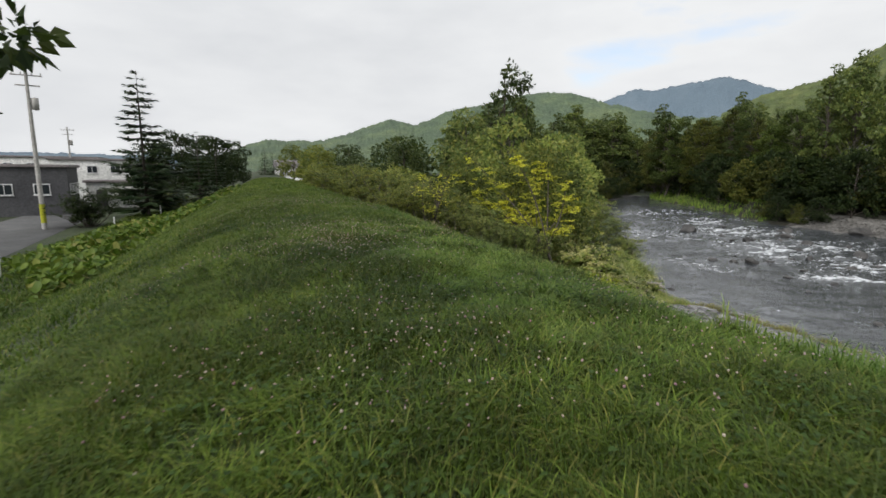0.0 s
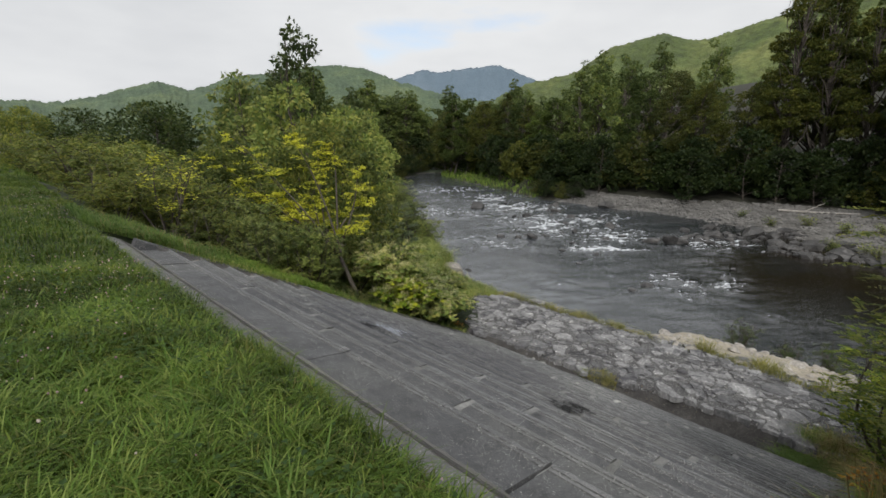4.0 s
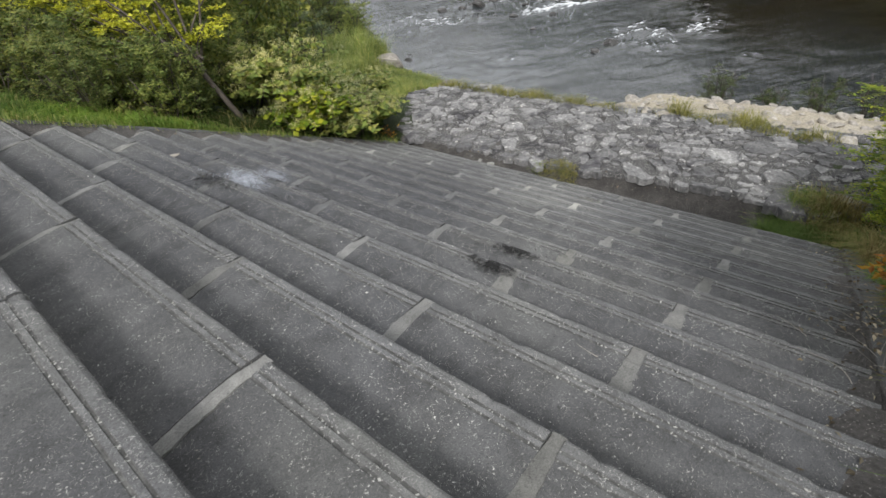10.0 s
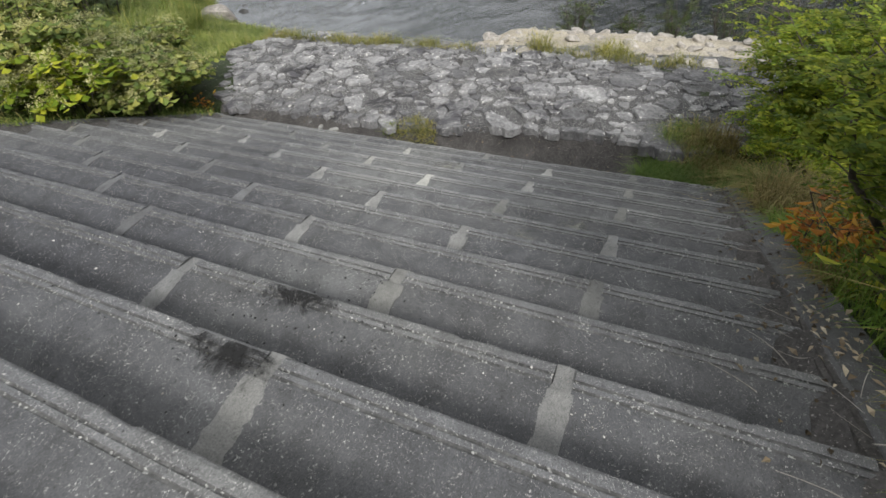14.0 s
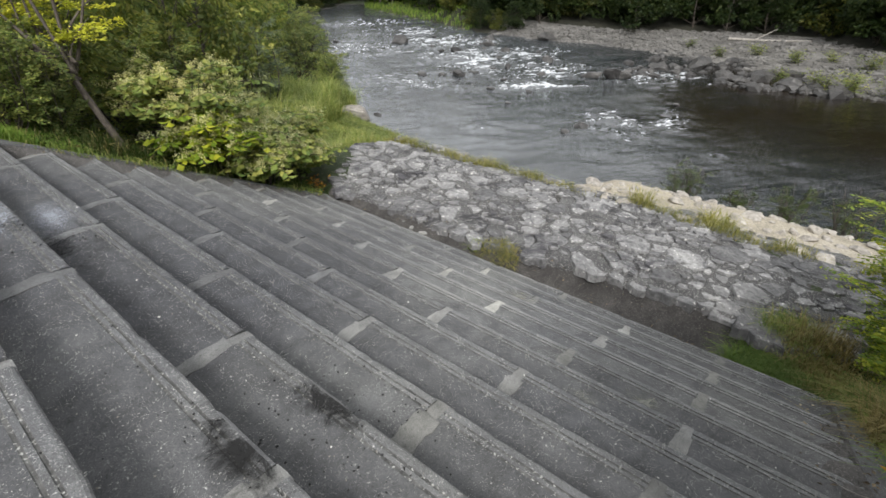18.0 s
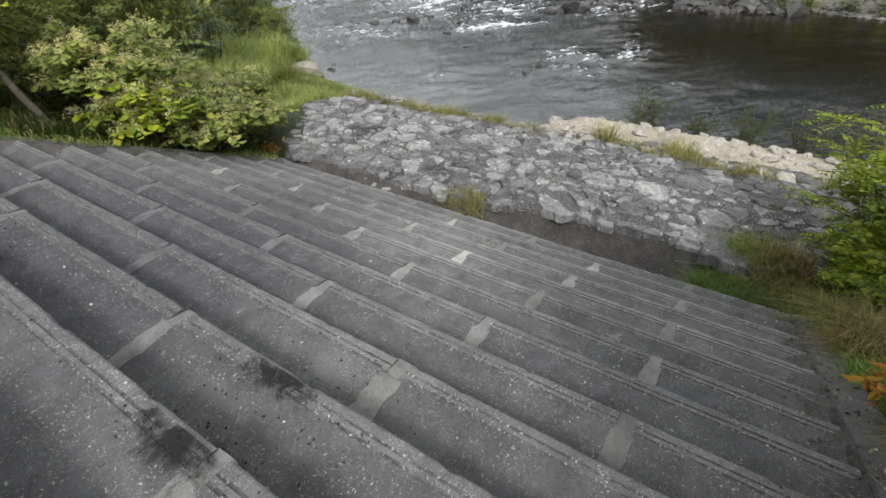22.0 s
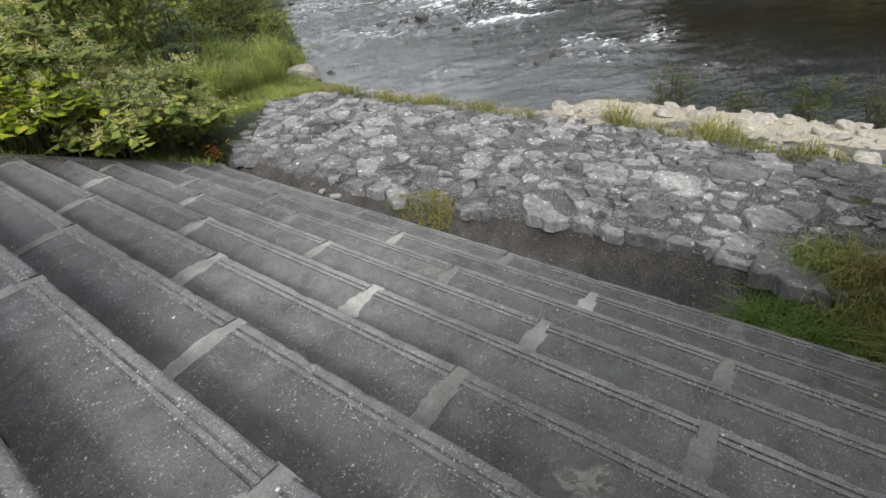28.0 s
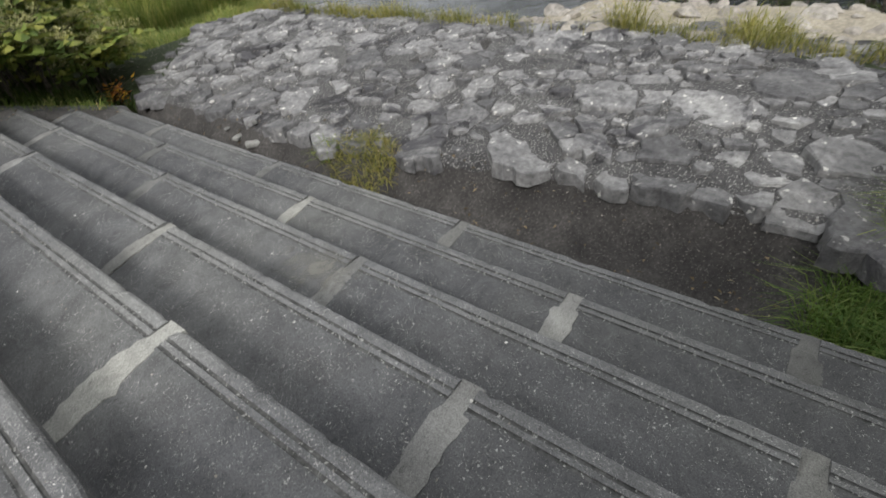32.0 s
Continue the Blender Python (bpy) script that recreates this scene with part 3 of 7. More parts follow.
# thin breaking crests that run across the current
crease = noise_node(nt, 0.85, 4, 0.6, flow.outputs["Vector"], 0.8)
line = ramp_node(nt, crease.outputs["Fac"], [(0.44, (0, 0, 0)), (0.495, (1, 1, 1)), (0.505, (1, 1, 1)), (0.53, (0, 0, 0))])
broken = n.new("ShaderNodeMath")
broken.operation = "MULTIPLY"
l.new(line.outputs["Color"], broken.inputs[0])
l.new(att.outputs["Fac"], broken.inputs[1])
sm = n.new("ShaderNodeMath")
sm.operation = "MULTIPLY_ADD"
l.new(broken.outputs["Value"], sm.inputs[0])
sm.inputs[1].default_value = 0.17
l.new(su.outputs["Value"], sm.inputs[2])
fr = ramp_node(nt, sm.outputs["Value"], [(0.665, (0, 0, 0)), (0.735, (0.25, 0.25, 0.25)), (0.80, (0.9, 0.9, 0.9))]).outputs["Color"]
# dark brown: shallows, with the far wood's reflection put into the colour
shoal_mirror = n.new("ShaderNodeAttribute")
shoal_mirror.attribute_name = "shallow_mirror"
# pale stretches: the sky's bright reflection put into the water's colour
sky_pale = n.new("ShaderNodeAttribute")
sky_pale.attribute_name = "sky_pale"
deep = mix_node(nt, mix_node(nt, (0.021, 0.025, 0.028), (0.085, 0.092, 0.100), sky_pale.outputs["Fac"]), (0.014, 0.010, 0.006), shoal_mirror.outputs["Fac"])
l.new(mix_node(nt, deep, (0.64, 0.67, 0.70), fr), b.inputs["Base Color"])
b.inputs["IOR"].default_value = 2.1
l.new(ramp_node(nt, fr, [(0, (0.06,) * 3), (1, (0.8,) * 3)]).outputs["Color"], b.inputs["Roughness"])
rip = noise_node(nt, 0.9, 5, 0.6, flow.outputs["Vector"], 0.5)
fine = noise_node(nt, 6.0, 3, 0.6, flow.outputs["Vector"], 0.3)
bump_node(nt, mix_node(nt, rip.outputs["Color"], fine.outputs["Color"], 0.25), 1.0, 0.22, b)
rough_water = n.new("ShaderNodeAttribute")
rough_water.attribute_name = "ripple"
l.new(rough_water.outputs["Fac"], n["Bump"].inputs["Strength"])
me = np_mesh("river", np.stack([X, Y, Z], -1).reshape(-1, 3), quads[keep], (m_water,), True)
at_foam = me.attributes.new("foam", "FLOAT", "POINT")
at_foam.data.foreach_set("value", foam.ravel().astype(np.float32))
# where the water is coloured dark for the mirrored wood
shallow_mirror = np.clip(pool * np.clip(0.9 + fbm(X * 0.3, Y * 0.3, 3, 51) * 1.2, 0, 1), 0, 1)
# where the water is coloured pale for the mirrored sky
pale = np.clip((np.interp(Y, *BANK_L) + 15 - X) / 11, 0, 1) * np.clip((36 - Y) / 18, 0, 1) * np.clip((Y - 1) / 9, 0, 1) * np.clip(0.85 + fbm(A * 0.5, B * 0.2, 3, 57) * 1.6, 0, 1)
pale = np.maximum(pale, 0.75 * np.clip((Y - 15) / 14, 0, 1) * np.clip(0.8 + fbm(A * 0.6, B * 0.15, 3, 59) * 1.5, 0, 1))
at_pale = me.attributes.new("sky_pale", "FLOAT", "POINT")
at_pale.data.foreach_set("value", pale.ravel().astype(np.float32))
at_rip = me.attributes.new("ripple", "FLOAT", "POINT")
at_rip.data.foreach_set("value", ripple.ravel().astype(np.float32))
at_mirror = me.attributes.new("shallow_mirror", "FLOAT", "POINT")
at_mirror.data.foreach_set("value", shallow_mirror.ravel().astype(np.float32))
tagged(new("water", me), "dark fast river with white rapids between boulders", "river", "", "structure")

# ---- stepped concrete revetment ----
revetment = thing("revetment", "weathered grey concrete block revetment in low steps", "revetment", (0, 0, 0), "", "structure")
RISER = 0.312
RISE = DZ - RISER


def block_mesh(length, seed, rise=None):
    """One block: sloping tread, two grooves behind a worn nose, and a front face. Its nose runs along y from 0 to length."""
    g = np.random.default_rng(seed)
    prof = np.array([(-0.025, -0.40), (0.028, -0.024), (0.021, -0.008), (0.008, 0.0), (-0.038, 0.001), (-0.041, -0.006), (-0.050, -0.006), (-0.054, 0.0), (-0.080, 0.0),
                     (-0.084, -0.006), (-0.093, -0.006), (-0.098, -0.001), (-0.24, -0.010), (-0.40, -0.031), (-DX + 0.01, RISE), (-DX - 0.05, RISE - 0.01), (-DX - 0.05, -0.40)])
    if rise is not None:
        prof[12:15, 1] = [rise * 0.35, rise * 0.66, rise]
        prof[15, 1] = rise - 0.01
    n = max(3, int(length / 0.05))
    ys = np.linspace(0, length, n + 1)
    P = np.zeros((n + 1, len(prof), 3))
    P[:, :, 0], P[:, :, 2], P[:, :, 1] = prof[None, :, 0], prof[None, :, 1], ys[:, None]
    P[:, 1:-1, 2] += g.normal(size=(n + 1, len(prof) - 2)) * 0.0008
    P[:, 11:15, 2] += (fbm(ys * 2.0, ys * 0 + seed, 3, seed % 17) * 0.012)[:, None]
    chip = np.where(g.uniform(size=n + 1) < 0.10, g.uniform(0.002, 0.011, n + 1), 0) + np.abs(g.normal(size=n + 1)) * 0.0012
    P[:, 1:4, 2] -= chip[:, None] * 0.9
    P[:, 1:4, 0] -= chip[:, None]
    P[0, :, 1] += 0.004
    m = len(prof)
    idx = np.arange((n + 1) * m).reshape(n + 1, m)
    q = np.stack([idx[:-1, :-1], idx[1:, :-1], idx[1:, 1:], idx[:-1, 1:]], -1).reshape(-1, 4)
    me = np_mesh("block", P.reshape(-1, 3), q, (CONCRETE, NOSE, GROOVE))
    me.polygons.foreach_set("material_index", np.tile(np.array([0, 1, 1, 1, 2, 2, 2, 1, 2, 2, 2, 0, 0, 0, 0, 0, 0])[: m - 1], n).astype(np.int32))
    bm = bmesh.new()
    bm.from_mesh(me)
    bm.verts.ensure_lookup_table()
    bm.faces.new([bm.verts[i] for i in idx[0]])
    bm.faces.new([bm.verts[i] for i in idx[-1][::-1]])
    bmesh.ops.recalc_face_normals(bm, faces=bm.faces)
    bm.to_mesh(me)
    bm.free()
    return me


def mortar_mesh(width, seed):
    """The filling of a joint: a ragged strip trowelled onto the tread with a narrow neck at the nose."""
    g = np.random.default_rng(seed)
    xs = np.concatenate([[0.032, -0.01, -0.085, -0.108], np.linspace(-0.125, -DX - 0.045, 13)])
    n = len(xs)
    wide = np.interp(-xs, [0, 0.1, 0.13, 0.3, 0.6], [0.46, 0.46, g.uniform(0.46, 0.64), g.uniform(0.48, 0.66), g.uniform(0.46, 0.58)]) * width
    if width > 0.05:
        lift = np.interp(-xs, [0, 0.1, 0.13, 0.5, 0.6], [0, 0, 0.008, 0.010, 0.008])
    else:
        lift = np.full(n, -0.010)
    zs = np.interp(-xs, [0, 0.03, 0.11, 0.24, 0.40, DX, DX + 0.1], [-0.014, -0.006, -0.004, -0.010, -0.031, RISE, RISE - 0.004]) - 0.002 + lift + g.normal(size=n) * 0.0012
    ragged = 0.16 if width > 0.05 else 0.02
    L = np.stack([xs, -wide * (1 + np.abs(g.normal(size=n)) * ragged), zs - 0.002], 1)
    R = np.stack([xs, wide * (1 + np.abs(g.normal(size=n)) * ragged), zs - 0.002], 1)
    M = np.stack([xs, g.normal(size=n) * width * 0.08, zs + 0.003], 1)
    front = np.array([[0.0, L[0, 1], -0.36], [0.0, 0, -0.36], [0.0, R[0, 1], -0.36]])
    skirt_l, skirt_r = L * [1, 1, 1] + [0, -0.002, -0.03], R * [1, 1, 1] + [0, 0.002, -0.03]
    V = np.concatenate([L, M, R, skirt_l, skirt_r, front])
    F = []
    for i in range(n - 1):
        F += [(i, n + i, n + i + 1, i + 1), (n + i, 2 * n + i, 2 * n + i + 1, n + i + 1), (3 * n + i, i, i + 1, 3 * n + i + 1), (2 * n + i, 4 * n + i, 4 * n + i + 1, 2 * n + i + 1)]
    k = 5 * n
    F += [(k, k + 1, n, 0), (k + 1, k + 2, 2 * n, n)]
    return np_mesh("mortar_joint", V, np.array(F), (MORTAR,))


full_blocks = {}
mortars = {w: [mortar_mesh(w, s + int(w * 1000)) for s in range(7)] for w in (0.026, 0.07, 0.095, 0.12, 0.14)}
g = np.random.default_rng(12)
for k in range(-6, 11):
    joints = [(n if k % 2 == 0 else n + 0.5) * BLOCK for n in range(-3, 5)]
    joints = [y for y in joints if Y_RIGHT + 0.15 < y < Y_LEFT - 0.15]
    gap = 0.095 if k >= -3 else (0.07 if k > -6 else 0.026)
    cuts = [Y_RIGHT] + joints + [Y_LEFT]
    for a, b in zip(cuts, cuts[1:]):
        y0 = a + (gap / 2 if a in joints else 0.0)
        y1 = b - (gap / 2 if b in joints else 0.0)
        if k == -6:
            me = block_mesh(y1 - y0, 900 + int(a * 3), 0.045)
        elif round(b - a, 3) == BLOCK:
            key = (gap, int(g.integers(0, 5)))
            me = full_blocks.get(key) or full_blocks.setdefault(key, block_mesh(y1 - y0, 50 + key[1] + int(gap * 100)))
        else:
            me = block_mesh(y1 - y0, 300 + k * 7 + int(a * 3))
        child("concrete_block", me, revetment, "", pose(k * DX, y0, -k * DZ + g.normal() * 0.003, 0, g.normal() * 0.25, 0))
    for y in joints:
        w = gap if gap < 0.08 else float(g.choice([0.095, 0.12, 0.14], p=[0.45, 0.35, 0.20]))
        if k > -7:
            child("mortar_joint", mortars[w][int(g.integers(0, 7))], revetment, "", pose(k * DX, y, -k * DZ, 0, 0, 0))

# coping along the top, in lengths, and edge beams down both ends


def beam(name, p0, p1, width_axis, width, thick, mat, seed, n=18, label=""):
    """A cast beam between two points with worn arrises."""
    g = np.random.default_rng(seed)
    p0, p1 = np.array(p0, float), np.array(p1, float)
    ax = unit(p1 - p0)
    wv = np.array(width_axis, float)
    wv = unit(wv - ax * (wv @ ax))
    nv = np.cross(ax, wv)
    nv = nv if nv[2] > 0 else -nv
    c = 0.018
    sec = [(0, -thick), (0, -c), (c, 0), (width * 0.33, 0.004), (width * 0.66, 0.004), (width - c, 0), (width, -c), (width, -thick)]
    V = []
    for i in range(n + 1):
        o = p0 + (p1 - p0) * i / n
        for j, (u, v) in enumerate(sec):
            q = o + wv * (u + g.normal() * 0.003) + nv * (v + (g.normal() * 0.003 if 0 < j < 7 else 0))
            V.append(q)
    m = len(sec)
    idx = np.arange((n + 1) * m).reshape(n + 1, m)
    q = np.stack([idx[:-1, :-1], idx[1:, :-1], idx[1:, 1:], idx[:-1, 1:]], -1).reshape(-1, 4)
    me = np_mesh(name, np.array(V), q, (mat,))
    bm = bmesh.new()
    bm.from_mesh(me)
    bm.verts.ensure_lookup_table()
    bm.faces.new([bm.verts[i] for i in idx[0]])
    bm.faces.new([bm.verts[i] for i in idx[-1]])
    bmesh.ops.recalc_face_normals(bm, faces=bm.faces)
    bm.to_mesh(me)
    bm.free()
    return child(name, me, revetment, label)


xt = -7 * DX
for a, b in ((Y_RIGHT - 0.34, -1.26), (-1.25, 3.74), (3.75, Y_LEFT + 0.3)):
    beam("kerb", (-3.885, a, 1.578), (-3.885, b, 1.578), (-0.8, 0, 0.6), 0.352, 0.3, KERB, int(a * 10) + 90, 24, "worn concrete kerb above the blocks")
    beam("coping", (-4.175, a, 1.80), (-4.175, b, 1.80), (-0.93, 0, 0.27), 0.50, 0.3, COPING, int(a * 10) + 130, 24, "pale coarse concrete coping")
# dark strip with a ragged lower edge over the upper kerb
u, yy = np.linspace(0, 1, 7), np.linspace(Y_RIGHT - 0.3, Y_LEFT + 0.28, 150)
Ud, Yd = np.meshgrid(u, yy, indexing="ij")
low = 0.19 + 0.055 * fbm(Yd * 2.1, Yd * 0 + 3.3, 3, 61) + 0.03 * fbm(Yd * 11, Yd * 0 + 1.3, 2, 62)
along = low + (0.350 - low) * Ud
Xd, Zd = -3.885 - 0.8 * along - 0.6 * 0.008, 1.578 + 0.6 * along + 0.8 * 0.008 + 0.012 * np.sin(Ud * 3.1) + fbm(Yd * 9, Ud * 3, 2, 63) * 0.012
ix = np.arange(Ud.size).reshape(Ud.shape)
child("kerb_dirt", np_mesh("kerb_dirt", np.stack([Xd, Yd, Zd], -1).reshape(-1, 3), np.stack([ix[:-1, :-1], ix[1:, :-1], ix[1:, 1:], ix[:-1, 1:]], -1).reshape(-1, 4), (SILT,), True), revetment, "dark ragged strip in the angle below the coping", None, "stuff")
nose = lambda x, lift: -SLOPE * x + lift
beam("edge_beam", (xt + 0.02, Y_LEFT + 0.012, nose(xt + 0.02, 0.01)), (5.75, Y_LEFT + 0.012, nose(5.75, 0.01)), (0, 1, 0), 0.26, 0.4, CONCRETE, 5, 40)
beam("edge_beam", (xt + 0.02, Y_RIGHT - 0.05, nose(xt + 0.02, 0.02)), (5.75, Y_RIGHT - 0.05, nose(5.75, 0.02)), (0, -1, 0), 0.32, 0.4, CONCRETE, 6, 40)
# earth and litter that fill the angle beside the beam
beam("gutter", (xt + 0.02, Y_RIGHT + 0.0, nose(xt + 0.02, -0.02)), (5.72, Y_RIGHT + 0.0, nose(5.72, -0.02)), (0, -1, 0), 0.052, 0.35, SOIL, 8, 30)

# ---- stone apron at the foot ----
apron = thing("stone_apron", "mortared apron of rough grey stones at the revetment's foot", "stone paving", (0, 0, 0), "", "structure")


def clip_cell(poly, p, q):
    """Keeps the side of poly that lies nearer to p than to q."""
    mid, nrm = (p + q) / 2, q - p
    out = []
    for i in range(len(poly)):
        a, b = poly[i], poly[(i + 1) % len(poly)]
        da, db = (a - mid) @ nrm, (b - mid) @ nrm
        if da <= 0:
            out.append(a)
        if da * db < 0:
            out.append(a + (b - a) * da / (da - db))
    return out


def stone_mesh(poly, g, thick, dome, tilt):
    """A rough slab on a cell: broken outline, bevelled rim, uneven top."""
    c = np.mean(poly, 0)
    ring = []
    for i in range(len(poly)):
        a, b = poly[i], poly[(i + 1) % len(poly)]
        ln = np.linalg.norm(b - a)
        k = max(1, int(ln / 0.09))
        for s in range(k):
            p = a + (b - a) * s / k
            ring.append(p + g.normal(size=2) * min(0.030, 0.09 * ln + 0.006))
    ring = np.array(ring) - c
    n = len(ring)
    levels = [(1.04, -0.12), (1.0, thick * 0.4), (0.955, thick * 0.96), (0.55, thick + dome)]
    V = []
    for s, z in levels:
        zz = z + (g.normal(size=n) * 0.006 if z > 0 else 0) + (ring @ tilt if z > 0 else 0)
        V.append(np.column_stack([ring * s, zz * np.ones(n)]))
    V = np.concatenate(V + [np.array([[0, 0, thick + dome]])])
    F = []
    for r in range(3):
        for i in range(n):
            j = (i + 1) % n
            F.append((r * n + i, r * n + j, (r + 1) * n + j, (r + 1) * n + i))
    me = bpy.data.meshes.new("stone")
    me.from_pydata(V.tolist(), [], F + [(3 * n + i, 3 * n + (i + 1) % n, 4 * n) for i in range(n)])
    me.materials.append(STONE)
    me.update()
    return c, me


g = np.random.default_rng(33)
us, ys = np.linspace(0, 1, 36), np.linspace(-5.4, 10.4, 120)
Um, Ym = np.meshgrid(us, ys, indexing="ij")
x_lo = foot_x(Ym) + fbm(Ym * 1.4, Ym * 0 + 2.2, 3, 41) * 0.22 + np.clip((Ym - 6.6) / 0.75, 0, 9)
Xm = x_lo + (np.maximum(11.0, x_lo + 0.05) - x_lo) * Um
Zm = ground_at(Xm, Ym) + 0.014 + fbm(Xm * 3, Ym * 3, 3, 43) * 0.06 - np.clip(0.03 - Um, 0, 1) * 5
ix = np.arange(Um.size).reshape(Um.shape)
child("mortar_bed", np_mesh("mortar_bed", np.stack([Xm, Ym, Zm], -1).reshape(-1, 3), np.stack([ix[:-1, :-1], ix[1:, :-1], ix[1:, 1:], ix[:-1, 1:]], -1).reshape(-1, 4), (BED,), True), apron, "rough grey mortar between the stones")
seeds, size = [], []
tries = 0
while len(seeds) < 600 and tries < 60000:
    tries += 1
    p = np.array([g.uniform(6.1, 10.6), g.uniform(-5.2, 10.0)])
    if p[0] < float(foot_x(p[1])) + 0.2 or p[1] > 6.7 + (p[0] - 6.0) * 0.75:
        continue
    w = g.choice([0.11, 0.19, 0.30, 0.44], p=[0.22, 0.26, 0.30, 0.22])
    if p[0] < float(foot_x(p[1])) + 0.5 and p[1] < 1.5:
        w = g.choice([0.15, 0.26, 0.42])
    if all((p[0] - q[0]) ** 2 + ((p[1] - q[1]) * 0.85) ** 2 > ((w + v) * 0.63) ** 2 for q, v in zip(seeds, size)):
        seeds.append(p)
        size.append(w)
seeds, size = np.array(seeds), np.array(size)
for i, p in enumerate(seeds):
    near = np.argsort(((seeds - p) ** 2).sum(1))[1:15]
    r = size[i] * 1.30
    turn = g.uniform(0, 1.57)
    poly = [p + r * g.uniform(0.8, 1.15) * np.array([math.cos(turn + a), math.sin(turn + a) * 1.35]) for a in np.linspace(0, 2 * np.pi, int(g.integers(5, 8)), endpoint=False)]
    for j in near:
        f = size[i] / (size[i] + size[j])
        q = p + (seeds[j] - p) * 2 * f
        poly = clip_cell(poly, p, q)
    if len(poly) < 3:
        continue
    c = np.mean(poly, 0)
    gapw = g.choice([0.008, 0.03, 0.075], p=[0.40, 0.36, 0.24])
    if g.uniform() < 0.08:
        continue
    poly = [c + (q - c) * max(0.5, 1 - gapw / max(np.linalg.norm(q - c), 0.08)) for q in poly]
    c, me = stone_mesh(poly, g, g.uniform(0.006, 0.050), g.uniform(-0.012, 0.006), g.normal(size=2) * 0.085)
    child("stone", me, apron, "", pose(c[0], c[1], float(ground_at(*c)) + 0.012))

# ---- plants ----


def leaf_quads(pos, along, side, length, width, fold=0.15):
    """One folded rhombus a leaf: base, side, tip, side."""
    along, side = unit(along), unit(side - along * (side * along).sum(-1, keepdims=True))
    nor = np.cross(along, side)
    L, W = np.reshape(length, (-1, 1)), np.reshape(width, (-1, 1))
    mid = pos + along * L * 0.45
    V = np.stack([pos, mid + side * W / 2 + nor * W * fold, pos + along * L - nor * L * 0.12, mid - side * W / 2 + nor * W * fold], 1)
    return V.reshape(-1, 3), np.arange(len(pos) * 4).reshape(-1, 4)


def rand_dirs(g, n):
    return unit(g.normal(size=(n, 3)))


def blades(name, x, y, z, height, width, lean, mat, g):
    """Grass: bent three-sided blades at the given places."""
    n = len(x)
    a = g.uniform(0, 2 * np.pi, n)
    d = np.stack([np.cos(a), np.sin(a), 0 * a], 1)
    s = np.stack([-np.sin(a), np.cos(a), 0 * a], 1)
    p = np.stack([x, y, z], 1)
    h, w, k = height[:, None], width[:, None], lean[:, None]
    up = np.array([[0, 0, 1.0]])
    m = p + up * h * 0.6 + d * h * k * 0.35
    tip = p + up * h * (1 - 0.45 * k) + d * h * k * 1.0
    V = np.stack([p - s * w / 2, p + s * w / 2, m + s * w * 0.42, m - s * w * 0.42, tip], 1).reshape(-1, 3)
    o = np.arange(n)[:, None] * 5
    F = np.concatenate([o + np.array([[0, 1, 2]]), o + np.array([[0, 2, 3]]), o + np.array([[3, 2, 4]])], 0)
    return np_mesh(name, V, F, (mat,))


def crown_leaves(g, centres, radii, n, leaf, flat=0.65, shell=0.55):
    pick = g.choice(len(centres), n, p=radii**2 / (radii**2).sum())
    d = rand_dirs(g, n)
    r = radii[pick] * g.uniform(shell, 1.0, n) ** 0.7 * g.uniform(0.7, 1.12, n)
    off = d * r[:, None] * np.array([1, 1, flat])
    pos = centres[pick] + off
    along = unit(d + rand_dirs(g, n) * 0.8 + np.array([0, 0, -0.25]))
    side = rand_dirs(g, n) + np.array([0, 0, 0.0])
    size = leaf * g.uniform(0.6, 1.35, n)
    return leaf_quads(pos, along, side, size, size * 0.62)


def limb(g, a, b, r0, r1, n=6, sag=0.08):
    a, b = np.asarray(a, float), np.asarray(b, float)
    t = np.linspace(0, 1, n)[:, None]
    ln = np.linalg.norm(b - a)
    mid = g.normal(size=3) * ln * sag
    return a + (b - a) * t + mid * np.sin(t * np.pi), np.linspace(r0, r1, n)


def tree_meshes(seed, h, r, clear, n_leaf, leaf, mat, bark=None, clumps=26, trunk_r=None, sides=6, bulge=0.5, spread=0.26):
    """A broadleaved tree: tapered trunk with limbs, and a crown of leafy clumps with gaps."""
    g = np.random.default_rng(seed)
    tr = trunk_r or h * 0.014
    top = np.array([g.normal() * 0.04 * h, g.normal() * 0.04 * h, h * 0.93])
    stem, rad = limb(g, (0, 0, -0.4), top, tr, tr * 0.2, 9, 0.035)
    paths = [(stem, rad)]
    cs, rs = [], []
    for i in range(clumps):
        u = (i + 0.5) / clumps
        z = clear + (h - clear) * (0.08 + 0.9 * u)
        prof = math.sin(math.pi * min(max(0.12 + 0.85 * u, 0), 1)) ** bulge * (1 - 0.35 * u)
        a = i * 2.4 + g.uniform(-0.6, 0.6)
        q = r * prof * g.uniform(0.35, 1.0)
        c = np.array([math.cos(a) * q, math.sin(a) * q, z + g.normal() * 0.03 * h])
        cs.append(c)
        rs.append(r * spread * g.uniform(0.75, 1.45) * (1.1 - 0.35 * u))
        zb = max(clear * 0.7, z - g.uniform(0.1, 0.25) * h)
        base = np.array([np.interp(zb, stem[:, 2], stem[:, j]) for j in range(2)] + [zb])
        paths.append(limb(g, base, c, tr * 0.38 * (1 - 0.6 * u), tr * 0.06, 5, 0.08))
    V, F = tubes(paths, sides)
    trunk = np_mesh("trunk", V, F, (bark or BARK,), True)
    V, F = crown_leaves(g, np.array(cs), np.array(rs), n_leaf, leaf)
    return trunk, np_mesh("crown", V, F, (mat,))


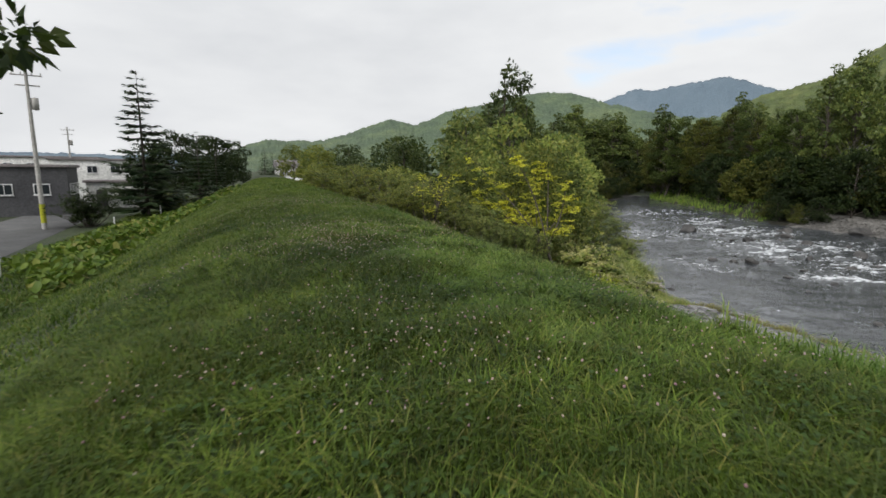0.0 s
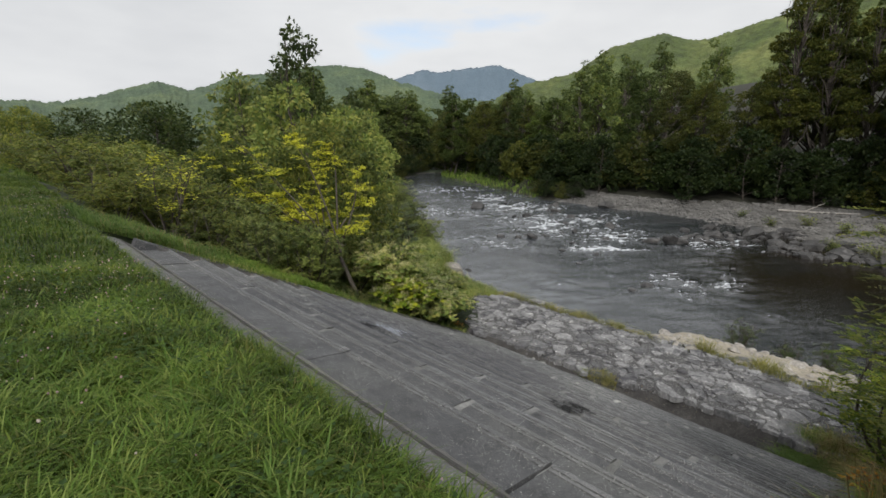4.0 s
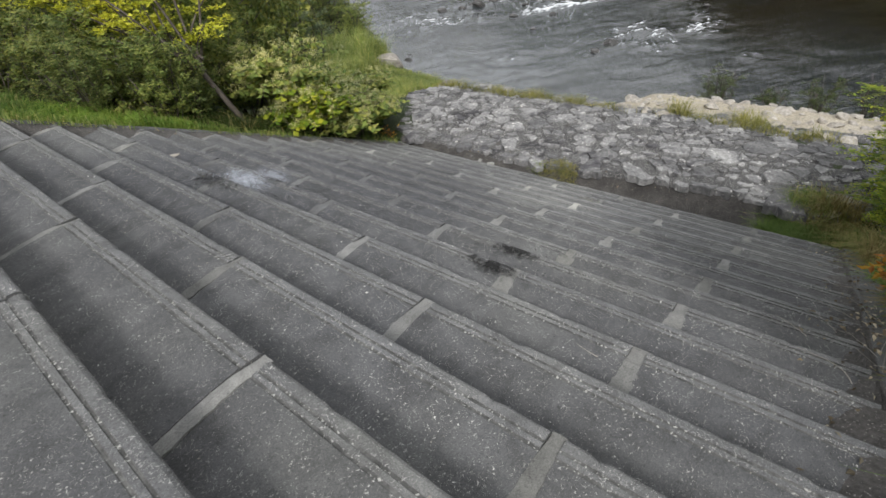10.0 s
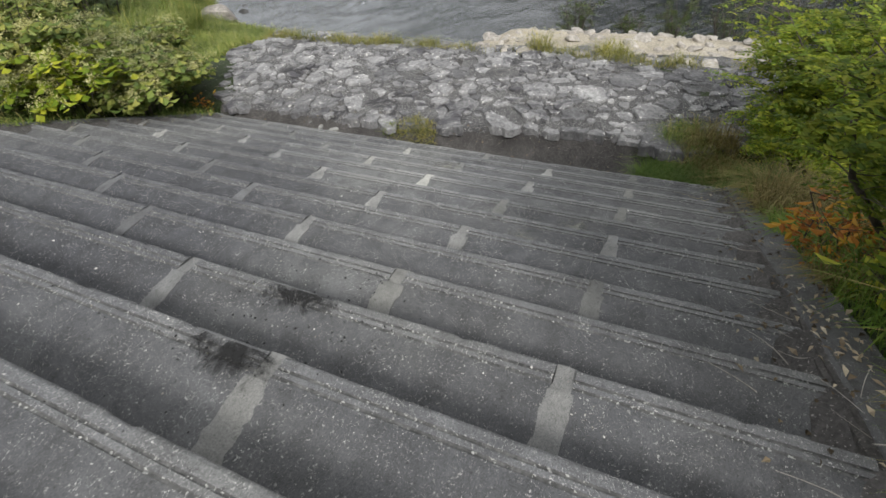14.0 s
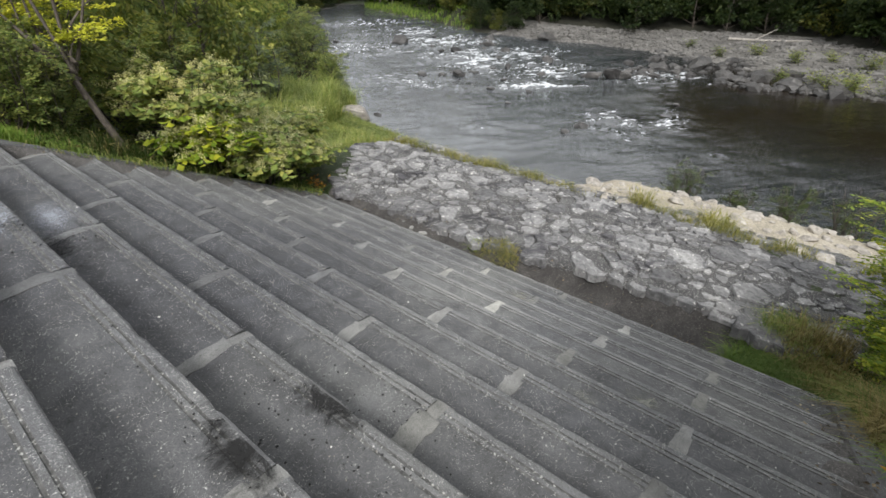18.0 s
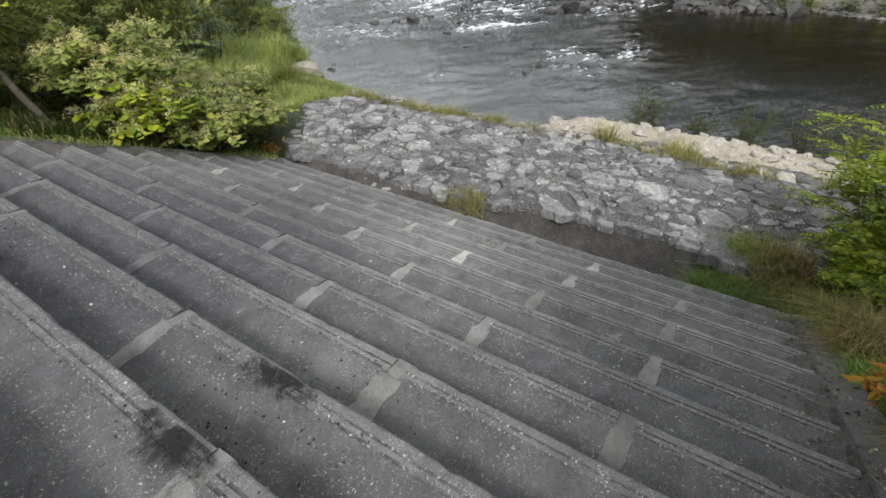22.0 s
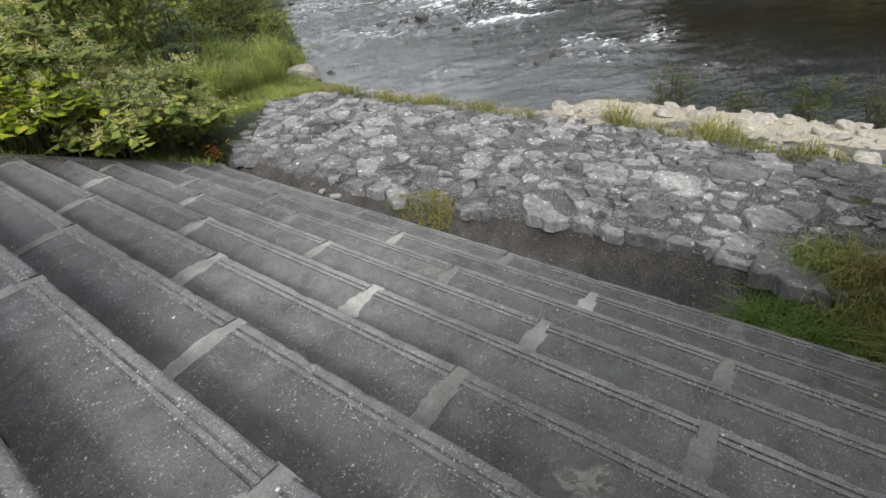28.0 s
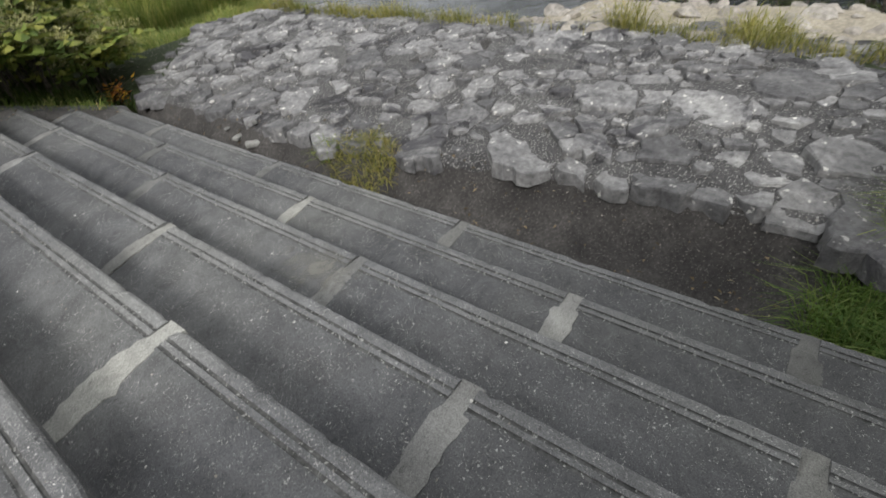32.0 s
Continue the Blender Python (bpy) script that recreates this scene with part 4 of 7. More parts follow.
def plant(name, meshes, label, category, m, group="", names=("trunk", "crown")):
    e = thing(name, label, category, (0, 0, 0), group)
    e.matrix_world = m
    for nm, me in zip(names, meshes):
        child(nm, me, e)
    return e


def shrub_meshes(seed, h, r, stems, n_leaf, leaf, mat, bark=None, width=0.5, reach=1.0):
    """A bush: stems that fork into twigs, the leaves set along the twigs."""
    g = np.random.default_rng(seed)
    paths, tips = [], []
    for i in range(stems):
        a = i * 2.4 + g.uniform(-0.5, 0.5)
        q = r * g.uniform(0.25, 0.85)
        tip = np.array([math.cos(a) * q, math.sin(a) * q, h * g.uniform(0.6, 1.0)])
        base = np.array([math.cos(a), math.sin(a), 0]) * r * 0.12 * g.uniform(0, 1)
        pts, rad = limb(g, base - np.array([0, 0, 0.15]), tip, 0.012 * h + 0.004, 0.005, 7, 0.10)
        paths.append((pts, rad))
        for k in range(8):
            f = g.uniform(0.3, 1.0)
            o = np.array([np.interp(f * 6, range(7), pts[:, j]) for j in range(3)])
            b = g.uniform(0, 2 * np.pi)
            ln = r * 0.55 * reach * g.uniform(0.5, 1.1)
            e = o + np.array([math.cos(b), math.sin(b), g.uniform(-0.15, 0.55)]) * ln
            tw, tr = limb(g, o, e, 0.006, 0.002, 5, 0.07)
            paths.append((tw, tr))
            tips.append((o, e, tw))
    V, F = tubes(paths, 4)
    wood = np_mesh("stem", V, F, (bark or BARK,), True)
    pick = g.integers(0, len(tips), n_leaf)
    f = g.uniform(0.15, 1.05, n_leaf)
    tw = np.array([t[2] for t in tips])[pick]
    ii = np.clip((f * 4).astype(int), 0, 3)
    u = (f * 4 - ii)[:, None]
    rows = np.arange(n_leaf)
    pos = tw[rows, ii] * (1 - u) + tw[rows, ii + 1] * u
    ax = unit(tw[rows, ii + 1] - tw[rows, ii])
    out = unit(np.cross(ax, np.array([0, 0, 1.0])) * np.where(rows % 2, 1, -1)[:, None] + ax * 0.6 + rand_dirs(g, n_leaf) * 0.45)
    pos = pos + rand_dirs(g, n_leaf) * leaf * 0.5
    size = leaf * g.uniform(0.6, 1.3, n_leaf)
    side = np.cross(out, np.array([0, 0, 1.0])) + rand_dirs(g, n_leaf) * 0.5
    V, F = leaf_quads(pos, out + np.array([0, 0, -0.25]), side, size, size * width)
    return wood, np_mesh("foliage", V, F, (mat,))


def conifer_meshes(seed, h, r, whorls, mat, sparse=1.0, clear=0.12, droop=0.1):
    """A spruce: straight mast, whorls of level branches carrying flat sprays of needles."""
    g = np.random.default_rng(seed)
    paths = [(np.array([[0, 0, -0.4], [0, 0, h * 0.35], [0, 0, h * 0.7], [0, 0, h]]), np.array([h * 0.014, h * 0.011, h * 0.006, 0.015]))]
    P, A, S, L = [], [], [], []
    for i in range(whorls):
        u = i / (whorls - 1)
        z = h * (clear + (1 - clear) * u * 0.985)
        ln = r * (1 - u) ** 0.75 * g.uniform(0.75, 1.1) + 0.05 * r
        nb = int(g.integers(4, 7))
        for k in range(nb):
            if g.uniform() > sparse:
                continue
            a = k * 2 * np.pi / nb + i * 0.9 + g.uniform(-0.3, 0.3)
            q = ln * g.uniform(0.65, 1.15)
            d = np.array([math.cos(a), math.sin(a), 0])
            t = np.linspace(0, 1, 6)
            pts = d * (t * q)[:, None] + np.array([0, 0, 1.0]) * (z - droop * q * np.sin(t * 2.2) + 0.10 * q * t**3)[:, None]
            paths.append((pts, np.linspace(0.012 * h * (1 - u) * 0.35 + 0.008, 0.004, 6)))
            m = max(10, int(q * 16))
            f = g.uniform(0.12, 1.0, m)
            o = np.stack([np.interp(f * 5, range(6), pts[:, j]) for j in range(3)], 1)
            side = np.array([-math.sin(a), math.cos(a), 0])
            sg = np.where(np.arange(m) % 2, 1, -1)[:, None]
            dirs = unit(d * 0.75 + side * sg * g.uniform(0.3, 1.0, (m, 1)) + np.array([0, 0, -0.25]) + g.normal(size=(m, 3)) * 0.15)
            P.append(o)
            A.append(dirs)
            S.append(np.cross(dirs, np.array([[0, 0, 1.0]])) + g.normal(size=(m, 3)) * 0.2)
            L.append((0.30 * q * (1.1 - f) + 0.10 * r) * g.uniform(0.7, 1.3, m))
    P, A, S, L = map(np.concatenate, (P, A, S, L))
    V, F = leaf_quads(P, A, S, L, L * 0.30, 0.05)
    V2, F2 = tubes(paths, 5)
    return np_mesh("trunk", V2, F2, (BARK,), True), np_mesh("needles", V, F, (mat,))

# ---- distant hills ----
def ridge_hill(name, label, dist, stops, base, mat, depth, seed, rough):
    """A hill range: stops are (bearing from y clockwise, degrees of height); the crest keeps its distance."""
    be = np.array([s[0] for s in stops], float)
    el = np.array([s[1] for s in stops], float)
    bb = np.linspace(be[0], be[-1], 800)
    hh = np.interp(bb, be, el)
    hh = hh + fbm(bb * 1.1, bb * 0 + seed, 4, seed) * 0.35
    ker = np.exp(-np.linspace(-2, 2, 9) ** 2)
    hh = np.convolve(np.pad(hh, 4, mode="edge"), ker / ker.sum(), "valid")
    rows = np.linspace(0, 1, 30)
    Bm, R = np.meshgrid(np.radians(bb), rows, indexing="ij")
    top = np.tan(np.radians(hh))[:, None] * dist + 3.5
    prof = np.where(R < 0.72, (R / 0.72) ** 1.25, 1 - (R - 0.72) * 0.9)
    D = dist - depth * 0.72 + depth * R
    gul = fbm(np.degrees(Bm) * rough, R * 5 + seed, 4, seed)
    H = base + (top - base) * prof * (1 + gul * 0.5 * np.clip(0.72 - R, 0, 1))
    H = H + fbm(np.degrees(Bm) * rough * 14, R * 60, 2, seed + 5) * dist * 0.006
    V = np.stack([D * np.sin(Bm) - 6, D * np.cos(Bm) - 4, H], -1).reshape(-1, 3)
    a, c = Bm.shape
    ix = np.arange(a * c).reshape(a, c)
    q = np.stack([ix[:-1, :-1], ix[:-1, 1:], ix[1:, 1:], ix[1:, :-1]], -1).reshape(-1, 4)
    return tagged(new(name, np_mesh(name, V, q, (mat,), True)), label, "hill", "", "structure")


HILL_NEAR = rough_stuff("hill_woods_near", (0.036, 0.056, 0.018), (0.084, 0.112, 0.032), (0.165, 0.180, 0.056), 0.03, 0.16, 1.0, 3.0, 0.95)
# haze of distance is put into the colours of the next two
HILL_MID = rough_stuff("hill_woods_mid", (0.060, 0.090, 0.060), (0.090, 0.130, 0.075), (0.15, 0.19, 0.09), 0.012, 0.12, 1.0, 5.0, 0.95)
HILL_HAZE = rough_stuff("hill_woods_haze", (0.10, 0.14, 0.18), (0.12, 0.165, 0.205), (0.145, 0.19, 0.23), 0.004, 0.25, 0.5, 6.0, 0.95)
ridge_hill("backdrop_far_hills", "distant mountain range under the clouds, blue haze in its colour", 3400, [(-62, 1.0), (-30, 1.3), (-14, 1.2), (-4, 1.3), (18, 2.2), (34, 5.2), (36, 6.2), (38.3, 7.6), (41.8, 8.9), (43.3, 8.4), (46.1, 9.0), (50, 9.5), (53.7, 8.2), (57, 7.3), (64, 6.0), (90, 5)], -2, HILL_HAZE, 900, 3, 0.35)
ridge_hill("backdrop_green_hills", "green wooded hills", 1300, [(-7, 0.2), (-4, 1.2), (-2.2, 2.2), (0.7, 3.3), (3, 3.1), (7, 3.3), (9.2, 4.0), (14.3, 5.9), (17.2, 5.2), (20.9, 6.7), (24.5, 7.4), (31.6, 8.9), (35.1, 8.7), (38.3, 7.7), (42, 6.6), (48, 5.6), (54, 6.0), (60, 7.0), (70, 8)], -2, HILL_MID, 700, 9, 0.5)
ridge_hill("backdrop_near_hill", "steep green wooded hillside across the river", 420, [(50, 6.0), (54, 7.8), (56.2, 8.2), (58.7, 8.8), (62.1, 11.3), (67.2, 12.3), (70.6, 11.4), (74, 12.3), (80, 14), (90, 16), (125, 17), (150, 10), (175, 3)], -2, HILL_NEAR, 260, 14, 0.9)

# ---- woods across the river ----
def upright(x, y, z, turn=0.0, s=1.0, sz=None):
    return Matrix.Translation((x, y, z)) @ Euler((0, 0, turn)).to_matrix().to_4x4() @ Matrix.Diagonal((s, s, sz or s, 1))


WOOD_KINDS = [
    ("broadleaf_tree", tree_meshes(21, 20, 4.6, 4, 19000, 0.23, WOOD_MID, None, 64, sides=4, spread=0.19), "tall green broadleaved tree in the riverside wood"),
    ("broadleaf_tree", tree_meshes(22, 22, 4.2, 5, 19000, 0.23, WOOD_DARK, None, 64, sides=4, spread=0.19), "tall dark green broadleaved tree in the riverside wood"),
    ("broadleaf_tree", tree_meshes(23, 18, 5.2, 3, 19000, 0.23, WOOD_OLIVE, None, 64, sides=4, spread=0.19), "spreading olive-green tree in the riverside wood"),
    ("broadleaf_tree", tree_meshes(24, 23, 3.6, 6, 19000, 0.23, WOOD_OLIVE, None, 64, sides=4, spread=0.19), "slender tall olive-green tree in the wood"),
    ("understory_tree", tree_meshes(25, 8, 4.0, 0.6, 2600, 0.40, WOOD_DARK, None, 24, sides=4), "low bushy tree at the wood's edge, shade put into its leaf colour"),
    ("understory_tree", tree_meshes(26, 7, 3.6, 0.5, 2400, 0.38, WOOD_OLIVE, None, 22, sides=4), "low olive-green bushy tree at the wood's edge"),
    ("broadleaf_tree", tree_meshes(27, 20, 4.6, 3, 5200, 0.44, WOOD_HAZED, None, 50, sides=4, spread=0.2), "tall light green tree in the far wood, haze in its leaf colour"),
    ("broadleaf_tree", tree_meshes(28, 22, 3.8, 4, 5200, 0.44, WOOD_HAZED, None, 50, sides=4, spread=0.2), "slender light green tree in the far wood, haze in its leaf colour"),
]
protos = []
for nm, ms, lab in WOOD_KINDS:
    protos.append(plant(nm, ms, lab, "tree", upright(0, 0, 0), "riverside wood"))
g = np.random.default_rng(5)
first = [True] * 8


def put_tree(kind, x, y, s, sz, sink=0.15):
    m = upright(x, y, float(ground_at(x, y)) - sink, g.uniform(0, 6.28), s, sz)
    if first[kind]:
        first[kind] = False
        protos[kind].matrix_basis = m
        return protos[kind]
    c = copy_thing(protos[kind], Matrix.Identity(4))
    c.matrix_basis = m
    return c


for row, (back, step) in enumerate([(1.0, 4.2), (6.5, 4.6), (13.0, 6.0), (22, 8)]):
    yy = -36.0 + row * 1.7
    while yy < 96:
        y0 = yy + g.uniform(-1.2, 1.2)
        x0 = float(np.interp(y0, *WOOD)) + back + g.uniform(-1.4, 1.4)
        if row == 0:
            # below y 30 mostly the dark kind: edge shade as leaf colour
            put_tree(4 if g.uniform() < (0.9 if y0 < 30 else 0.5) else 5, x0, y0, g.uniform(0.75, 1.15), g.uniform(0.7, 1.15))
        else:
            s = g.uniform(0.82, 1.06) * (1.28 if y0 < 12 else 0.88)
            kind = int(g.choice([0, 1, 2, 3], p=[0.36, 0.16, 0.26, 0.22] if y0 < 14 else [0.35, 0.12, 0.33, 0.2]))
            # back rows and upstream trees take the kinds with haze in their colour
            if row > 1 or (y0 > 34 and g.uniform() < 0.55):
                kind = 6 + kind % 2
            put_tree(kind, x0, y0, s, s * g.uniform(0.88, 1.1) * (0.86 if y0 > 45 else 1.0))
        yy += step

# low bushes that close the wood's edge down to the ground
for i in range(34):
    y0 = -34 + i * 2.6 + g.uniform(-0.8, 0.8)
    x0 = float(np.interp(y0, *WOOD)) + 3.6 + g.uniform(-0.8, 0.8)
    put_tree(4 if g.uniform() < 0.75 else 5, x0, y0, g.uniform(0.8, 1.1), g.uniform(0.6, 0.95))
for i in range(4):
    y0 = 33.5 + i * 2.6
    put_tree(4 + i % 2, float(np.interp(y0, *BANK_R)) + 1.2 + g.uniform(-0.3, 0.6), y0, g.uniform(0.4, 0.55), g.uniform(0.3, 0.45))
for x0, y0, k in ((64.5, 44.5, 5), (66.0, 48.0, 4), (67.5, 51.5, 5), (69.5, 55.5, 4), (64.0, 40.5, 4), (75, 75.5, 0), (77, 79, 2), (74.5, 71.5, 0), (80, 84, 2), (73.5, 66, 2)):
    put_tree(k, x0, y0, 1.0, 0.85)
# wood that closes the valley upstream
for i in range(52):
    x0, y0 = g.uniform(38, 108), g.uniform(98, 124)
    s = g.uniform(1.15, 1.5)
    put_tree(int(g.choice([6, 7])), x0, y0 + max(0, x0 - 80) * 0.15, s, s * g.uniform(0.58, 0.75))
for x0, y0 in ((61.5, 79.5), (62.5, 81.5), (65.5, 84.5), (68.5, 86.0), (72.5, 88.0), (77.0, 90.0)):
    put_tree(4 + int(x0) % 2, x0, y0, 0.75, 0.6)
for i in range(16):
    x0 = 46 + i * 4.2
    put_tree(4 + i % 2, x0, 95.5 + max(0, x0 - 76) * 0.25 + g.uniform(-1, 2), 1.2, 1.1)

# ---- thicket and trees on the near bank, upstream ----
NEAR_KINDS = [
    (plant("bank_tree", tree_meshes(31, 9, 3.4, 1.2, 5200, 0.26, LEAF_MID, None, 30), "bushy green tree in the bank thicket", "tree", upright(9.5, 24, 0), "bank thicket"), LEAF_MID),
    (plant("bank_tree", tree_meshes(32, 7, 3.2, 0.6, 5200, 0.22, LEAF_OLIVE, None, 28), "olive-green bushy tree in the bank thicket", "tree", upright(4, 14, 0), "bank thicket"), LEAF_OLIVE),
    (plant("bank_tree", tree_meshes(33, 9, 4.2, 1.0, 5600, 0.26, LEAF_DARK, None, 30), "round dark green tree in the bank thicket", "tree", upright(0, 40, 0), "bank thicket"), LEAF_DARK),
    (plant("willow_bush", shrub_meshes(34, 3.2, 2.0, 16, 5200, 0.17, LEAF_MID, None, 0.4), "dense green bush on the river bank", "bush", upright(6, 13, 0), "bank thicket", ("stem", "foliage")), LEAF_MID),
    (plant("willow_bush", shrub_meshes(35, 2.4, 1.8, 14, 4600, 0.15, LEAF_OLIVE, None, 0.45), "low olive-green bush on the river bank", "bush", upright(-2, 13, 0), "bank thicket", ("stem", "foliage")), LEAF_OLIVE),
]
NEAR_PLACES = [
    # kind, x, y, scale, height scale
    (1, 3.0, 12.2, 0.72, 0.85), (1, 7.2, 16.5, 0.95, 1.05), (0, 10.5, 21.5, 1.0, 1.0), (0, 5.8, 19.0, 1.0, 1.0), (0, 14.5, 27.0, 1.05, 1.1),
    (2, 3.2, 34.0, 1.0, 0.84), (2, 5.0, 38.0, 1.1, 0.98), (2, -0.5, 42.0, 0.9, 0.5), (1, -0.5, 22.0, 0.85, 0.48), (1, 1.5, 27.0, 0.9, 0.52), (1, -1.0, 31.0, 0.8, 0.48),
    (0, 19.0, 32.0, 1.1, 1.15), (0, 9.0, 33.0, 1.2, 1.25), (0, 24.0, 40.0, 1.2, 1.2), (2, 15.0, 42.0, 1.3, 1.3), (0, 31.0, 50.0, 1.2, 1.2), (2, 22.0, 52.0, 1.3, 1.35),
    (0, 38.0, 60.0, 1.25, 1.25), (2, 30.0, 64.0, 1.35, 1.4), (0, 47.0, 70.0, 1.3, 1.3), (0, 56.0, 82.0, 1.4, 1.3), (2, 44.0, 84.0, 1.5, 1.5), (0, 66.0, 98.0, 1.5, 1.4),
    (2, 8.0, 50.0, 1.1, 1.0), (1, -2.5, 52.0, 0.9, 0.7), (2, 3.0, 60.0, 1.1, 0.9), (1, -4.0, 64.0, 0.9, 0.7), (1, -3.0, 40.0, 0.7, 0.6),
    (3, 7.2, 13.4, 0.75, 0.7), (3, 15.2, 25.0, 1.1, 1.1), (3, 5.2, 14.4, 0.95, 1.1), (3, 1.0, 15.2, 1.0, 1.1), (3, 0.4, 10.6, 0.7, 0.75),
    (4, 19.0, 24.0, 0.6, 0.6), (3, 21.4, 26.0, 0.8, 0.8), 
    (3, 13.8, 23.0, 0.9, 1.0), (4, 23.6, 29.6, 0.9, 0.9),
    (4, -2.2, 11.2, 0.8, 0.8), (4, -2.8, 14.6, 0.95, 0.95), (4, -3.2, 18.5, 1.0, 1.0), (4, -3.0, 24.0, 1.1, 1.1), (3, -1.0, 18.2, 1.0, 1.0), (4, -0.8, 13.0, 0.9, 1.0),
    (3, 0.5, 8.0, 0.45, 0.55), (3, -0.7, 8.1, 0.42, 0.5), (3, 1.2, 8.5, 0.45, 0.6), (3, 0.6, 8.9, 0.55, 0.6), (4, -1.6, 9.4, 0.6, 0.6), (3, 3.4, 10.2, 0.8, 0.85), (3, -0.2, 9.6, 0.6, 0.7), (4, 1.6, 9.3, 0.6, 0.7), (4, 6.6, 10.4, 0.6, 0.6), (4, -3.4, 10.6, 0.6, 0.6),
    (3, 21.5, 29.5, 1.2, 1.1), (3, 27.5, 37.0, 1.2, 1.2), (3, 2.4, 18.0, 1.1, 1.25), (4, -3.4, 30.0, 1.1, 0.9), (4, -3.6, 36.0, 1.1, 0.9), (3, 34.0, 46.0, 1.3, 1.2),
]
used = set()
for kind, x, y, s, sz in NEAR_PLACES:
    proto = NEAR_KINDS[kind][0]
    m = upright(x, y, float(ground_at(x, y)) - 0.12, g.uniform(0, 6.28), s, sz)
    if kind not in used:
        used.add(kind)
        proto.matrix_basis = m
    else:
        copy_thing(proto, Matrix.Identity(4)).matrix_basis = m

# tall slender tree that stands above the thicket
tall = plant("poplar_tree", tree_meshes(41, 17, 2.7, 2.5, 3600, 0.32, LEAF_DARK, None, 34, spread=0.3), "tall slender tree rising above the bank thicket", "tree", upright(14, 34, float(ground_at(14, 34)) - 0.2))
tall2 = copy_thing(tall, Matrix.Identity(4))
tall2.matrix_basis = upright(17.5, 38.5, float(ground_at(17.5, 38.5)) - 0.2, 2.0, 0.9, 0.88)

# ---- rocks ----
def rock_mesh(seed, mat, flat=0.7, rough=0.3, sub=2, near=0.28):
    g = np.random.default_rng(seed)
    bm = bmesh.new()
    bmesh.ops.create_icosphere(bm, subdivisions=sub, radius=0.5)
    cuts = [(unit(g.normal(size=3)), g.uniform(near, 0.42)) for _ in range(11)]
    off = Vector(g.uniform(0, 50, 3))
    for v in bm.verts:
        p = np.array(v.co)
        for nrm, d in cuts:
            s = p @ nrm - d
            if s > 0:
                p = p - nrm * s * 0.97
        k = 1 + rough * noise.noise(Vector(p) * 3.0 + off) * 0.6
        v.co = Vector(p * k * np.array([1.15, 0.95, flat]))
    me = bpy.data.meshes.new("boulder")
    bm.to_mesh(me)
    bm.free()
    me.materials.append(mat)
    for p in me.polygons:
        p.use_smooth = sub > 2
    return me


DARK_ROCKS = [rock_mesh(60 + i, RIVER_ROCK, 0.65) for i in range(6)]
PALE_ROCKS = [rock_mesh(80 + i, PALE_ROCK, 0.62, 0.2, 2, 0.2) for i in range(8)]
g = np.random.default_rng(44)


def boulder(meshes, x, y, z, s, label, group):
    ob = new("boulder", meshes[int(g.integers(0, len(meshes)))])
    ob.matrix_world = Matrix.Translation((x, y, z)) @ Euler((g.normal() * 0.2, g.normal() * 0.2, g.uniform(0, 6.28))).to_matrix().to_4x4() @ Matrix.Diagonal((s * g.uniform(0.9, 1.3), s, s * g.uniform(0.75, 1.1), 1))
    return tagged(ob, label, "rock", group)


for x, y, s in [(43.4, 39.9, 2.4), (42.2, 30.5, 1.6), (31.1, 25.6, 1.1), (32.2, 24.2, 0.9), (33.4, 23.4, 1.2), (34.6, 22.9, 0.7), (40.7, 12.7, 1.9), (39.6, 14.2, 1.2), (49.7, 8.4, 2.4), (46.0, 10.6, 1.6),
                (47.0, 9.3, 1.2), (25.9, 8.6, 0.9), (24.4, 8.9, 0.7), (37.2, 17.5, 1.2), (43.5, 20.5, 1.3), (38.8, 21.8, 0.9), (52, 33, 1.5), (56.5, 27.5, 2.2), (39.2, 46.2, 0.9), (38.4, 44.8, 0.6), (62.0, 81.0, 1.6), (60.5, 79.5, 1.2), (45.5, 26.5, 1.2), (48.5, 30.5, 1.4)]:
    boulder(DARK_ROCKS, x, y, float(water_z(np.array(x))) + 0.10 * s, s, "dark wet boulder standing in the river", "river boulders")
small = []
for i in range(170):
    y = g.uniform(-3.0, 14.5)
    near, far = np.interp(y, [-3, 2.3, 5.8, 9.8, 13.5], [44.0, 42.6, 43.2, 41.5, 39.4]), np.interp(y, *BANK_R) + 1.5
    x = near + (far - near) * g.uniform() ** 1.3
    s = g.uniform(0.45, 1.2) * (1.6 if g.uniform() < 0.12 else 1.0)
    if i >= 60:
        small.append((x, y, float(water_z(np.array(x))) + 0.1 * s, s))
        continue
    boulder(DARK_ROCKS, x, y, float(water_z(np.array(x))) + 0.12 * s, s, "dark boulder at the edge of the gravel bar", "river boulders")
for i in range(26):
    x = g.uniform(27, 52)
    y = x * 0.8 - 6 + g.normal() * 6
    s = g.uniform(0.35, 0.85)
    boulder(DARK_ROCKS, x, y, float(water_z(np.array(x))) + 0.06 * s, s, "small dark rock breaking the rapids", "river boulders")
boulder(PALE_ROCKS, 18.1, 19.3, -4.85, 2.1, "pale boulder at the water's edge below the bank", "")
for x, y, s in [(20.2, 19.9, 0.7), (21.3, 20.6, 0.5), (18.3, 19.2, 0.6), (20.6, 21.8, 0.8), (22.2, 19.6, 0.5), (17.6, 16.6, 0.6)]:
    boulder(DARK_ROCKS, x, y, -5.38, s, "small grey rock at the water's edge", "bank rocks")
spots = []
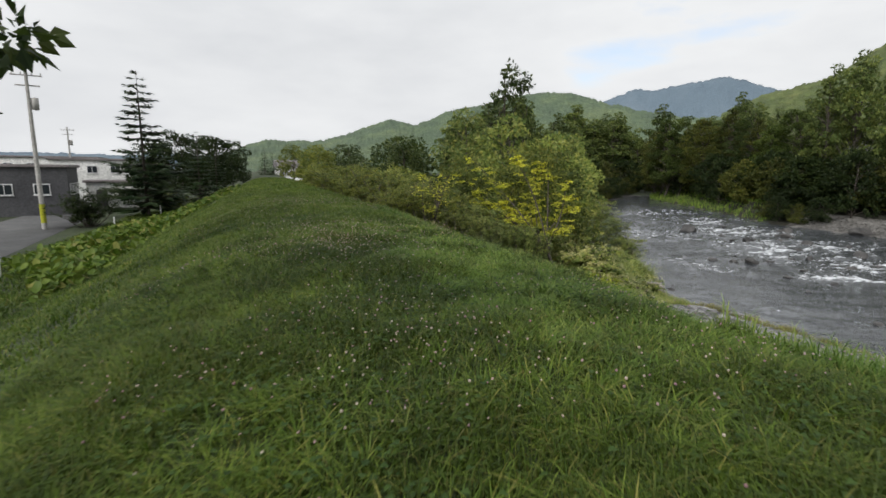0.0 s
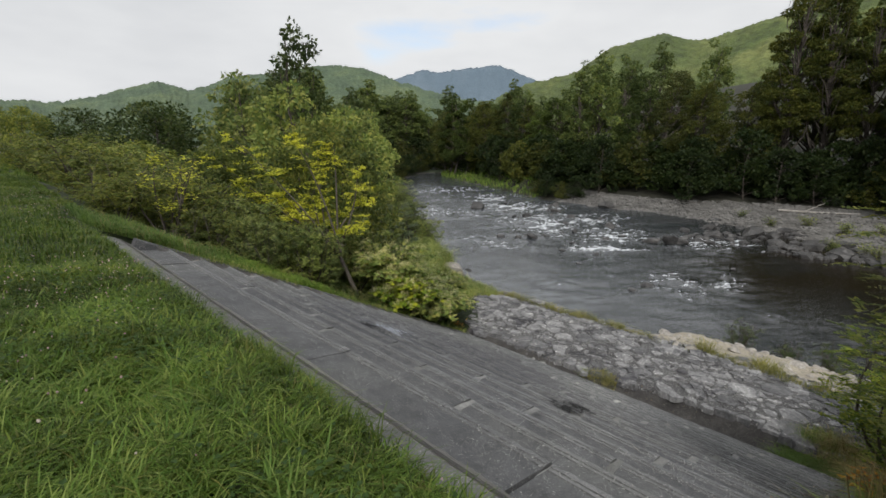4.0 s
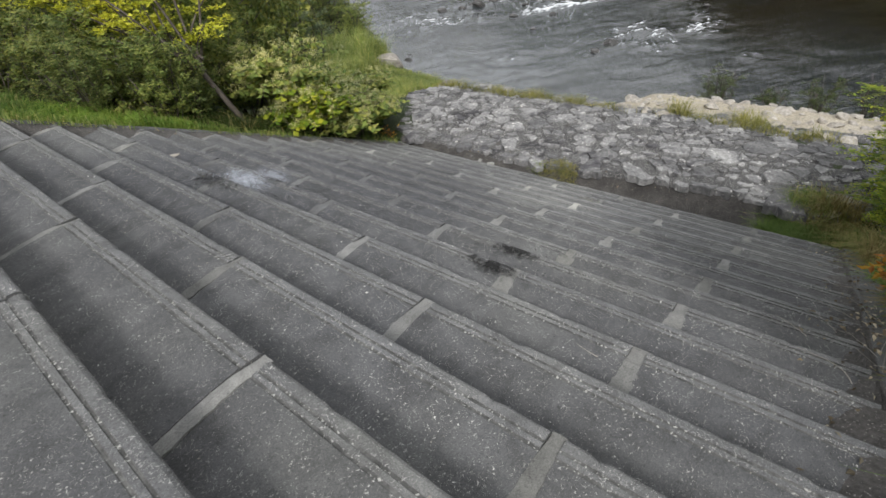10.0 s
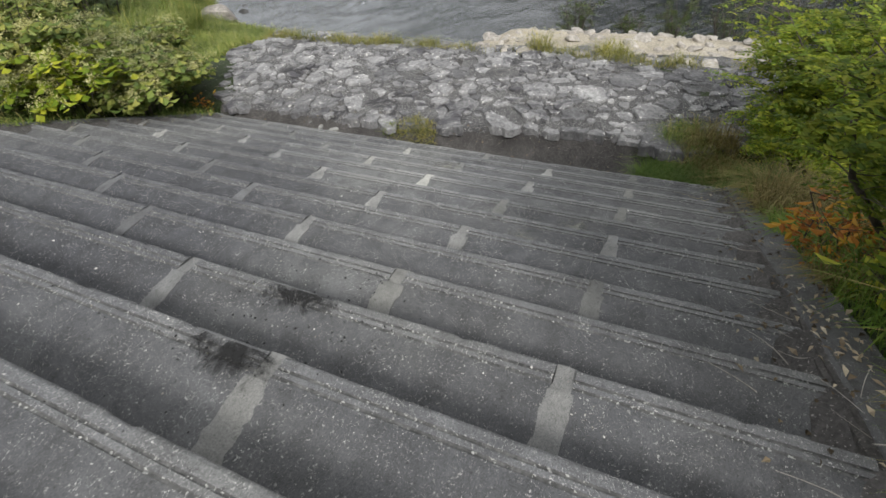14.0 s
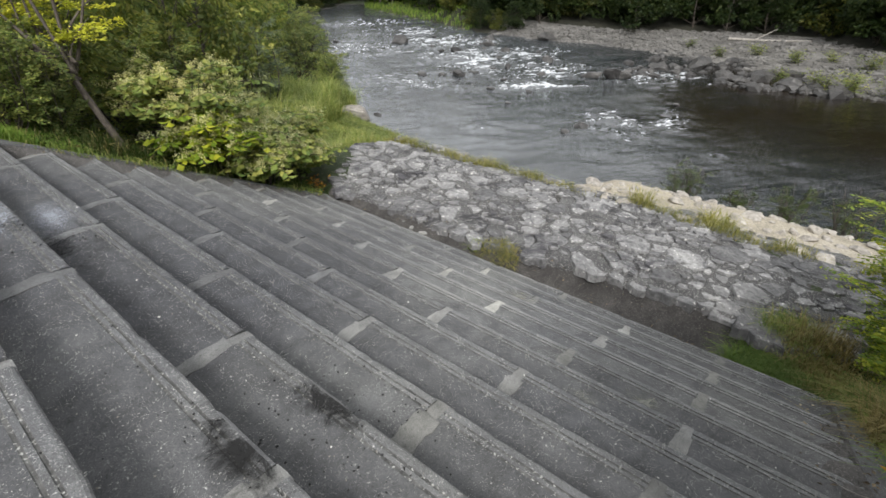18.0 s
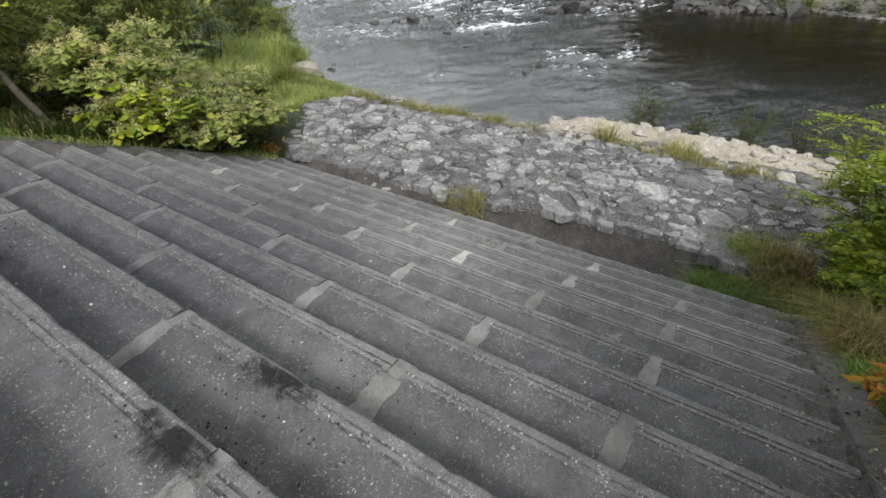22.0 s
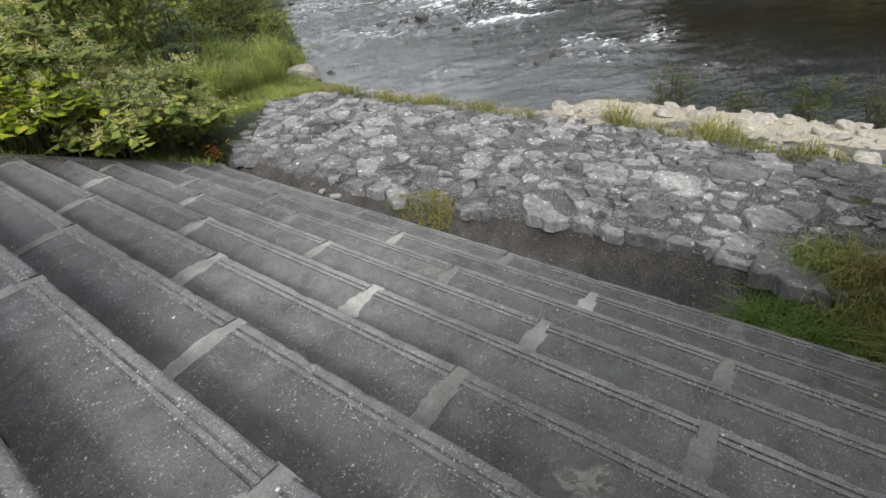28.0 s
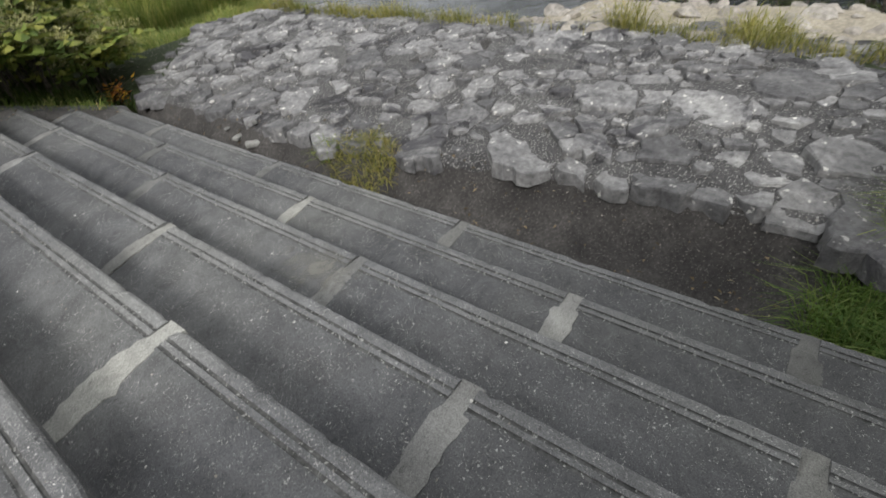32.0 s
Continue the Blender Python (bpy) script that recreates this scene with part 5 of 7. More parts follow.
while len(spots) < 180:
    y = g.uniform(-7.5, 2.3)
    x = g.uniform(10.35, 13.6) + max(0, y - 1.2) * 0.3
    s = g.choice([0.22, 0.36, 0.55], p=[0.42, 0.38, 0.20]) * g.uniform(0.85, 1.15)
    if all((x - u) ** 2 + (y - v) ** 2 > ((s + w) * 0.40) ** 2 for u, v, w in spots) or len(spots) > 160:
        spots.append((x, y, s))
for x, y, s in spots:
    boulder(PALE_ROCKS, x, y, float(ground_z(x, y)) + 0.01 * s, s, "pale angular rock on the bank below the apron", "pale bank rocks")
# far gravel bar cobbles, joined
bm0 = bmesh.new()
bmesh.ops.create_icosphere(bm0, subdivisions=1, radius=0.5)
base_v = np.array([v.co[:] for v in bm0.verts])
base_f = np.array([[v.index for v in f.verts] for f in bm0.faces])
bm0.free()


def scatter_stones(name, label, x, y, z, size, mat, g):
    n = len(x)
    V = base_v[None] * (1 + g.normal(size=(n, len(base_v), 1)) * 0.12)
    V = V * (size[:, None] * g.uniform(0.7, 1.3, (n, 3)) * np.array([1, 1, 0.6]))[:, None, :]
    a = g.uniform(0, 6.28, n)
    c, s = np.cos(a)[:, None], np.sin(a)[:, None]
    V = np.stack([V[..., 0] * c - V[..., 1] * s, V[..., 0] * s + V[..., 1] * c, V[..., 2]], -1)
    V = V + np.stack([x, y, z], 1)[:, None]
    F = base_f[None] + (np.arange(n) * len(base_v))[:, None, None]
    return tagged(new(name, np_mesh(name, V.reshape(-1, 3), F.reshape(-1, 3), (mat,))), label, "stones", "", "stuff")


sx, sy, sz, ss = np.array(small).T
scatter_stones("bar_boulders", "dark wet boulders along the water's edge of the gravel bar", sx, sy, sz, ss, RIVER_ROCK, g)
n = 5600
y = g.uniform(-30, 36, n)
f = g.uniform(-0.05, 1.0, n)
x = np.interp(y, *BANK_R) * (1 - f) + np.interp(y, *WOOD) * f
scatter_stones("bar_cobbles", "grey cobbles strewn over the far gravel bar", x, y, ground_at(x, y) + 0.03, g.uniform(0.12, 0.5, n) * np.where(g.uniform(size=n) < 0.06, 2.0, 1), COBBLE, g)
n = 900
x, y = g.uniform(5.8, 6.75, n), g.uniform(-3.4, 7.6, n)
scatter_stones("trench_grit", "small stones in the dark soil of the trench", x, y, ground_at(x, y) + 0.003, g.uniform(0.006, 0.022, n), GRAVEL, g)
n = 2600
x, y = g.uniform(6.4, 10.2, n), g.uniform(-4.0, 9, n)
scatter_stones("apron_grit", "pale grit between the apron stones", x, y, ground_at(x, y) + 0.014, g.uniform(0.006, 0.022, n), PALE_ROCK, g)

# ---- grass of the levee ----
g = np.random.default_rng(71)


def cover(name, label, n, box, height, width, lean, mat, patch=0.0, keep=None, weight=None):
    x, y = g.uniform(box[0], box[1], n), g.uniform(box[2], box[3], n)
    if weight is not None:
        k = g.uniform(size=n) < weight(x, y)
        x, y = x[k], y[k]
    if keep is not None:
        k = keep(x, y)
        x, y = x[k], y[k]
    if patch:
        k = g.uniform(size=len(x)) < np.clip(0.5 + fbm(x * patch, y * patch, 3, 77) * 3.0, 0.04, 1)
        x, y = x[k], y[k]
    m = len(x)
    tall = np.clip(1 + fbm(x * 1.3, y * 1.3, 3, 5) * 1.6, 0.35, 2)
    h = g.uniform(*height, m) * tall
    me = blades(name, x, y, ground_at(x, y) - 0.01, h, g.uniform(*width, m), g.uniform(*lean, m), mat, g)
    return tagged(new(name, me), label, "grass", "", "stuff")


def tussocks(name, label, clumps, per, box, height, width, mat, weight=None):
    """Clumps of long bent blades that fan out from their roots."""
    x, y = g.uniform(box[0], box[1], clumps), g.uniform(box[2], box[3], clumps)
    if weight is not None:
        k = g.uniform(size=clumps) < weight(x, y)
        x, y = x[k], y[k]
    m = len(x)
    size = g.uniform(0.55, 1.25, m)
    wind = g.uniform(0, 6.28, m)
    i = np.repeat(np.arange(m), per)
    a = wind[i] + g.normal(size=len(i)) * 1.1
    d = np.stack([np.cos(a), np.sin(a), 0 * a], 1)
    s = np.stack([-np.sin(a), np.cos(a), 0 * a], 1)
    q = 0.07 * size[i] * np.sqrt(g.uniform(size=len(i)))
    b = g.uniform(0, 6.28, len(i))
    px, py = x[i] + np.cos(b) * q, y[i] + np.sin(b) * q
    p = np.stack([px, py, ground_at(px, py) - 0.01], 1)
    h = (g.uniform(*height, len(i)) * size[i])[:, None]
    w = g.uniform(*width, len(i))[:, None]
    bend = g.uniform(0.6, 1.5, len(i))[:, None]
    V = []
    for u, f in ((0.0, 0.8), (0.4, 1.0), (0.75, 0.75), (1.0, 0.0)):
        c = p + d * h * bend * 0.85 * u**1.7 + np.array([[0, 0, 1.0]]) * h * (u - 0.46 * bend * u**2.2)
        V += [c - s * w * f / 2, c + s * w * f / 2] if f else [c]
    V = np.stack(V, 1).reshape(-1, 3)
    o = np.arange(len(i))[:, None] * 7
    F = np.concatenate([o + np.array([f]) for f in ((0, 1, 3), (0, 3, 2), (2, 3, 5), (2, 5, 4), (4, 5, 6))])
    return tagged(new(name, np_mesh(name, V, F, (mat,))), label, "grass", "", "stuff")


cover("grass", "lush uncut green meadow grass on the levee crest", 150000, (-10.5, -4.36, -9.0, 2.0), (0.08, 0.20), (0.004, 0.009), (0.4, 1.3), GRASS)
open_grass = lambda x, y: np.clip(0.72 + fbm(x * 0.7, y * 0.7, 3, 9) * -1.2 + fbm(x * 2.2, y * 2.2, 2, 19) * 1.4 - 0.5 * np.exp(-((x + 7.5) / 0.9) ** 2 - ((y + 1.6) / 2.4) ** 2), 0.05, 1)
tussocks("grass_clumps", "clumps of long bent green grass on the levee crest", 5600, 24, (-10.3, -4.75, -8.0, 3.0), (0.13, 0.25), (0.004, 0.008), BRIGHT_GRASS, open_grass)
# the sunlight beside the coping is put into this lighter grass colour
tussocks("grass_clumps", "clumps of yellow-green grass beside the coping, sunlight put into their colour", 2600, 24, (-6.6, -4.7, -5.0, 1.5), (0.13, 0.25), (0.004, 0.008), LUSH, open_grass)
tussocks("grass_clumps", "clumps of long grass hanging over the concrete coping", 520, 26, (-4.75, -4.36, -7.0, 6.5), (0.10, 0.22), (0.004, 0.008), BRIGHT_GRASS)
g = np.random.default_rng(177)
n = 3400
x, y = -4.70 + 0.36 * g.uniform(size=n) ** 1.4, g.uniform(-1.75, 0.1, n)
k = x < -4.50 + 0.15 * fbm(y * 2.3, y * 0 + 5.5, 2, 71) * 2 + 0.12 * np.exp(-((y + 0.95) / 0.25) ** 2)
x, y = x[k], y[k]
n = len(x)
tagged(new("grass_clumps", blades("grass_clumps", x, y, 1.79 + (-4.175 - x) * 0.29, g.uniform(0.08, 0.20, n), g.uniform(0.004, 0.008, n), g.uniform(0.5, 1.5, n), LUSH, g)), "bright grass clump lapping over the coping", "grass", "", "stuff")
tussocks("grass_clumps", "grass clump lapping over the coping", 110, 28, (-4.5, -4.2, -3.6, -1.6), (0.10, 0.22), (0.004, 0.008), BRIGHT_GRASS)
cover("grass", "green meadow grass along the levee crest", 80000, (-10.2, -4.3, 2.0, 22.0), (0.08, 0.17), (0.009, 0.016), (0.4, 1.2), BRIGHT_GRASS)
cover("grass", "green meadow grass on the far levee", 30000, (-12, -3.5, 22.0, 62.0), (0.08, 0.18), (0.03, 0.06), (0.4, 1.2), BRIGHT_GRASS)
cover("grass", "rough grass between the levee and the lane", 15000, (-20, -15.5, 4, 50), (0.15, 0.35), (0.03, 0.06), (0.4, 1.2), BRIGHT_GRASS)
cover("grass", "green grass on the levee's landward slope", 60000, (-17, -10.0, -8.0, 36.0), (0.08, 0.2), (0.014, 0.03), (0.4, 1.2), BRIGHT_GRASS)
cover("grass_beside_steps", "rough grass beside the revetment's end", 12000, (-4.6, -1.6, 6.72, 9.4), (0.12, 0.34), (0.007, 0.013), (0.4, 1.2), LUSH)
cover("dry_grass_beside_steps", "yellowing dry grass beside the revetment's end", 1600, (-4.4, 3.0, 6.72, 8.6), (0.15, 0.45), (0.006, 0.012), (0.3, 1.2), DRY_GRASS, 0.9)
cover("weeds_beside_steps", "rough weeds and dry grass under the bushes beside the revetment", 9000, (0.6, 6.0, 6.72, 9.2), (0.10, 0.42), (0.008, 0.016), (0.3, 1.2), GRASS, 0.8)
cover("weeds_beside_steps", "short bright grass beside the revetment", 11000, (-2.2, 1.2, 6.72, 8.4), (0.08, 0.26), (0.008, 0.014), (0.4, 1.2), LUSH)
cover("grass_beside_steps", "rough grass and weeds beside the revetment", 30000, (-4.6, 8.0, -8.0, -4.1), (0.16, 0.45), (0.007, 0.014), (0.3, 1.2), LUSH)
cover("bank_grass", "tall grass along the river bank", 46000, (6.2, 20, 12.5, 23.5), (0.8, 2.0), (0.016, 0.03), (0.3, 1.0), BANK_GRASS, 0, lambda x, y: (x < np.interp(y, *BANK_L) - 0.8) & (y > 11.5 + (x - 7) * 0.72) & (np.hypot(x - 17.2, y - 18.6) > 1.7))
cover("bank_grass", "rough grass where the apron runs out into the bank", 30000, (6.2, 19, 9.4, 20), (0.2, 0.55), (0.010, 0.02), (0.3, 1.1), BANK_GRASS, 0, lambda x, y: (y > 9.2 + np.abs(x - 9.5) * 0.3) & (x < np.interp(y, *BANK_L) - 1.6))
cover("apron_grass", "tufts of grass along the crest of the stone apron", 7000, (9.9, 10.6, -6, 10.5), (0.10, 0.38), (0.006, 0.012), (0.4, 1.3), YELLOW_GRASS, 1.1)
cover("far_bank_grass", "bright grass on the far bank", 14000, (57, 84, 40, 86), (0.5, 1.0), (0.06, 0.1), (0.2, 0.7), LUSH, 0, lambda x, y: (x > np.interp(y, *BANK_R)) & (x < np.interp(y, *WOOD) + 2))

# ---- placed bushes ----
def put(name, meshes, label, category, x, y, names=("stem", "foliage"), lift=-0.05, turn=0.0, group=""):
    return plant(name, meshes, label, category, upright(x, y, float(ground_at(x, y)) + lift, turn), group, names)


def pinnate_bush(seed, h, r, stems, fronds, leaf, mat, reach=(), low=0.3):
    """A bush with feathered leaves: leaflets in two rows along each rachis."""
    g = np.random.default_rng(seed)
    paths, P, A, S, L = [], [], [], [], []
    for i in range(stems):
        a = i * 2.4 + g.uniform(-0.5, 0.5)
        q = r * g.uniform(0.3, 0.95)
        tip = np.array([math.cos(a) * q, math.sin(a) * q, h * g.uniform(0.55, 1.0)])
        if len(reach):
            tip = np.array(reach[i % len(reach)]) + g.normal(size=3) * np.array([0.3, 0.25, 0.18])
        pts, rad = limb(g, (0, 0, -0.15), tip, 0.016 * h * g.uniform(0.5, 1), 0.006, 8, 0.10)
        paths.append((pts, rad))
        for k in range(fronds):
            f = g.uniform(low, 1.0)
            o = np.array([np.interp(f * 7, range(8), pts[:, j]) for j in range(3)])
            b = g.uniform(0, 2 * np.pi)
            d = unit(np.array([math.cos(b), math.sin(b), g.uniform(-0.1, 0.7)]))
            tw, tr = limb(g, o, o + d * g.uniform(0.25, 0.55) * r * 0.6, 0.005, 0.003, 4, 0.06)
            paths.append((tw, tr))
            for m in range(4):
                c = g.uniform(0, 2 * np.pi)
                dd = unit(d * 0.7 + np.array([math.cos(c), math.sin(c), g.uniform(-0.25, 0.25)]))
                ln = leaf * g.uniform(4.0, 6.5)
                t = np.linspace(0.15, 1, 8)[:, None]
                rach = tw[-1 - m % 2] + dd * ln * t + np.array([0, 0, -0.18 * ln]) * t**2
                sd = unit(np.cross(dd, (0, 0, 1.0)))
                for sg in (-1, 1):
                    P.append(rach)
                    A.append(sd * sg + dd * 0.45 + np.array([0, 0, -0.15]) + g.normal(size=(8, 3)) * 0.12)
                    S.append(np.tile(dd, (8, 1)) + g.normal(size=(8, 3)) * 0.2)
                    L.append(leaf * g.uniform(0.75, 1.25, 8))
    V, F = tubes(paths, 5)
    P, A, S, L = map(np.concatenate, (P, A, S, L))
    V2, F2 = leaf_quads(P, A, S, L, L * 0.58, 0.08)
    return np_mesh("stem", V, F, (BARK,), True), np_mesh("foliage", V2, F2, (mat,))


put("locust_bush", pinnate_bush(91, 2.6, 1.8, 30, 20, 0.075, LEAF_LIME), "leafy yellow-green bush overhanging the revetment's edge", "bush", 6.7, -5.15)
put("locust_bush", pinnate_bush(95, 3.0, 1.5, 24, 20, 0.065, LEAF_LIME), "yellow-green bush at the revetment's edge", "bush", 2.2, -5.25)
put("locust_bush", pinnate_bush(92, 3.9, 1.6, 34, 24, 0.062, LEAF_OLIVE), "tall leafy yellow-green bush beside the top of the steps", "bush", -0.2, -5.25)
put("broad_leaved_sprout", shrub_meshes(98, 0.75, 0.4, 5, 46, 0.17, LEAF_GOLD, None, 0.6), "sprout with broad yellow leaves at the revetment's edge", "bush", 1.75, -4.5)
put("broad_leaved_sprout", shrub_meshes(99, 0.7, 0.45, 6, 70, 0.17, LEAF_LIME, None, 0.6), "sprout with broad green leaves at the revetment's edge", "bush", 1.6, -4.65)
put("locust_bush", shrub_meshes(93, 2.2, 1.7, 12, 5000, 0.09, LEAF_MID, None, 0.5), "green bush by the stone apron", "bush", 8.2, -6.0)
put("rust_leaved_shrub", shrub_meshes(94, 0.7, 0.6, 7, 420, 0.11, LEAF_RUST, None, 0.45), "small shrub with rust-orange leaves at the revetment's edge", "bush", 2.7, -4.35)
put("rust_leaved_shrub", shrub_meshes(96, 0.9, 0.6, 6, 300, 0.13, LEAF_GOLD, None, 0.5), "small shrub with yellowing leaves at the revetment's edge", "bush", 1.3, -4.75)
for x, y, s in ((13.7, 0.1, 1.0), (13.8, -1.4, 0.8), (13.7, -2.6, 0.95), (14.0, -3.9, 1.3), (13.4, -5.2, 1.2)):
    put("willow_shoot", shrub_meshes(int(100 + x * 10 + y), 1.3 * s, 0.75 * s, 12, 2200, 0.07, LEAF_DARK, None, 0.3), "small dark green willow bush growing at the water's edge", "bush", x, y, group="waterside bushes")


bar_bush = shrub_meshes(140, 1.1, 0.9, 9, 900, 0.12, LEAF_MID, None, 0.35)
for i, (x, y, sx) in enumerate([(47.5, 1.6, 1.0), (45.8, -1.2, 1.3), (45.6, -3.2, 1.5), (45.2, -5.6, 1.2), (45.0, -8.0, 1.6), (55.5, 8.0, 0.9), (57.0, 5.0, 1.0), (54.5, 1.5, 1.1), (53.0, -4.0, 1.3), (58.5, 11.5, 0.8), (56.0, -1.0, 0.9)]):
    e = put("bar_willow", bar_bush, "low green willow bush growing on the gravel bar", "bush", x, y, turn=i * 1.3, group="gravel bar bushes")
    e.scale = (sx * 1.2, sx * 1.2, sx)


def gold_tree():
    """The leaning tree at the revetment's end: bent grey trunk, green crown with yellow sprays on its outer limbs."""
    g = np.random.default_rng(111)
    x0, y0 = 2.1, 7.7
    z0 = float(ground_at(x0, y0))
    e = thing("yellowing_tree", "leaning grey-barked tree with bright yellow leaf sprays", "tree", (x0, y0, z0))
    off = np.array([x0, y0, z0])
    fork = np.array([1.7, 8.4, 0.5]) - off
    paths = [limb(g, (0, 0, -0.2), fork, 0.075, 0.055, 7, 0.05)]
    sprays = [(-1.0, 10.4, 3.2), (-0.5, 10.6, 3.9), (0.3, 10.1, 2.9), (0.9, 9.8, 4.1), (1.6, 9.3, 3.5), (2.1, 9.2, 3.75), (2.75, 8.8, 3.05), (0.4, 9.9, 2.0), (1.5, 9.4, 2.1), (3.0, 8.6, 2.0), (0.9, 9.6, 1.7), (2.2, 8.2, 1.4), (-0.2, 10.2, 2.4)]
    P, A, S, L = [], [], [], []
    for s in sprays:
        s = np.array(s) - off
        pts, rad = limb(g, fork + g.normal(size=3) * 0.1, s, 0.035, 0.006, 8, 0.07)
        paths.append((pts, rad))
        for k in range(13):
            f = g.uniform(0.55, 1.0)
            o = np.array([np.interp(f * 7, range(8), pts[:, j]) for j in range(3)])
            a = g.uniform(0, 6.28)
            d = unit(np.array([math.cos(a), math.sin(a), g.uniform(-0.1, 0.25)]))
            ln = g.uniform(0.25, 0.75)
            tw, tr = limb(g, o, o + d * ln, 0.005, 0.002, 4, 0.05)
            paths.append((tw, tr))
            m = 44
            t = g.uniform(0.1, 1.05, m)
            pos = tw[0] + (tw[-1] - tw[0]) * t[:, None] + g.normal(size=(m, 3)) * np.array([0.045, 0.045, 0.025])
            sd = np.cross(d, (0, 0, 1.0)) * np.where(np.arange(m) % 2, 1, -1)[:, None]
            P.append(pos)
            A.append(sd + d * 0.5 + g.normal(size=(m, 3)) * 0.35)
            S.append(np.tile(d, (m, 1)) + g.normal(size=(m, 3)) * 0.4)
            L.append(g.uniform(0.055, 0.115, m))
    V, F = tubes(paths, 6)
    child("trunk", np_mesh("trunk", V, F, (BARK,), True), e)
    P, A, S, L = map(np.concatenate, (P, A, S, L))
    V, F = leaf_quads(P, A, S, L, L * 0.6)
    child("yellow_foliage", np_mesh("yellow_foliage", V, F, (LEAF_GOLD,)), e, "bright yellow leaves on the outer twigs")
    cs = np.array([np.array(s) - off + np.array([0.0, 0.9, -0.2]) + g.normal(size=3) * 0.3 for s in sprays])
    V, F = crown_leaves(g, cs, g.uniform(0.4, 0.7, len(cs)), 4200, 0.13)
    child("green_foliage", np_mesh("green_foliage", V, F, (LEAF_OLIVE,)), e, "olive-green inner leaves")


gold_tree()
put("silver_willow", shrub_meshes(117, 4.3, 1.35, 16, 6500, 0.15, LEAF_SILVER, None, 0.3), "narrow silvery green willow bush above the bank grass", "bush", 10.6, 17.2)
put("yellowing_bush", shrub_meshes(115, 3.2, 1.6, 10, 600, 0.14, LEAF_GOLD, None, 0.5), "bush with yellowing leaves on the bank", "bush", -0.4, 16.6)

put("yellowing_bush", shrub_meshes(116, 2.3, 0.9, 7, 330, 0.13, LEAF_GOLD, None, 0.5), "small tree with yellowing leaves beside the steps", "bush", -2.3, 10.3)


def knotweed(name, seed, h, r, canes, x, y):
    """Knotweed: arching canes, broad drooping leaves and upright cream flower plumes."""
    g = np.random.default_rng(seed)
    paths, P, A, S, L = [], [], [], [], []
    FP, FA, FL = [], [], []
    def leafy(pts, n, first, plumes):
        """Two rows of drooping leaves along a shoot, plumes standing over its outer half."""
        d = unit(pts[-1] - pts[0])
        sd = unit(np.cross(d, (0, 0, 1.0)))
        for k in range(n):
            f = first + (1 - first) * (k + g.uniform(0, 0.8)) / n
            o = np.array([np.interp(f * (len(pts) - 1), range(len(pts)), pts[:, m]) for m in range(3)])
            out = sd * (1 if k % 2 else -1) + d * 0.5 + np.array([0, 0, g.uniform(-0.75, -0.15)]) + g.normal(size=3) * 0.25
            P.append(o)
            A.append(out)
            S.append(np.cross(out, (0, 0, 1.0)) + g.normal(size=3) * 0.3)
            L.append(g.uniform(0.11, 0.23))
            if f > 0.35 and g.uniform() < plumes:
                lean = unit(np.array([0, 0, 1.0]) + sd * g.normal() * 0.4 + d * g.normal() * 0.3)
                tall = g.uniform(0.10, 0.20)
                for m in range(22):
                    u = g.uniform(0, 1)
                    c = g.uniform(0, 6.28)
                    ring = np.array([math.cos(c), math.sin(c), 0.5])
                    FP.append(o + lean * u * tall + ring * 0.045 * (1 - 0.6 * u))
                    FA.append(ring)
                    FL.append(g.uniform(0.018, 0.036))

    for i in range(canes):
        a = g.uniform(0, 6.28)
        out = np.array([math.cos(a), math.sin(a), 0])
        q = r * math.sqrt(g.uniform(0.02, 1.0))
        top = h * g.uniform(0.65, 1.0) * (1 - 0.4 * (q / r) ** 2)
        t = np.linspace(0, 1, 9)[:, None]
        pts = out * q * (0.4 + 0.75 * t**2) + np.array([0, 0, 1.0]) * (top * np.sin(t * np.pi * 0.62) / 0.93 - 0.1 * (1 - t)) + g.normal(size=3) * 0.06 * np.sin(t * np.pi)
        paths.append((pts, np.linspace(0.011, 0.004, 9)))
        leafy(pts, 11, 0.4, 0.35)
        for k in range(4):
            f = g.uniform(0.4, 0.97)
            o = np.array([np.interp(f * 8, range(9), pts[:, m]) for m in range(3)])
            b = a + g.normal() * 1.1
            ln = g.uniform(0.3, 0.65)
            u = np.linspace(0, 1, 5)[:, None]
            tw = o + np.array([math.cos(b), math.sin(b), 0.25]) * ln * u + np.array([0, 0, -0.32 * ln]) * u**2
            paths.append((tw, np.linspace(0.005, 0.002, 5)))
            leafy(tw, 8, 0.15, 0.45)
    z = float(ground_at(x, y))
    e = thing(name, "knotweed thicket with broad leaves and cream flower plumes", "bush", (x, y, z), "knotweed thicket")
    V, F = tubes(paths, 5)
    child("cane", np_mesh("cane", V, F, (BARK,), True), e, "thin brown arching canes", None, "stuff")
    V, F = leaf_quads(np.array(P), np.array(A), np.array(S), np.array(L), np.array(L) * 0.72)
    child("foliage", np_mesh("foliage", V, F, (LEAF_MID if seed % 2 else LEAF_LIME,)), e)
    FA = np.array(FA)
    V, F = leaf_quads(np.array(FP), FA, np.cross(FA, (0, 0, 1.0)), np.array(FL), np.array(FL) * 0.8)
    child("blossom", np_mesh("blossom", V, F, (CREAM,)), e, "cream flower plumes")
    return e


knotweed("knotweed", 121, 1.75, 1.5, 40, 4.9, 7.7)
knotweed("knotweed", 123, 2.3, 1.55, 38, 3.5, 8.1)
knotweed("knotweed", 125, 1.6, 1.0, 36, 5.9, 8.3)
knotweed("knotweed", 124, 1.3, 0.8, 26, 3.3, 7.05)
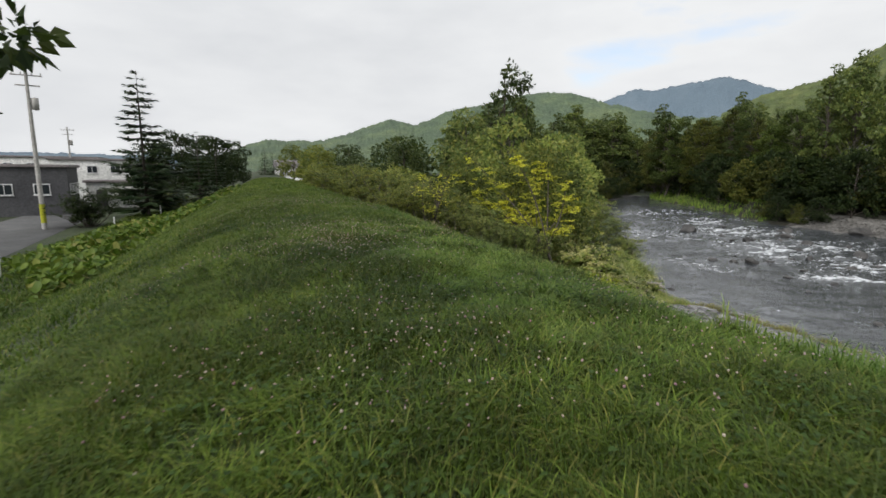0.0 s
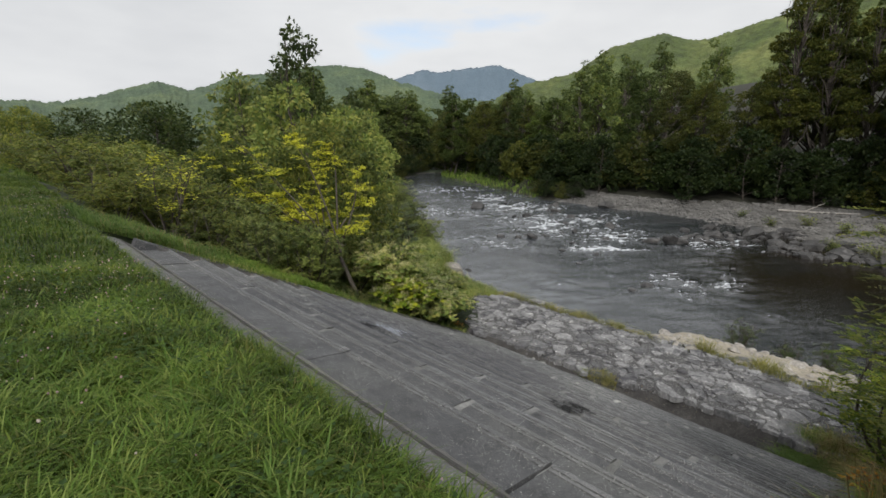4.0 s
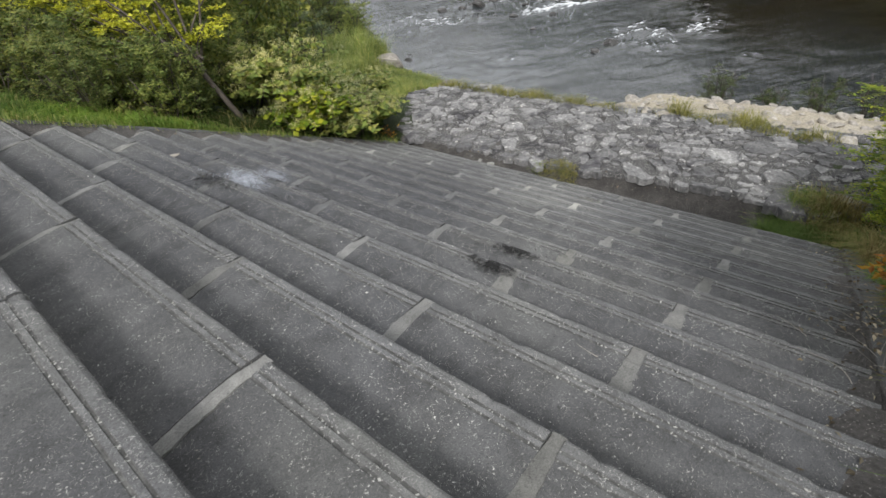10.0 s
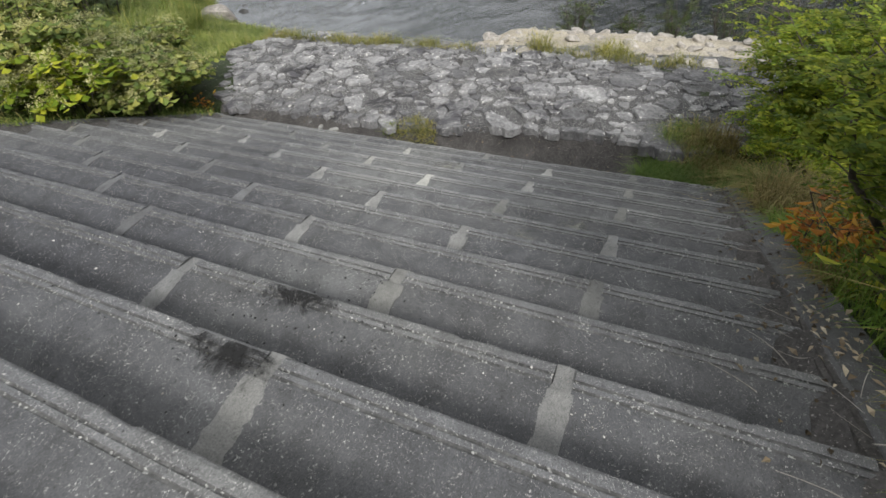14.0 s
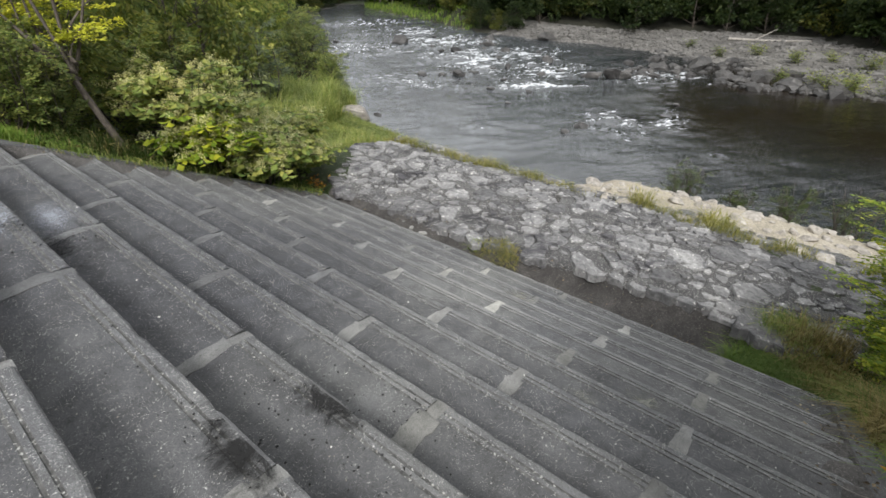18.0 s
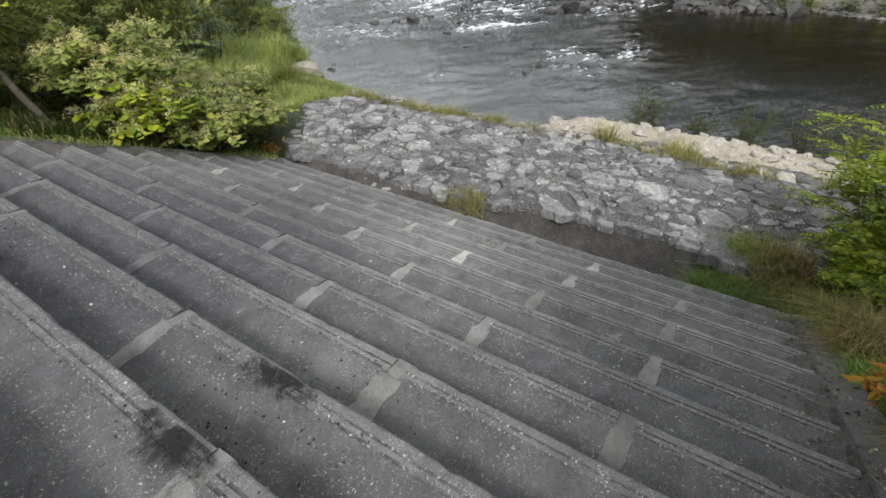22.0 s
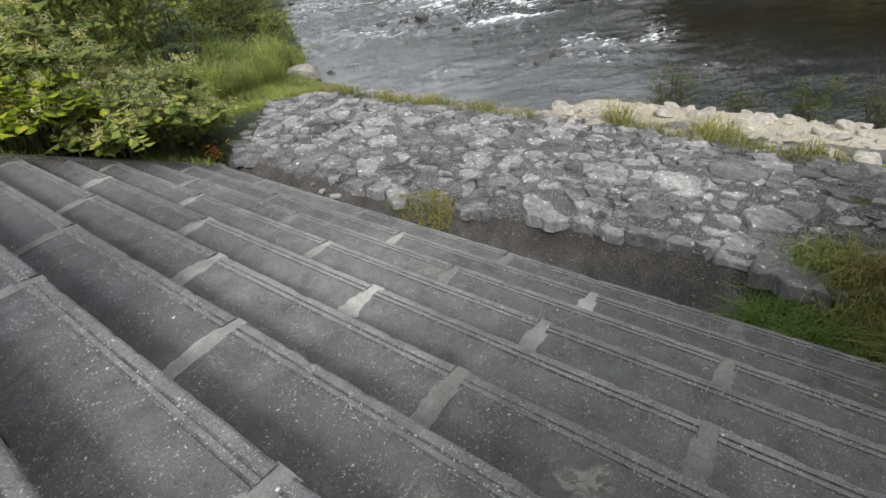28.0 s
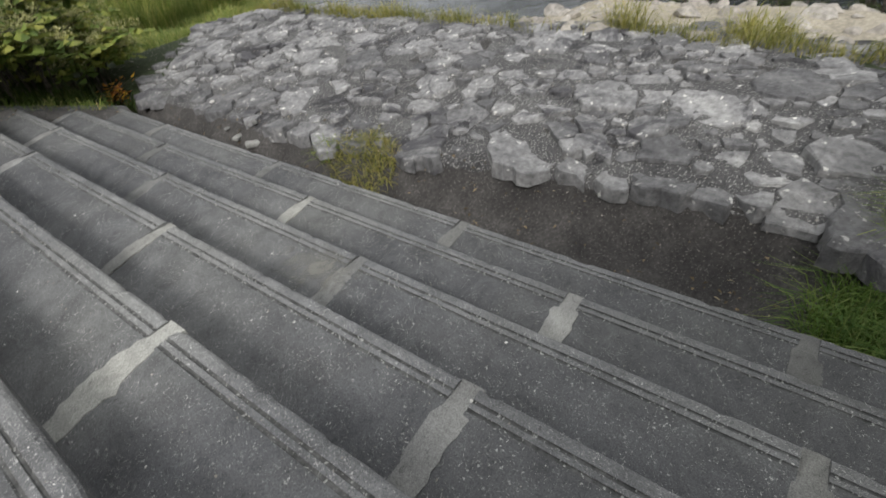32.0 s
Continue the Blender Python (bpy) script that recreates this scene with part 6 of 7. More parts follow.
knotweed("knotweed", 127, 1.2, 0.8, 26, 4.4, 6.95)
put("rust_leaved_shrub", shrub_meshes(125, 0.5, 0.5, 6, 160, 0.10, LEAF_RUST, None, 0.5), "few orange leaves low at the foot of the knotweed", "bush", 5.9, 7.4)

# ---- weeds and flowers of the levee ----
g = np.random.default_rng(131)
n = 16000
x, y = g.uniform(-10, -4.7, n), g.uniform(-7.5, 14, n)
k = g.uniform(size=n) < np.clip(0.05 + fbm(x * 0.5, y * 0.5, 3, 9) * 1.6 + 0.7 * np.exp(-((x + 7.3) / 0.9) ** 2 - ((y - 0.2) / 3.2) ** 2) + 0.5 * np.exp(-((x + 5.4) / 0.5) ** 2 - ((y + 3.6) / 1.2) ** 2), 0.02, 1)
x, y = x[k], y[k]
m = len(x)
hh = g.uniform(0.13, 0.26, m)
V = base_v[None] * g.uniform(0.8, 1.2, (m, len(base_v), 1)) * g.uniform(0.008, 0.017, m)[:, None, None] + np.stack([x, y, ground_at(x, y) + hh], 1)[:, None]
F = base_f[None] + (np.arange(m) * len(base_v))[:, None, None]
tagged(new("clover_blossoms", np_mesh("clover_blossoms", V.reshape(-1, 3), F.reshape(-1, 3), (PETAL,))), "pale pink clover blossoms scattered in the grass", "flowers", "", "stuff")
n = 60000
x, y = g.uniform(-10.3, -4.6, n), g.uniform(-8.5, 6, n)
k = g.uniform(size=n) < np.clip(0.08 + fbm(x * 0.7, y * 0.7, 3, 9) * 1.4 + 0.55 * np.exp(-((x + 7.5) / 0.9) ** 2 - ((y + 1.6) / 2.4) ** 2) + 0.25 * np.exp(-((x + 5.3) / 0.5) ** 2 - ((y + 1.2) / 1.5) ** 2), 0.03, 1)
x, y = x[k], y[k]
m = len(x)
a = g.uniform(0, 6.28, m)
d = np.stack([np.cos(a), np.sin(a), g.uniform(-0.1, 0.35, m)], 1)
V, F = leaf_quads(np.stack([x, y, ground_at(x, y) + g.uniform(0.05, 0.17, m)], 1), d, np.stack([-np.sin(a), np.cos(a), 0 * a], 1), g.uniform(0.025, 0.05, m), g.uniform(0.025, 0.045, m))
tagged(new("clover_leaves", np_mesh("clover_leaves", V, F, (CLOVER,))), "dark green clover leaves among the grass", "weeds", "", "stuff")
# butterbur on the landward slope: round dished leaves on stalks
n = 15000
x, y = g.uniform(-19.6, -10.4, n), g.uniform(11, 50, n)
edge = lambda x, y: np.clip(1.25 - np.abs(x - np.interp(y, [4, 10, 20, 32, 50], [-13.2, -13.8, -16.8, -16.2, -12.4])) / np.interp(y, [4, 14, 20, 50], [0.8, 1.2, 2.6, 2.2]), 0, 1)
k = g.uniform(size=n) < np.clip(0.75 + fbm(x * 0.45, y * 0.3, 3, 15) * 3.0, 0.0, 1) * edge(x, y)
x, y = x[k], y[k]
m = len(x)
rad = g.uniform(0.07, 0.16, m)
cz = ground_at(x, y) + g.uniform(0.10, 0.75, m) * (0.35 + 0.65 * edge(x, y))
ang = np.linspace(0, 2 * np.pi, 9)[:-1]
tx, ty = g.normal(size=(2, m)) * 0.6
ring = np.stack([x[:, None] + np.cos(ang) * rad[:, None], y[:, None] + np.sin(ang) * rad[:, None], cz[:, None] + 0.06 + np.cos(ang) * rad[:, None] * tx[:, None] + np.sin(ang) * rad[:, None] * ty[:, None]], -1)
V = np.concatenate([np.stack([x, y, cz], 1)[:, None], ring], 1)
o = np.arange(m)[:, None] * 9
F = np.concatenate([o + np.array([[0, i + 1, (i + 1) % 8 + 1]]) for i in range(8)])
tagged(new("butterbur", np_mesh("butterbur", V.reshape(-1, 3), F, (BRIGHT_GRASS,))), "large round butterbur leaves on the landward slope", "weeds", "", "stuff")

# ---- litter, stains and small finds on the steps ----
def step_z(x):
    """Height of the steps' surface at x."""
    k = np.ceil(x / DX - 1e-6)
    back = k * DX - x
    return -k * DZ + np.interp(back, [0, 0.12, 0.24, 0.40, DX], [0, -0.002, -0.012, -0.031, RISE])


def stain(name, label, x, y, rx, ry, colour, strength, seed, lift=0.011, ragged=2.6):
    """A thin film on the steps with a ragged edge."""
    u = np.linspace(-1, 1, 41)
    back = np.array([0.002, 0.02, 0.05, 0.11, 0.17, 0.24, 0.32, 0.40, 0.48, DX - 0.004])
    k = np.arange(math.floor((x - rx) / DX), math.ceil((x + rx) / DX) + 1)
    xs = (k[:, None] * DX - back[::-1]).ravel()
    Xs, Ys = np.meshgrid(xs, y + u * ry, indexing="ij")
    Zs = step_z(Xs) + lift
    ix = np.arange(Xs.size).reshape(Xs.shape)
    q = np.stack([ix[:-1, :-1], ix[1:, :-1], ix[1:, 1:], ix[:-1, 1:]], -1).reshape(-1, 4)
    zq = Zs.ravel()[q]
    q = q[(zq.max(1) - zq.min(1)) < 0.06]
    fit = (np.abs(Xs.ravel()[q] - x).min(1) < rx) & (Ys.ravel()[q].max(1) < Y_LEFT) & (Ys.ravel()[q].min(1) > Y_RIGHT)
    q = q[fit]
    m, nt, n, l, b = shader(name)
    tc = n.new("ShaderNodeTexCoord")
    mp = n.new("ShaderNodeMapping")
    mp.inputs["Location"].default_value = (-x / rx, -y / ry, 0)
    mp.inputs["Scale"].default_value = (1 / rx, 1 / ry, 0)
    l.new(tc.outputs["Object"], mp.inputs["Vector"])
    ln = n.new("ShaderNodeVectorMath")
    ln.operation = "LENGTH"
    l.new(mp.outputs["Vector"], ln.inputs[0])
    ns = noise_node(nt, 5.0 + seed % 4, 7, 0.78, tc.outputs["Object"], 1.6)
    gain = n.new("ShaderNodeMath")
    gain.operation = "MULTIPLY_ADD"
    l.new(ns.outputs["Fac"], gain.inputs[0])
    gain.inputs[1].default_value, gain.inputs[2].default_value = ragged, 0.52 - 0.5 * ragged
    su = n.new("ShaderNodeMath")
    su.operation = "SUBTRACT"
    l.new(gain.outputs["Value"], su.inputs[0])
    l.new(ln.outputs["Value"], su.inputs[1])
    r = ramp_node(nt, su.outputs["Value"], [(0.0, (0, 0, 0)), (0.2, (strength * 0.35,) * 3), (0.5, (strength,) * 3)])
    b.inputs["Base Color"].default_value = (*colour, 1)
    b.inputs["Roughness"].default_value = 0.95
    tr = n.new("ShaderNodeBsdfTransparent")
    mx = n.new("ShaderNodeMixShader")
    l.new(r.outputs["Color"], mx.inputs["Fac"])
    l.new(tr.outputs["BSDF"], mx.inputs[1])
    l.new(b.outputs["BSDF"], mx.inputs[2])
    l.new(mx.outputs["Shader"], n["Material Output"].inputs["Surface"])
    return tagged(new(name, np_mesh(name, np.stack([Xs, Ys, Zs], -1).reshape(-1, 3), q, (m,), True)), label, "stain", "", "stuff")


stain("soot_stain", "black soot of an old fire on the concrete", -0.60, -1.04, 0.30, 0.60, (0.006, 0.006, 0.006), 1.0, 1, 0.012, 2.0)
stain("soot_stain", "black soot streak on the concrete nose", -0.03, -0.9, 0.25, 0.62, (0.008, 0.008, 0.008), 0.95, 2, 0.012, 2.0)
stain("ash_stain", "pale ash of a fire on the concrete", -0.85, 2.75, 0.75, 1.15, (0.42, 0.45, 0.51), 0.75, 3, 0.011, 1.6)
stain("ash_stain", "pale ash blown over the next step", -0.25, 3.0, 0.45, 1.0, (0.34, 0.36, 0.41), 0.5, 13, 0.010, 1.6)
stain("soot_stain", "charcoal smear beside the ash", -0.45, 2.35, 0.45, 0.6, (0.02, 0.02, 0.022), 0.9, 4)
stain("soot_stain", "charcoal smear under the ash", -1.2, 2.6, 0.35, 0.8, (0.02, 0.02, 0.022), 0.8, 6)
stain("lichen_patch", "pale round lichen patch on the concrete", 2.52, -2.08, 0.34, 0.34, (0.24, 0.24, 0.215), 0.7, 7)
stain("lichen_patch", "pale lichen patch on the concrete", 4.3, 0.22, 0.36, 0.6, (0.24, 0.235, 0.21), 0.6, 8)
stain("lichen_patch", "pale lichen patch on the concrete", 2.0, -1.7, 0.2, 0.3, (0.24, 0.24, 0.215), 0.6, 9)




def on_steps(n, box, g):
    x, y = g.uniform(box[0], box[1], n), g.uniform(box[2], box[3], n)
    return x, y, step_z(x)


g = np.random.default_rng(141)
x, y, z = on_steps(170, (-0.75, 0.5, -1.6, -0.4), g)
scatter_stones("charcoal_bits", "bits of charcoal strewn round the old fire", x, y, z + 0.004, g.uniform(0.004, 0.018, 170), SOOT, g)
x, y, z = on_steps(160, (-1.3, -0.1, 1.8, 3.3), g)
scatter_stones("charcoal_bits", "bits of charcoal round the ash", x, y, z + 0.004, g.uniform(0.005, 0.026, 160), SOOT, g)
x, y, z = on_steps(2600, (-3.9, 5.6, Y_RIGHT, Y_LEFT), g)
scatter_stones("step_grit", "pale grit scattered over the concrete steps", x, y, z + 0.002, g.uniform(0.003, 0.011, 2600), PALE_ROCK, g)
x, y, z = on_steps(150, (-1.6, 1.6, -1.8, 2.6), g)
scatter_stones("charcoal_bits", "dark crumbs blown over the steps", x, y, z + 0.003, g.uniform(0.004, 0.014, 150), SOOT, g)
x, y, z = on_steps(110, (-2.4, 5.6, Y_RIGHT, 5.5), g)
scatter_stones("step_grit", "white chips of stone lying on the steps", x, y, z + 0.003, g.uniform(0.008, 0.02, 110), WHITE_CHIP, g)
n = 340
x, y = g.uniform(5.72, 6.6, n), g.uniform(-3.3, 6.0, n)
a = g.uniform(0, 6.28, n)
trench_leaves = leaf_quads(np.stack([x, y, ground_at(x, y) + 0.012], 1), np.stack([np.cos(a), np.sin(a), g.uniform(-0.1, 0.4, n)], 1), np.stack([-np.sin(a), np.cos(a), g.normal(size=n) * 0.3], 1), g.uniform(0.02, 0.075, n), g.uniform(0.008, 0.03, n), 0.3)
# dead leaves along both ends
n = 620
x = g.uniform(-3.5, 5.7, n)
y = np.where(g.uniform(size=n) < 0.72, Y_RIGHT - 0.05 + g.normal(size=n) * 0.22, Y_LEFT - 0.02 - np.abs(g.normal(size=n)) * 0.16)
z = np.where((y < Y_RIGHT - 0.02) | (y > Y_LEFT), -SLOPE * x + 0.035, step_z(x) + 0.012)
a = g.uniform(0, 6.28, n)
d = np.stack([np.cos(a), np.sin(a), g.uniform(-0.15, 0.35, n)], 1)
V, F = leaf_quads(np.stack([x, y, z], 1), d, np.stack([-np.sin(a), np.cos(a), g.normal(size=n) * 0.3], 1), g.uniform(0.02, 0.065, n), g.uniform(0.012, 0.035, n), 0.3)
LITTER = leaf_stuff("dead_leaf", [(0.0, (0.04, 0.032, 0.025)), (0.5, (0.11, 0.085, 0.065)), (0.85, (0.24, 0.19, 0.15)), (1.0, (0.42, 0.37, 0.33))], 0.1, 0.8)
tagged(new("trench_litter", np_mesh("trench_litter", *trench_leaves, (LITTER,))), "brown dead leaves strewn over the trench soil", "leaf litter", "", "stuff")
tagged(new("leaf_litter", np_mesh("leaf_litter", V, F, (LITTER,))), "brown and pale dead leaves gathered along the edge beams", "leaf litter", "", "stuff")
for i, (x, y, ln, a) in enumerate([(0.6, -3.55, 0.9, 0.5), (-0.4, -3.6, 0.75, 0.9), (0.1, -3.75, 0.8, -0.5), (1.2, -3.7, 0.6, 1.3), (-1.3, -3.8, 0.7, 0.3), (2.6, -3.75, 0.7, 1.9), (-1.45, -2.35, 0.35, 2.5), (0.25, -3.35, 0.5, 1.0)]):
    ln, z = ln * 0.55, float(step_z(np.array(x)))
    pts, rad = limb(g, (0, 0, 0.02), (math.cos(a) * ln * 0.25, math.sin(a) * ln, 0.10), 0.0035, 0.0012, 7, 0.09)
    V, F = tubes([(pts, rad)], 5)
    ob = tagged(new("dry_stalk", np_mesh("dry_stalk", V, F, (PALE_BARK,), True)), "pale dry plant stalk lying on the concrete", "stalk", "dry stalks")
    ob.matrix_world = pose(x, y, max(z, -SLOPE * x - 0.0))
g = np.random.default_rng(151)
for i in range(9):
    x, y, ln, a = g.uniform(-1.2, 1.9), g.uniform(-3.9, -3.6), g.uniform(0.18, 0.4), g.uniform(-0.5, 1.3)
    pts, rad = limb(g, (0, 0, 0.015), (math.cos(a) * ln * 0.35, math.sin(a) * ln, g.uniform(0.03, 0.16)), 0.0026, 0.001, 7, 0.09)
    V, F = tubes([(pts, rad)], 4)
    ob = tagged(new("dry_stalk", np_mesh("dry_stalk", V, F, (PALE_BARK,), True)), "thin dry stalk fallen over the edge of the steps", "stalk", "dry stalks")
    ob.matrix_world = pose(x, y, max(float(step_z(np.array(x))), -SLOPE * x))
n = 90
x = np.concatenate([g.normal(1.0, 0.35, n // 3), g.normal(0.1, 0.5, n // 3), g.normal(1.6, 0.4, n // 3)])
y = -3.86 + g.normal(size=n) * 0.12
a = g.uniform(0, 6.28, n)
V, F = leaf_quads(np.stack([x, y, -SLOPE * x + g.uniform(0.02, 0.07, n)], 1), np.stack([np.cos(a), np.sin(a), g.uniform(-0.1, 0.6, n)], 1), np.stack([-np.sin(a), np.cos(a), g.normal(size=n) * 0.4], 1), g.uniform(0.03, 0.075, n), g.uniform(0.015, 0.035, n), 0.45)
PALE_LEAF = leaf_stuff("pale_dead_leaf", [(0.0, (0.12, 0.09, 0.07)), (0.4, (0.32, 0.26, 0.22)), (1.0, (0.56, 0.50, 0.46))], 0.1, 0.8)
tagged(new("curled_leaves", np_mesh("curled_leaves", V, F, (PALE_LEAF,))), "pale curled dead leaves heaped in the gutter", "leaf litter", "", "stuff")
V, F = tubes([limb(g, (2.25, -4.75, -0.75), (2.65, -4.1, 0.4), 0.022, 0.010, 9, 0.05), limb(g, (2.45, -4.4, -0.1), (2.2, -4.0, 0.35), 0.010, 0.004, 6, 0.06)], 6)
tagged(new("dead_branch", np_mesh("dead_branch", V, F, (PALE_BARK,), True)), "pale bare dead branch rising from the weeds", "branch")
for i, (x, y, s, t) in enumerate([(6.0, 3.95, 0.17, 20), (5.98, 3.6, 0.2, -35), (6.2, 3.75, 0.14, 60), (6.05, 4.25, 0.1, 5)]):
    ob = part("brick_fragment", box_bm(s, s * 0.5, s * 0.32, 0.012), MORTAR, None)
    tagged(ob, "broken pale brick lying in the trench", "brick", "broken bricks")
    ob.matrix_world = pose(x, y, float(ground_at(x, y)) + s * 0.15, 8, 5, t)
ob = new("flat_stone", rock_mesh(150, PALE_ROCK, 0.2))
ob.matrix_world = Matrix.Translation((-0.9, 4.6, float(step_z(np.array(-0.9))) + 0.02)) @ Matrix.Diagonal((0.28, 0.2, 0.25, 1))
tagged(ob, "flat pale stone lying on the steps", "stone")


def tuft(name, label, x, y, r, n, h, mat, seed, lean=(0.3, 1.2)):
    g = np.random.default_rng(seed)
    a, q = g.uniform(0, 6.28, n), r * np.sqrt(g.uniform(0, 1, n))
    px, py = x + np.cos(a) * q, y + np.sin(a) * q
    me = blades(name, px, py, ground_at(px, py) - 0.02, g.uniform(0.5, 1.0, n) * h, g.uniform(0.005, 0.011, n), g.uniform(*lean, n), mat, g)
    return tagged(new(name, me), label, "grass", "grass tufts")


tuft("grass_tuft", "yellow-green grass tuft growing in the trench", 6.12, 1.75, 0.42, 900, 0.2, YELLOW_GRASS, 161, (0.8, 1.9))
tuft("grass_tuft", "small grass tuft growing in the trench", 6.12, 2.3, 0.10, 130, 0.28, TALL_GRASS, 162)
tuft("grass_tuft", "green grass clump at the corner of the steps", 6.05, -2.95, 0.46, 1500, 0.5, LUSH, 163, (0.4, 1.5))
tuft("grass_tuft", "green grass clump over the end of the steps", 5.6, -4.0, 0.5, 1100, 0.75, TALL_GRASS, 164)
tuft("grass_tuft", "straw-coloured grass clump at the steps' edge", 4.6, -4.4, 0.5, 900, 0.9, DRY_GRASS, 165)
tuft("grass_tuft", "straw-coloured grass clump at the steps' edge", 6.6, -3.6, 0.45, 800, 0.7, DRY_GRASS, 166)
for i, (x, y, r, n, h, mat, lab) in enumerate([(6.35, -3.55, 0.40, 900, 0.45, LUSH, "green grass clump drooping over the steps' corner"), (5.9, -4.2, 0.40, 800, 0.62, DRY_GRASS, "straw-coloured grass clump drooping over the steps' corner"),
                                               (6.9, -3.2, 0.40, 800, 0.42, TALL_GRASS, "green grass clump at the apron's foot"), (5.2, -4.35, 0.40, 800, 0.55, TALL_GRASS, "green grass clump beside the edge beam"),
                                               (4.3, -4.35, 0.36, 700, 0.42, DRY_GRASS, "straw-coloured grass clump beside the edge beam"), (3.5, -4.35, 0.36, 700, 0.36, LUSH, "green grass clump beside the edge beam"),
                                               (2.2, -4.35, 0.34, 500, 0.34, DRY_GRASS, "straw-coloured grass clump beside the edge beam"), (0.2, -4.4, 0.40, 600, 0.40, TALL_GRASS, "green grass clump beside the edge beam"),
                                               (2.9, -4.55, 0.35, 90, 1.2, DRY_GRASS, "tall straw-coloured stalks beside the steps")]):
    tuft("grass_tuft", lab, x, y, r, n, h, mat, 210 + i, (0.5, 1.7) if h < 1 else (0.2, 0.8))
tuft("grass_tuft", "tall green grass beside the top of the steps", -1.6, -4.55, 0.6, 800, 0.6, LUSH, 167)
tuft("grass_tuft", "tall green grass beside the top of the steps", -2.9, -4.4, 0.6, 700, 0.4, LUSH, 173)
tuft("grass_tuft", "tall straw-coloured stalks leaning over the steps' edge", -0.7, -4.3, 0.28, 80, 1.25, DRY_GRASS, 174, (0.2, 0.7))
tuft("grass_tuft", "tall straw-coloured stalks leaning over the steps' edge", 0.6, -4.3, 0.28, 70, 1.2, DRY_GRASS, 175, (0.2, 0.7))
tuft("grass_tuft", "tall dry grass beside the steps", 0.6, -4.6, 0.4, 160, 1.1, DRY_GRASS, 168)
tuft("grass_tuft", "tall grass on the apron's crest", 10.6, 0.4, 0.3, 170, 0.75, YELLOW_GRASS, 169, (0.4, 1.5))
tuft("grass_tuft", "tall yellow-green grass on the apron's crest", 10.7, -1.3, 0.4, 230, 0.55, YELLOW_GRASS, 170, (0.5, 1.7))
tuft("grass_tuft", "tall grass on the apron's crest", 10.5, 3.4, 0.35, 200, 0.45, YELLOW_GRASS, 171, (0.5, 1.7))
tuft("grass_tuft", "grass tuft in the gutter of the steps", 1.1, -3.72, 0.12, 110, 0.2, TALL_GRASS, 172)
# driftwood on the far bar, bare pale tree upstream
V, F = tubes([limb(g, (0, 0, 0.2), (1.0, -7.5, 0.5), 0.16, 0.08, 8, 0.03), limb(g, (0.3, -2.5, 0.3), (1.2, -4.2, 1.4), 0.07, 0.03, 5, 0.05)], 7)
ob = tagged(new("driftwood_log", np_mesh("driftwood_log", V, F, (PALE_BARK,), True)), "bleached driftwood log on the gravel bar", "log")
ob.matrix_world = pose(63.5, 9.0, float(ground_at(63.5, 9.0)))
pa = [limb(g, (0, 0, -0.3), (0.4, 0.3, 13), 0.2, 0.06, 10, 0.02)]
for i in range(9):
    zz = 5 + i * 0.8
    a = i * 2.4
    pa.append(limb(g, (0.15, 0.1, zz), (math.cos(a) * 1.6, math.sin(a) * 1.6, zz + 2.0), 0.06, 0.015, 5, 0.05))
V, F = tubes(pa, 6)
e = thing("bare_tree", "bare pale birch trunk at the wood's edge", "tree", (78.5, 76.5, float(ground_at(78.5, 76.5))))
child("trunk", np_mesh("trunk", V, F, (PALE_BARK,), True), e)

# earth and litter banked against the edge beam
u = np.linspace(-3.6, 5.75, 320)
w = np.linspace(0, 1, 10)
U, Wd = np.meshgrid(u, w, indexing="ij")
reach = 0.16 + 0.42 * np.clip(value_noise(u * 0.9, u * 0 + 3.3, 5), 0, 1) * np.clip((u + 3.6) / 3, 0.2, 1) + 0.05 * fbm(u * 5, u * 0, 3, 9)
Yf = Y_RIGHT - 0.06 + Wd * reach[:, None]
low = step_z(U)
Zf = (-SLOPE * U - 0.012) * (1 - Wd) ** 1.2 + (low - 0.03) * (1 - (1 - Wd) ** 1.2) + fbm(U * 6, Yf * 6, 3, 8) * 0.03 + 0.012 * (1 - Wd)
ix = np.arange(U.size).reshape(U.shape)
q = np.stack([ix[:-1, :-1], ix[1:, :-1], ix[1:, 1:], ix[:-1, 1:]], -1).reshape(-1, 4)
tagged(new("earth_fill", np_mesh("earth_fill", np.stack([U, Yf, Zf], -1).reshape(-1, 3), q, (SILT,), True)), "dark earth washed up against the edge beam", "earth", "", "stuff")

reach = 0.10 + 0.30 * np.clip(value_noise(u * 1.2, u * 0 + 7.3, 5), 0, 1) + 0.06 * fbm(u * 5, u * 0, 3, 19)
Yf = Y_LEFT + 0.03 - Wd * reach[:, None]
Zf = (-SLOPE * U + 0.004) * (1 - Wd) ** 1.2 + (low - 0.03) * (1 - (1 - Wd) ** 1.2) + fbm(U * 6, Yf * 6, 3, 28) * 0.03
tagged(new("earth_fill", np_mesh("earth_fill", np.stack([U, Yf, Zf], -1).reshape(-1, 3), q[:, ::-1], (SILT,), True)), "dark earth and litter over the blocks' overgrown ends", "earth", "", "stuff")
g = np.random.default_rng(191)
n = 2600
px, py = g.uniform(-3.8, 5.6, n), Y_LEFT + g.uniform(-0.08, 0.34, n)
k = g.uniform(size=n) < np.clip(0.5 + fbm(px * 1.5, py, 3, 61) * 2.5, 0.1, 1)
px, py = px[k], py[k]
me = blades("weeds_over_edge", px, py, -SLOPE * px - 0.01, g.uniform(0.05, 0.22, len(px)), g.uniform(0.006, 0.012, len(px)), g.uniform(0.5, 1.5, len(px)), TALL_GRASS, g)
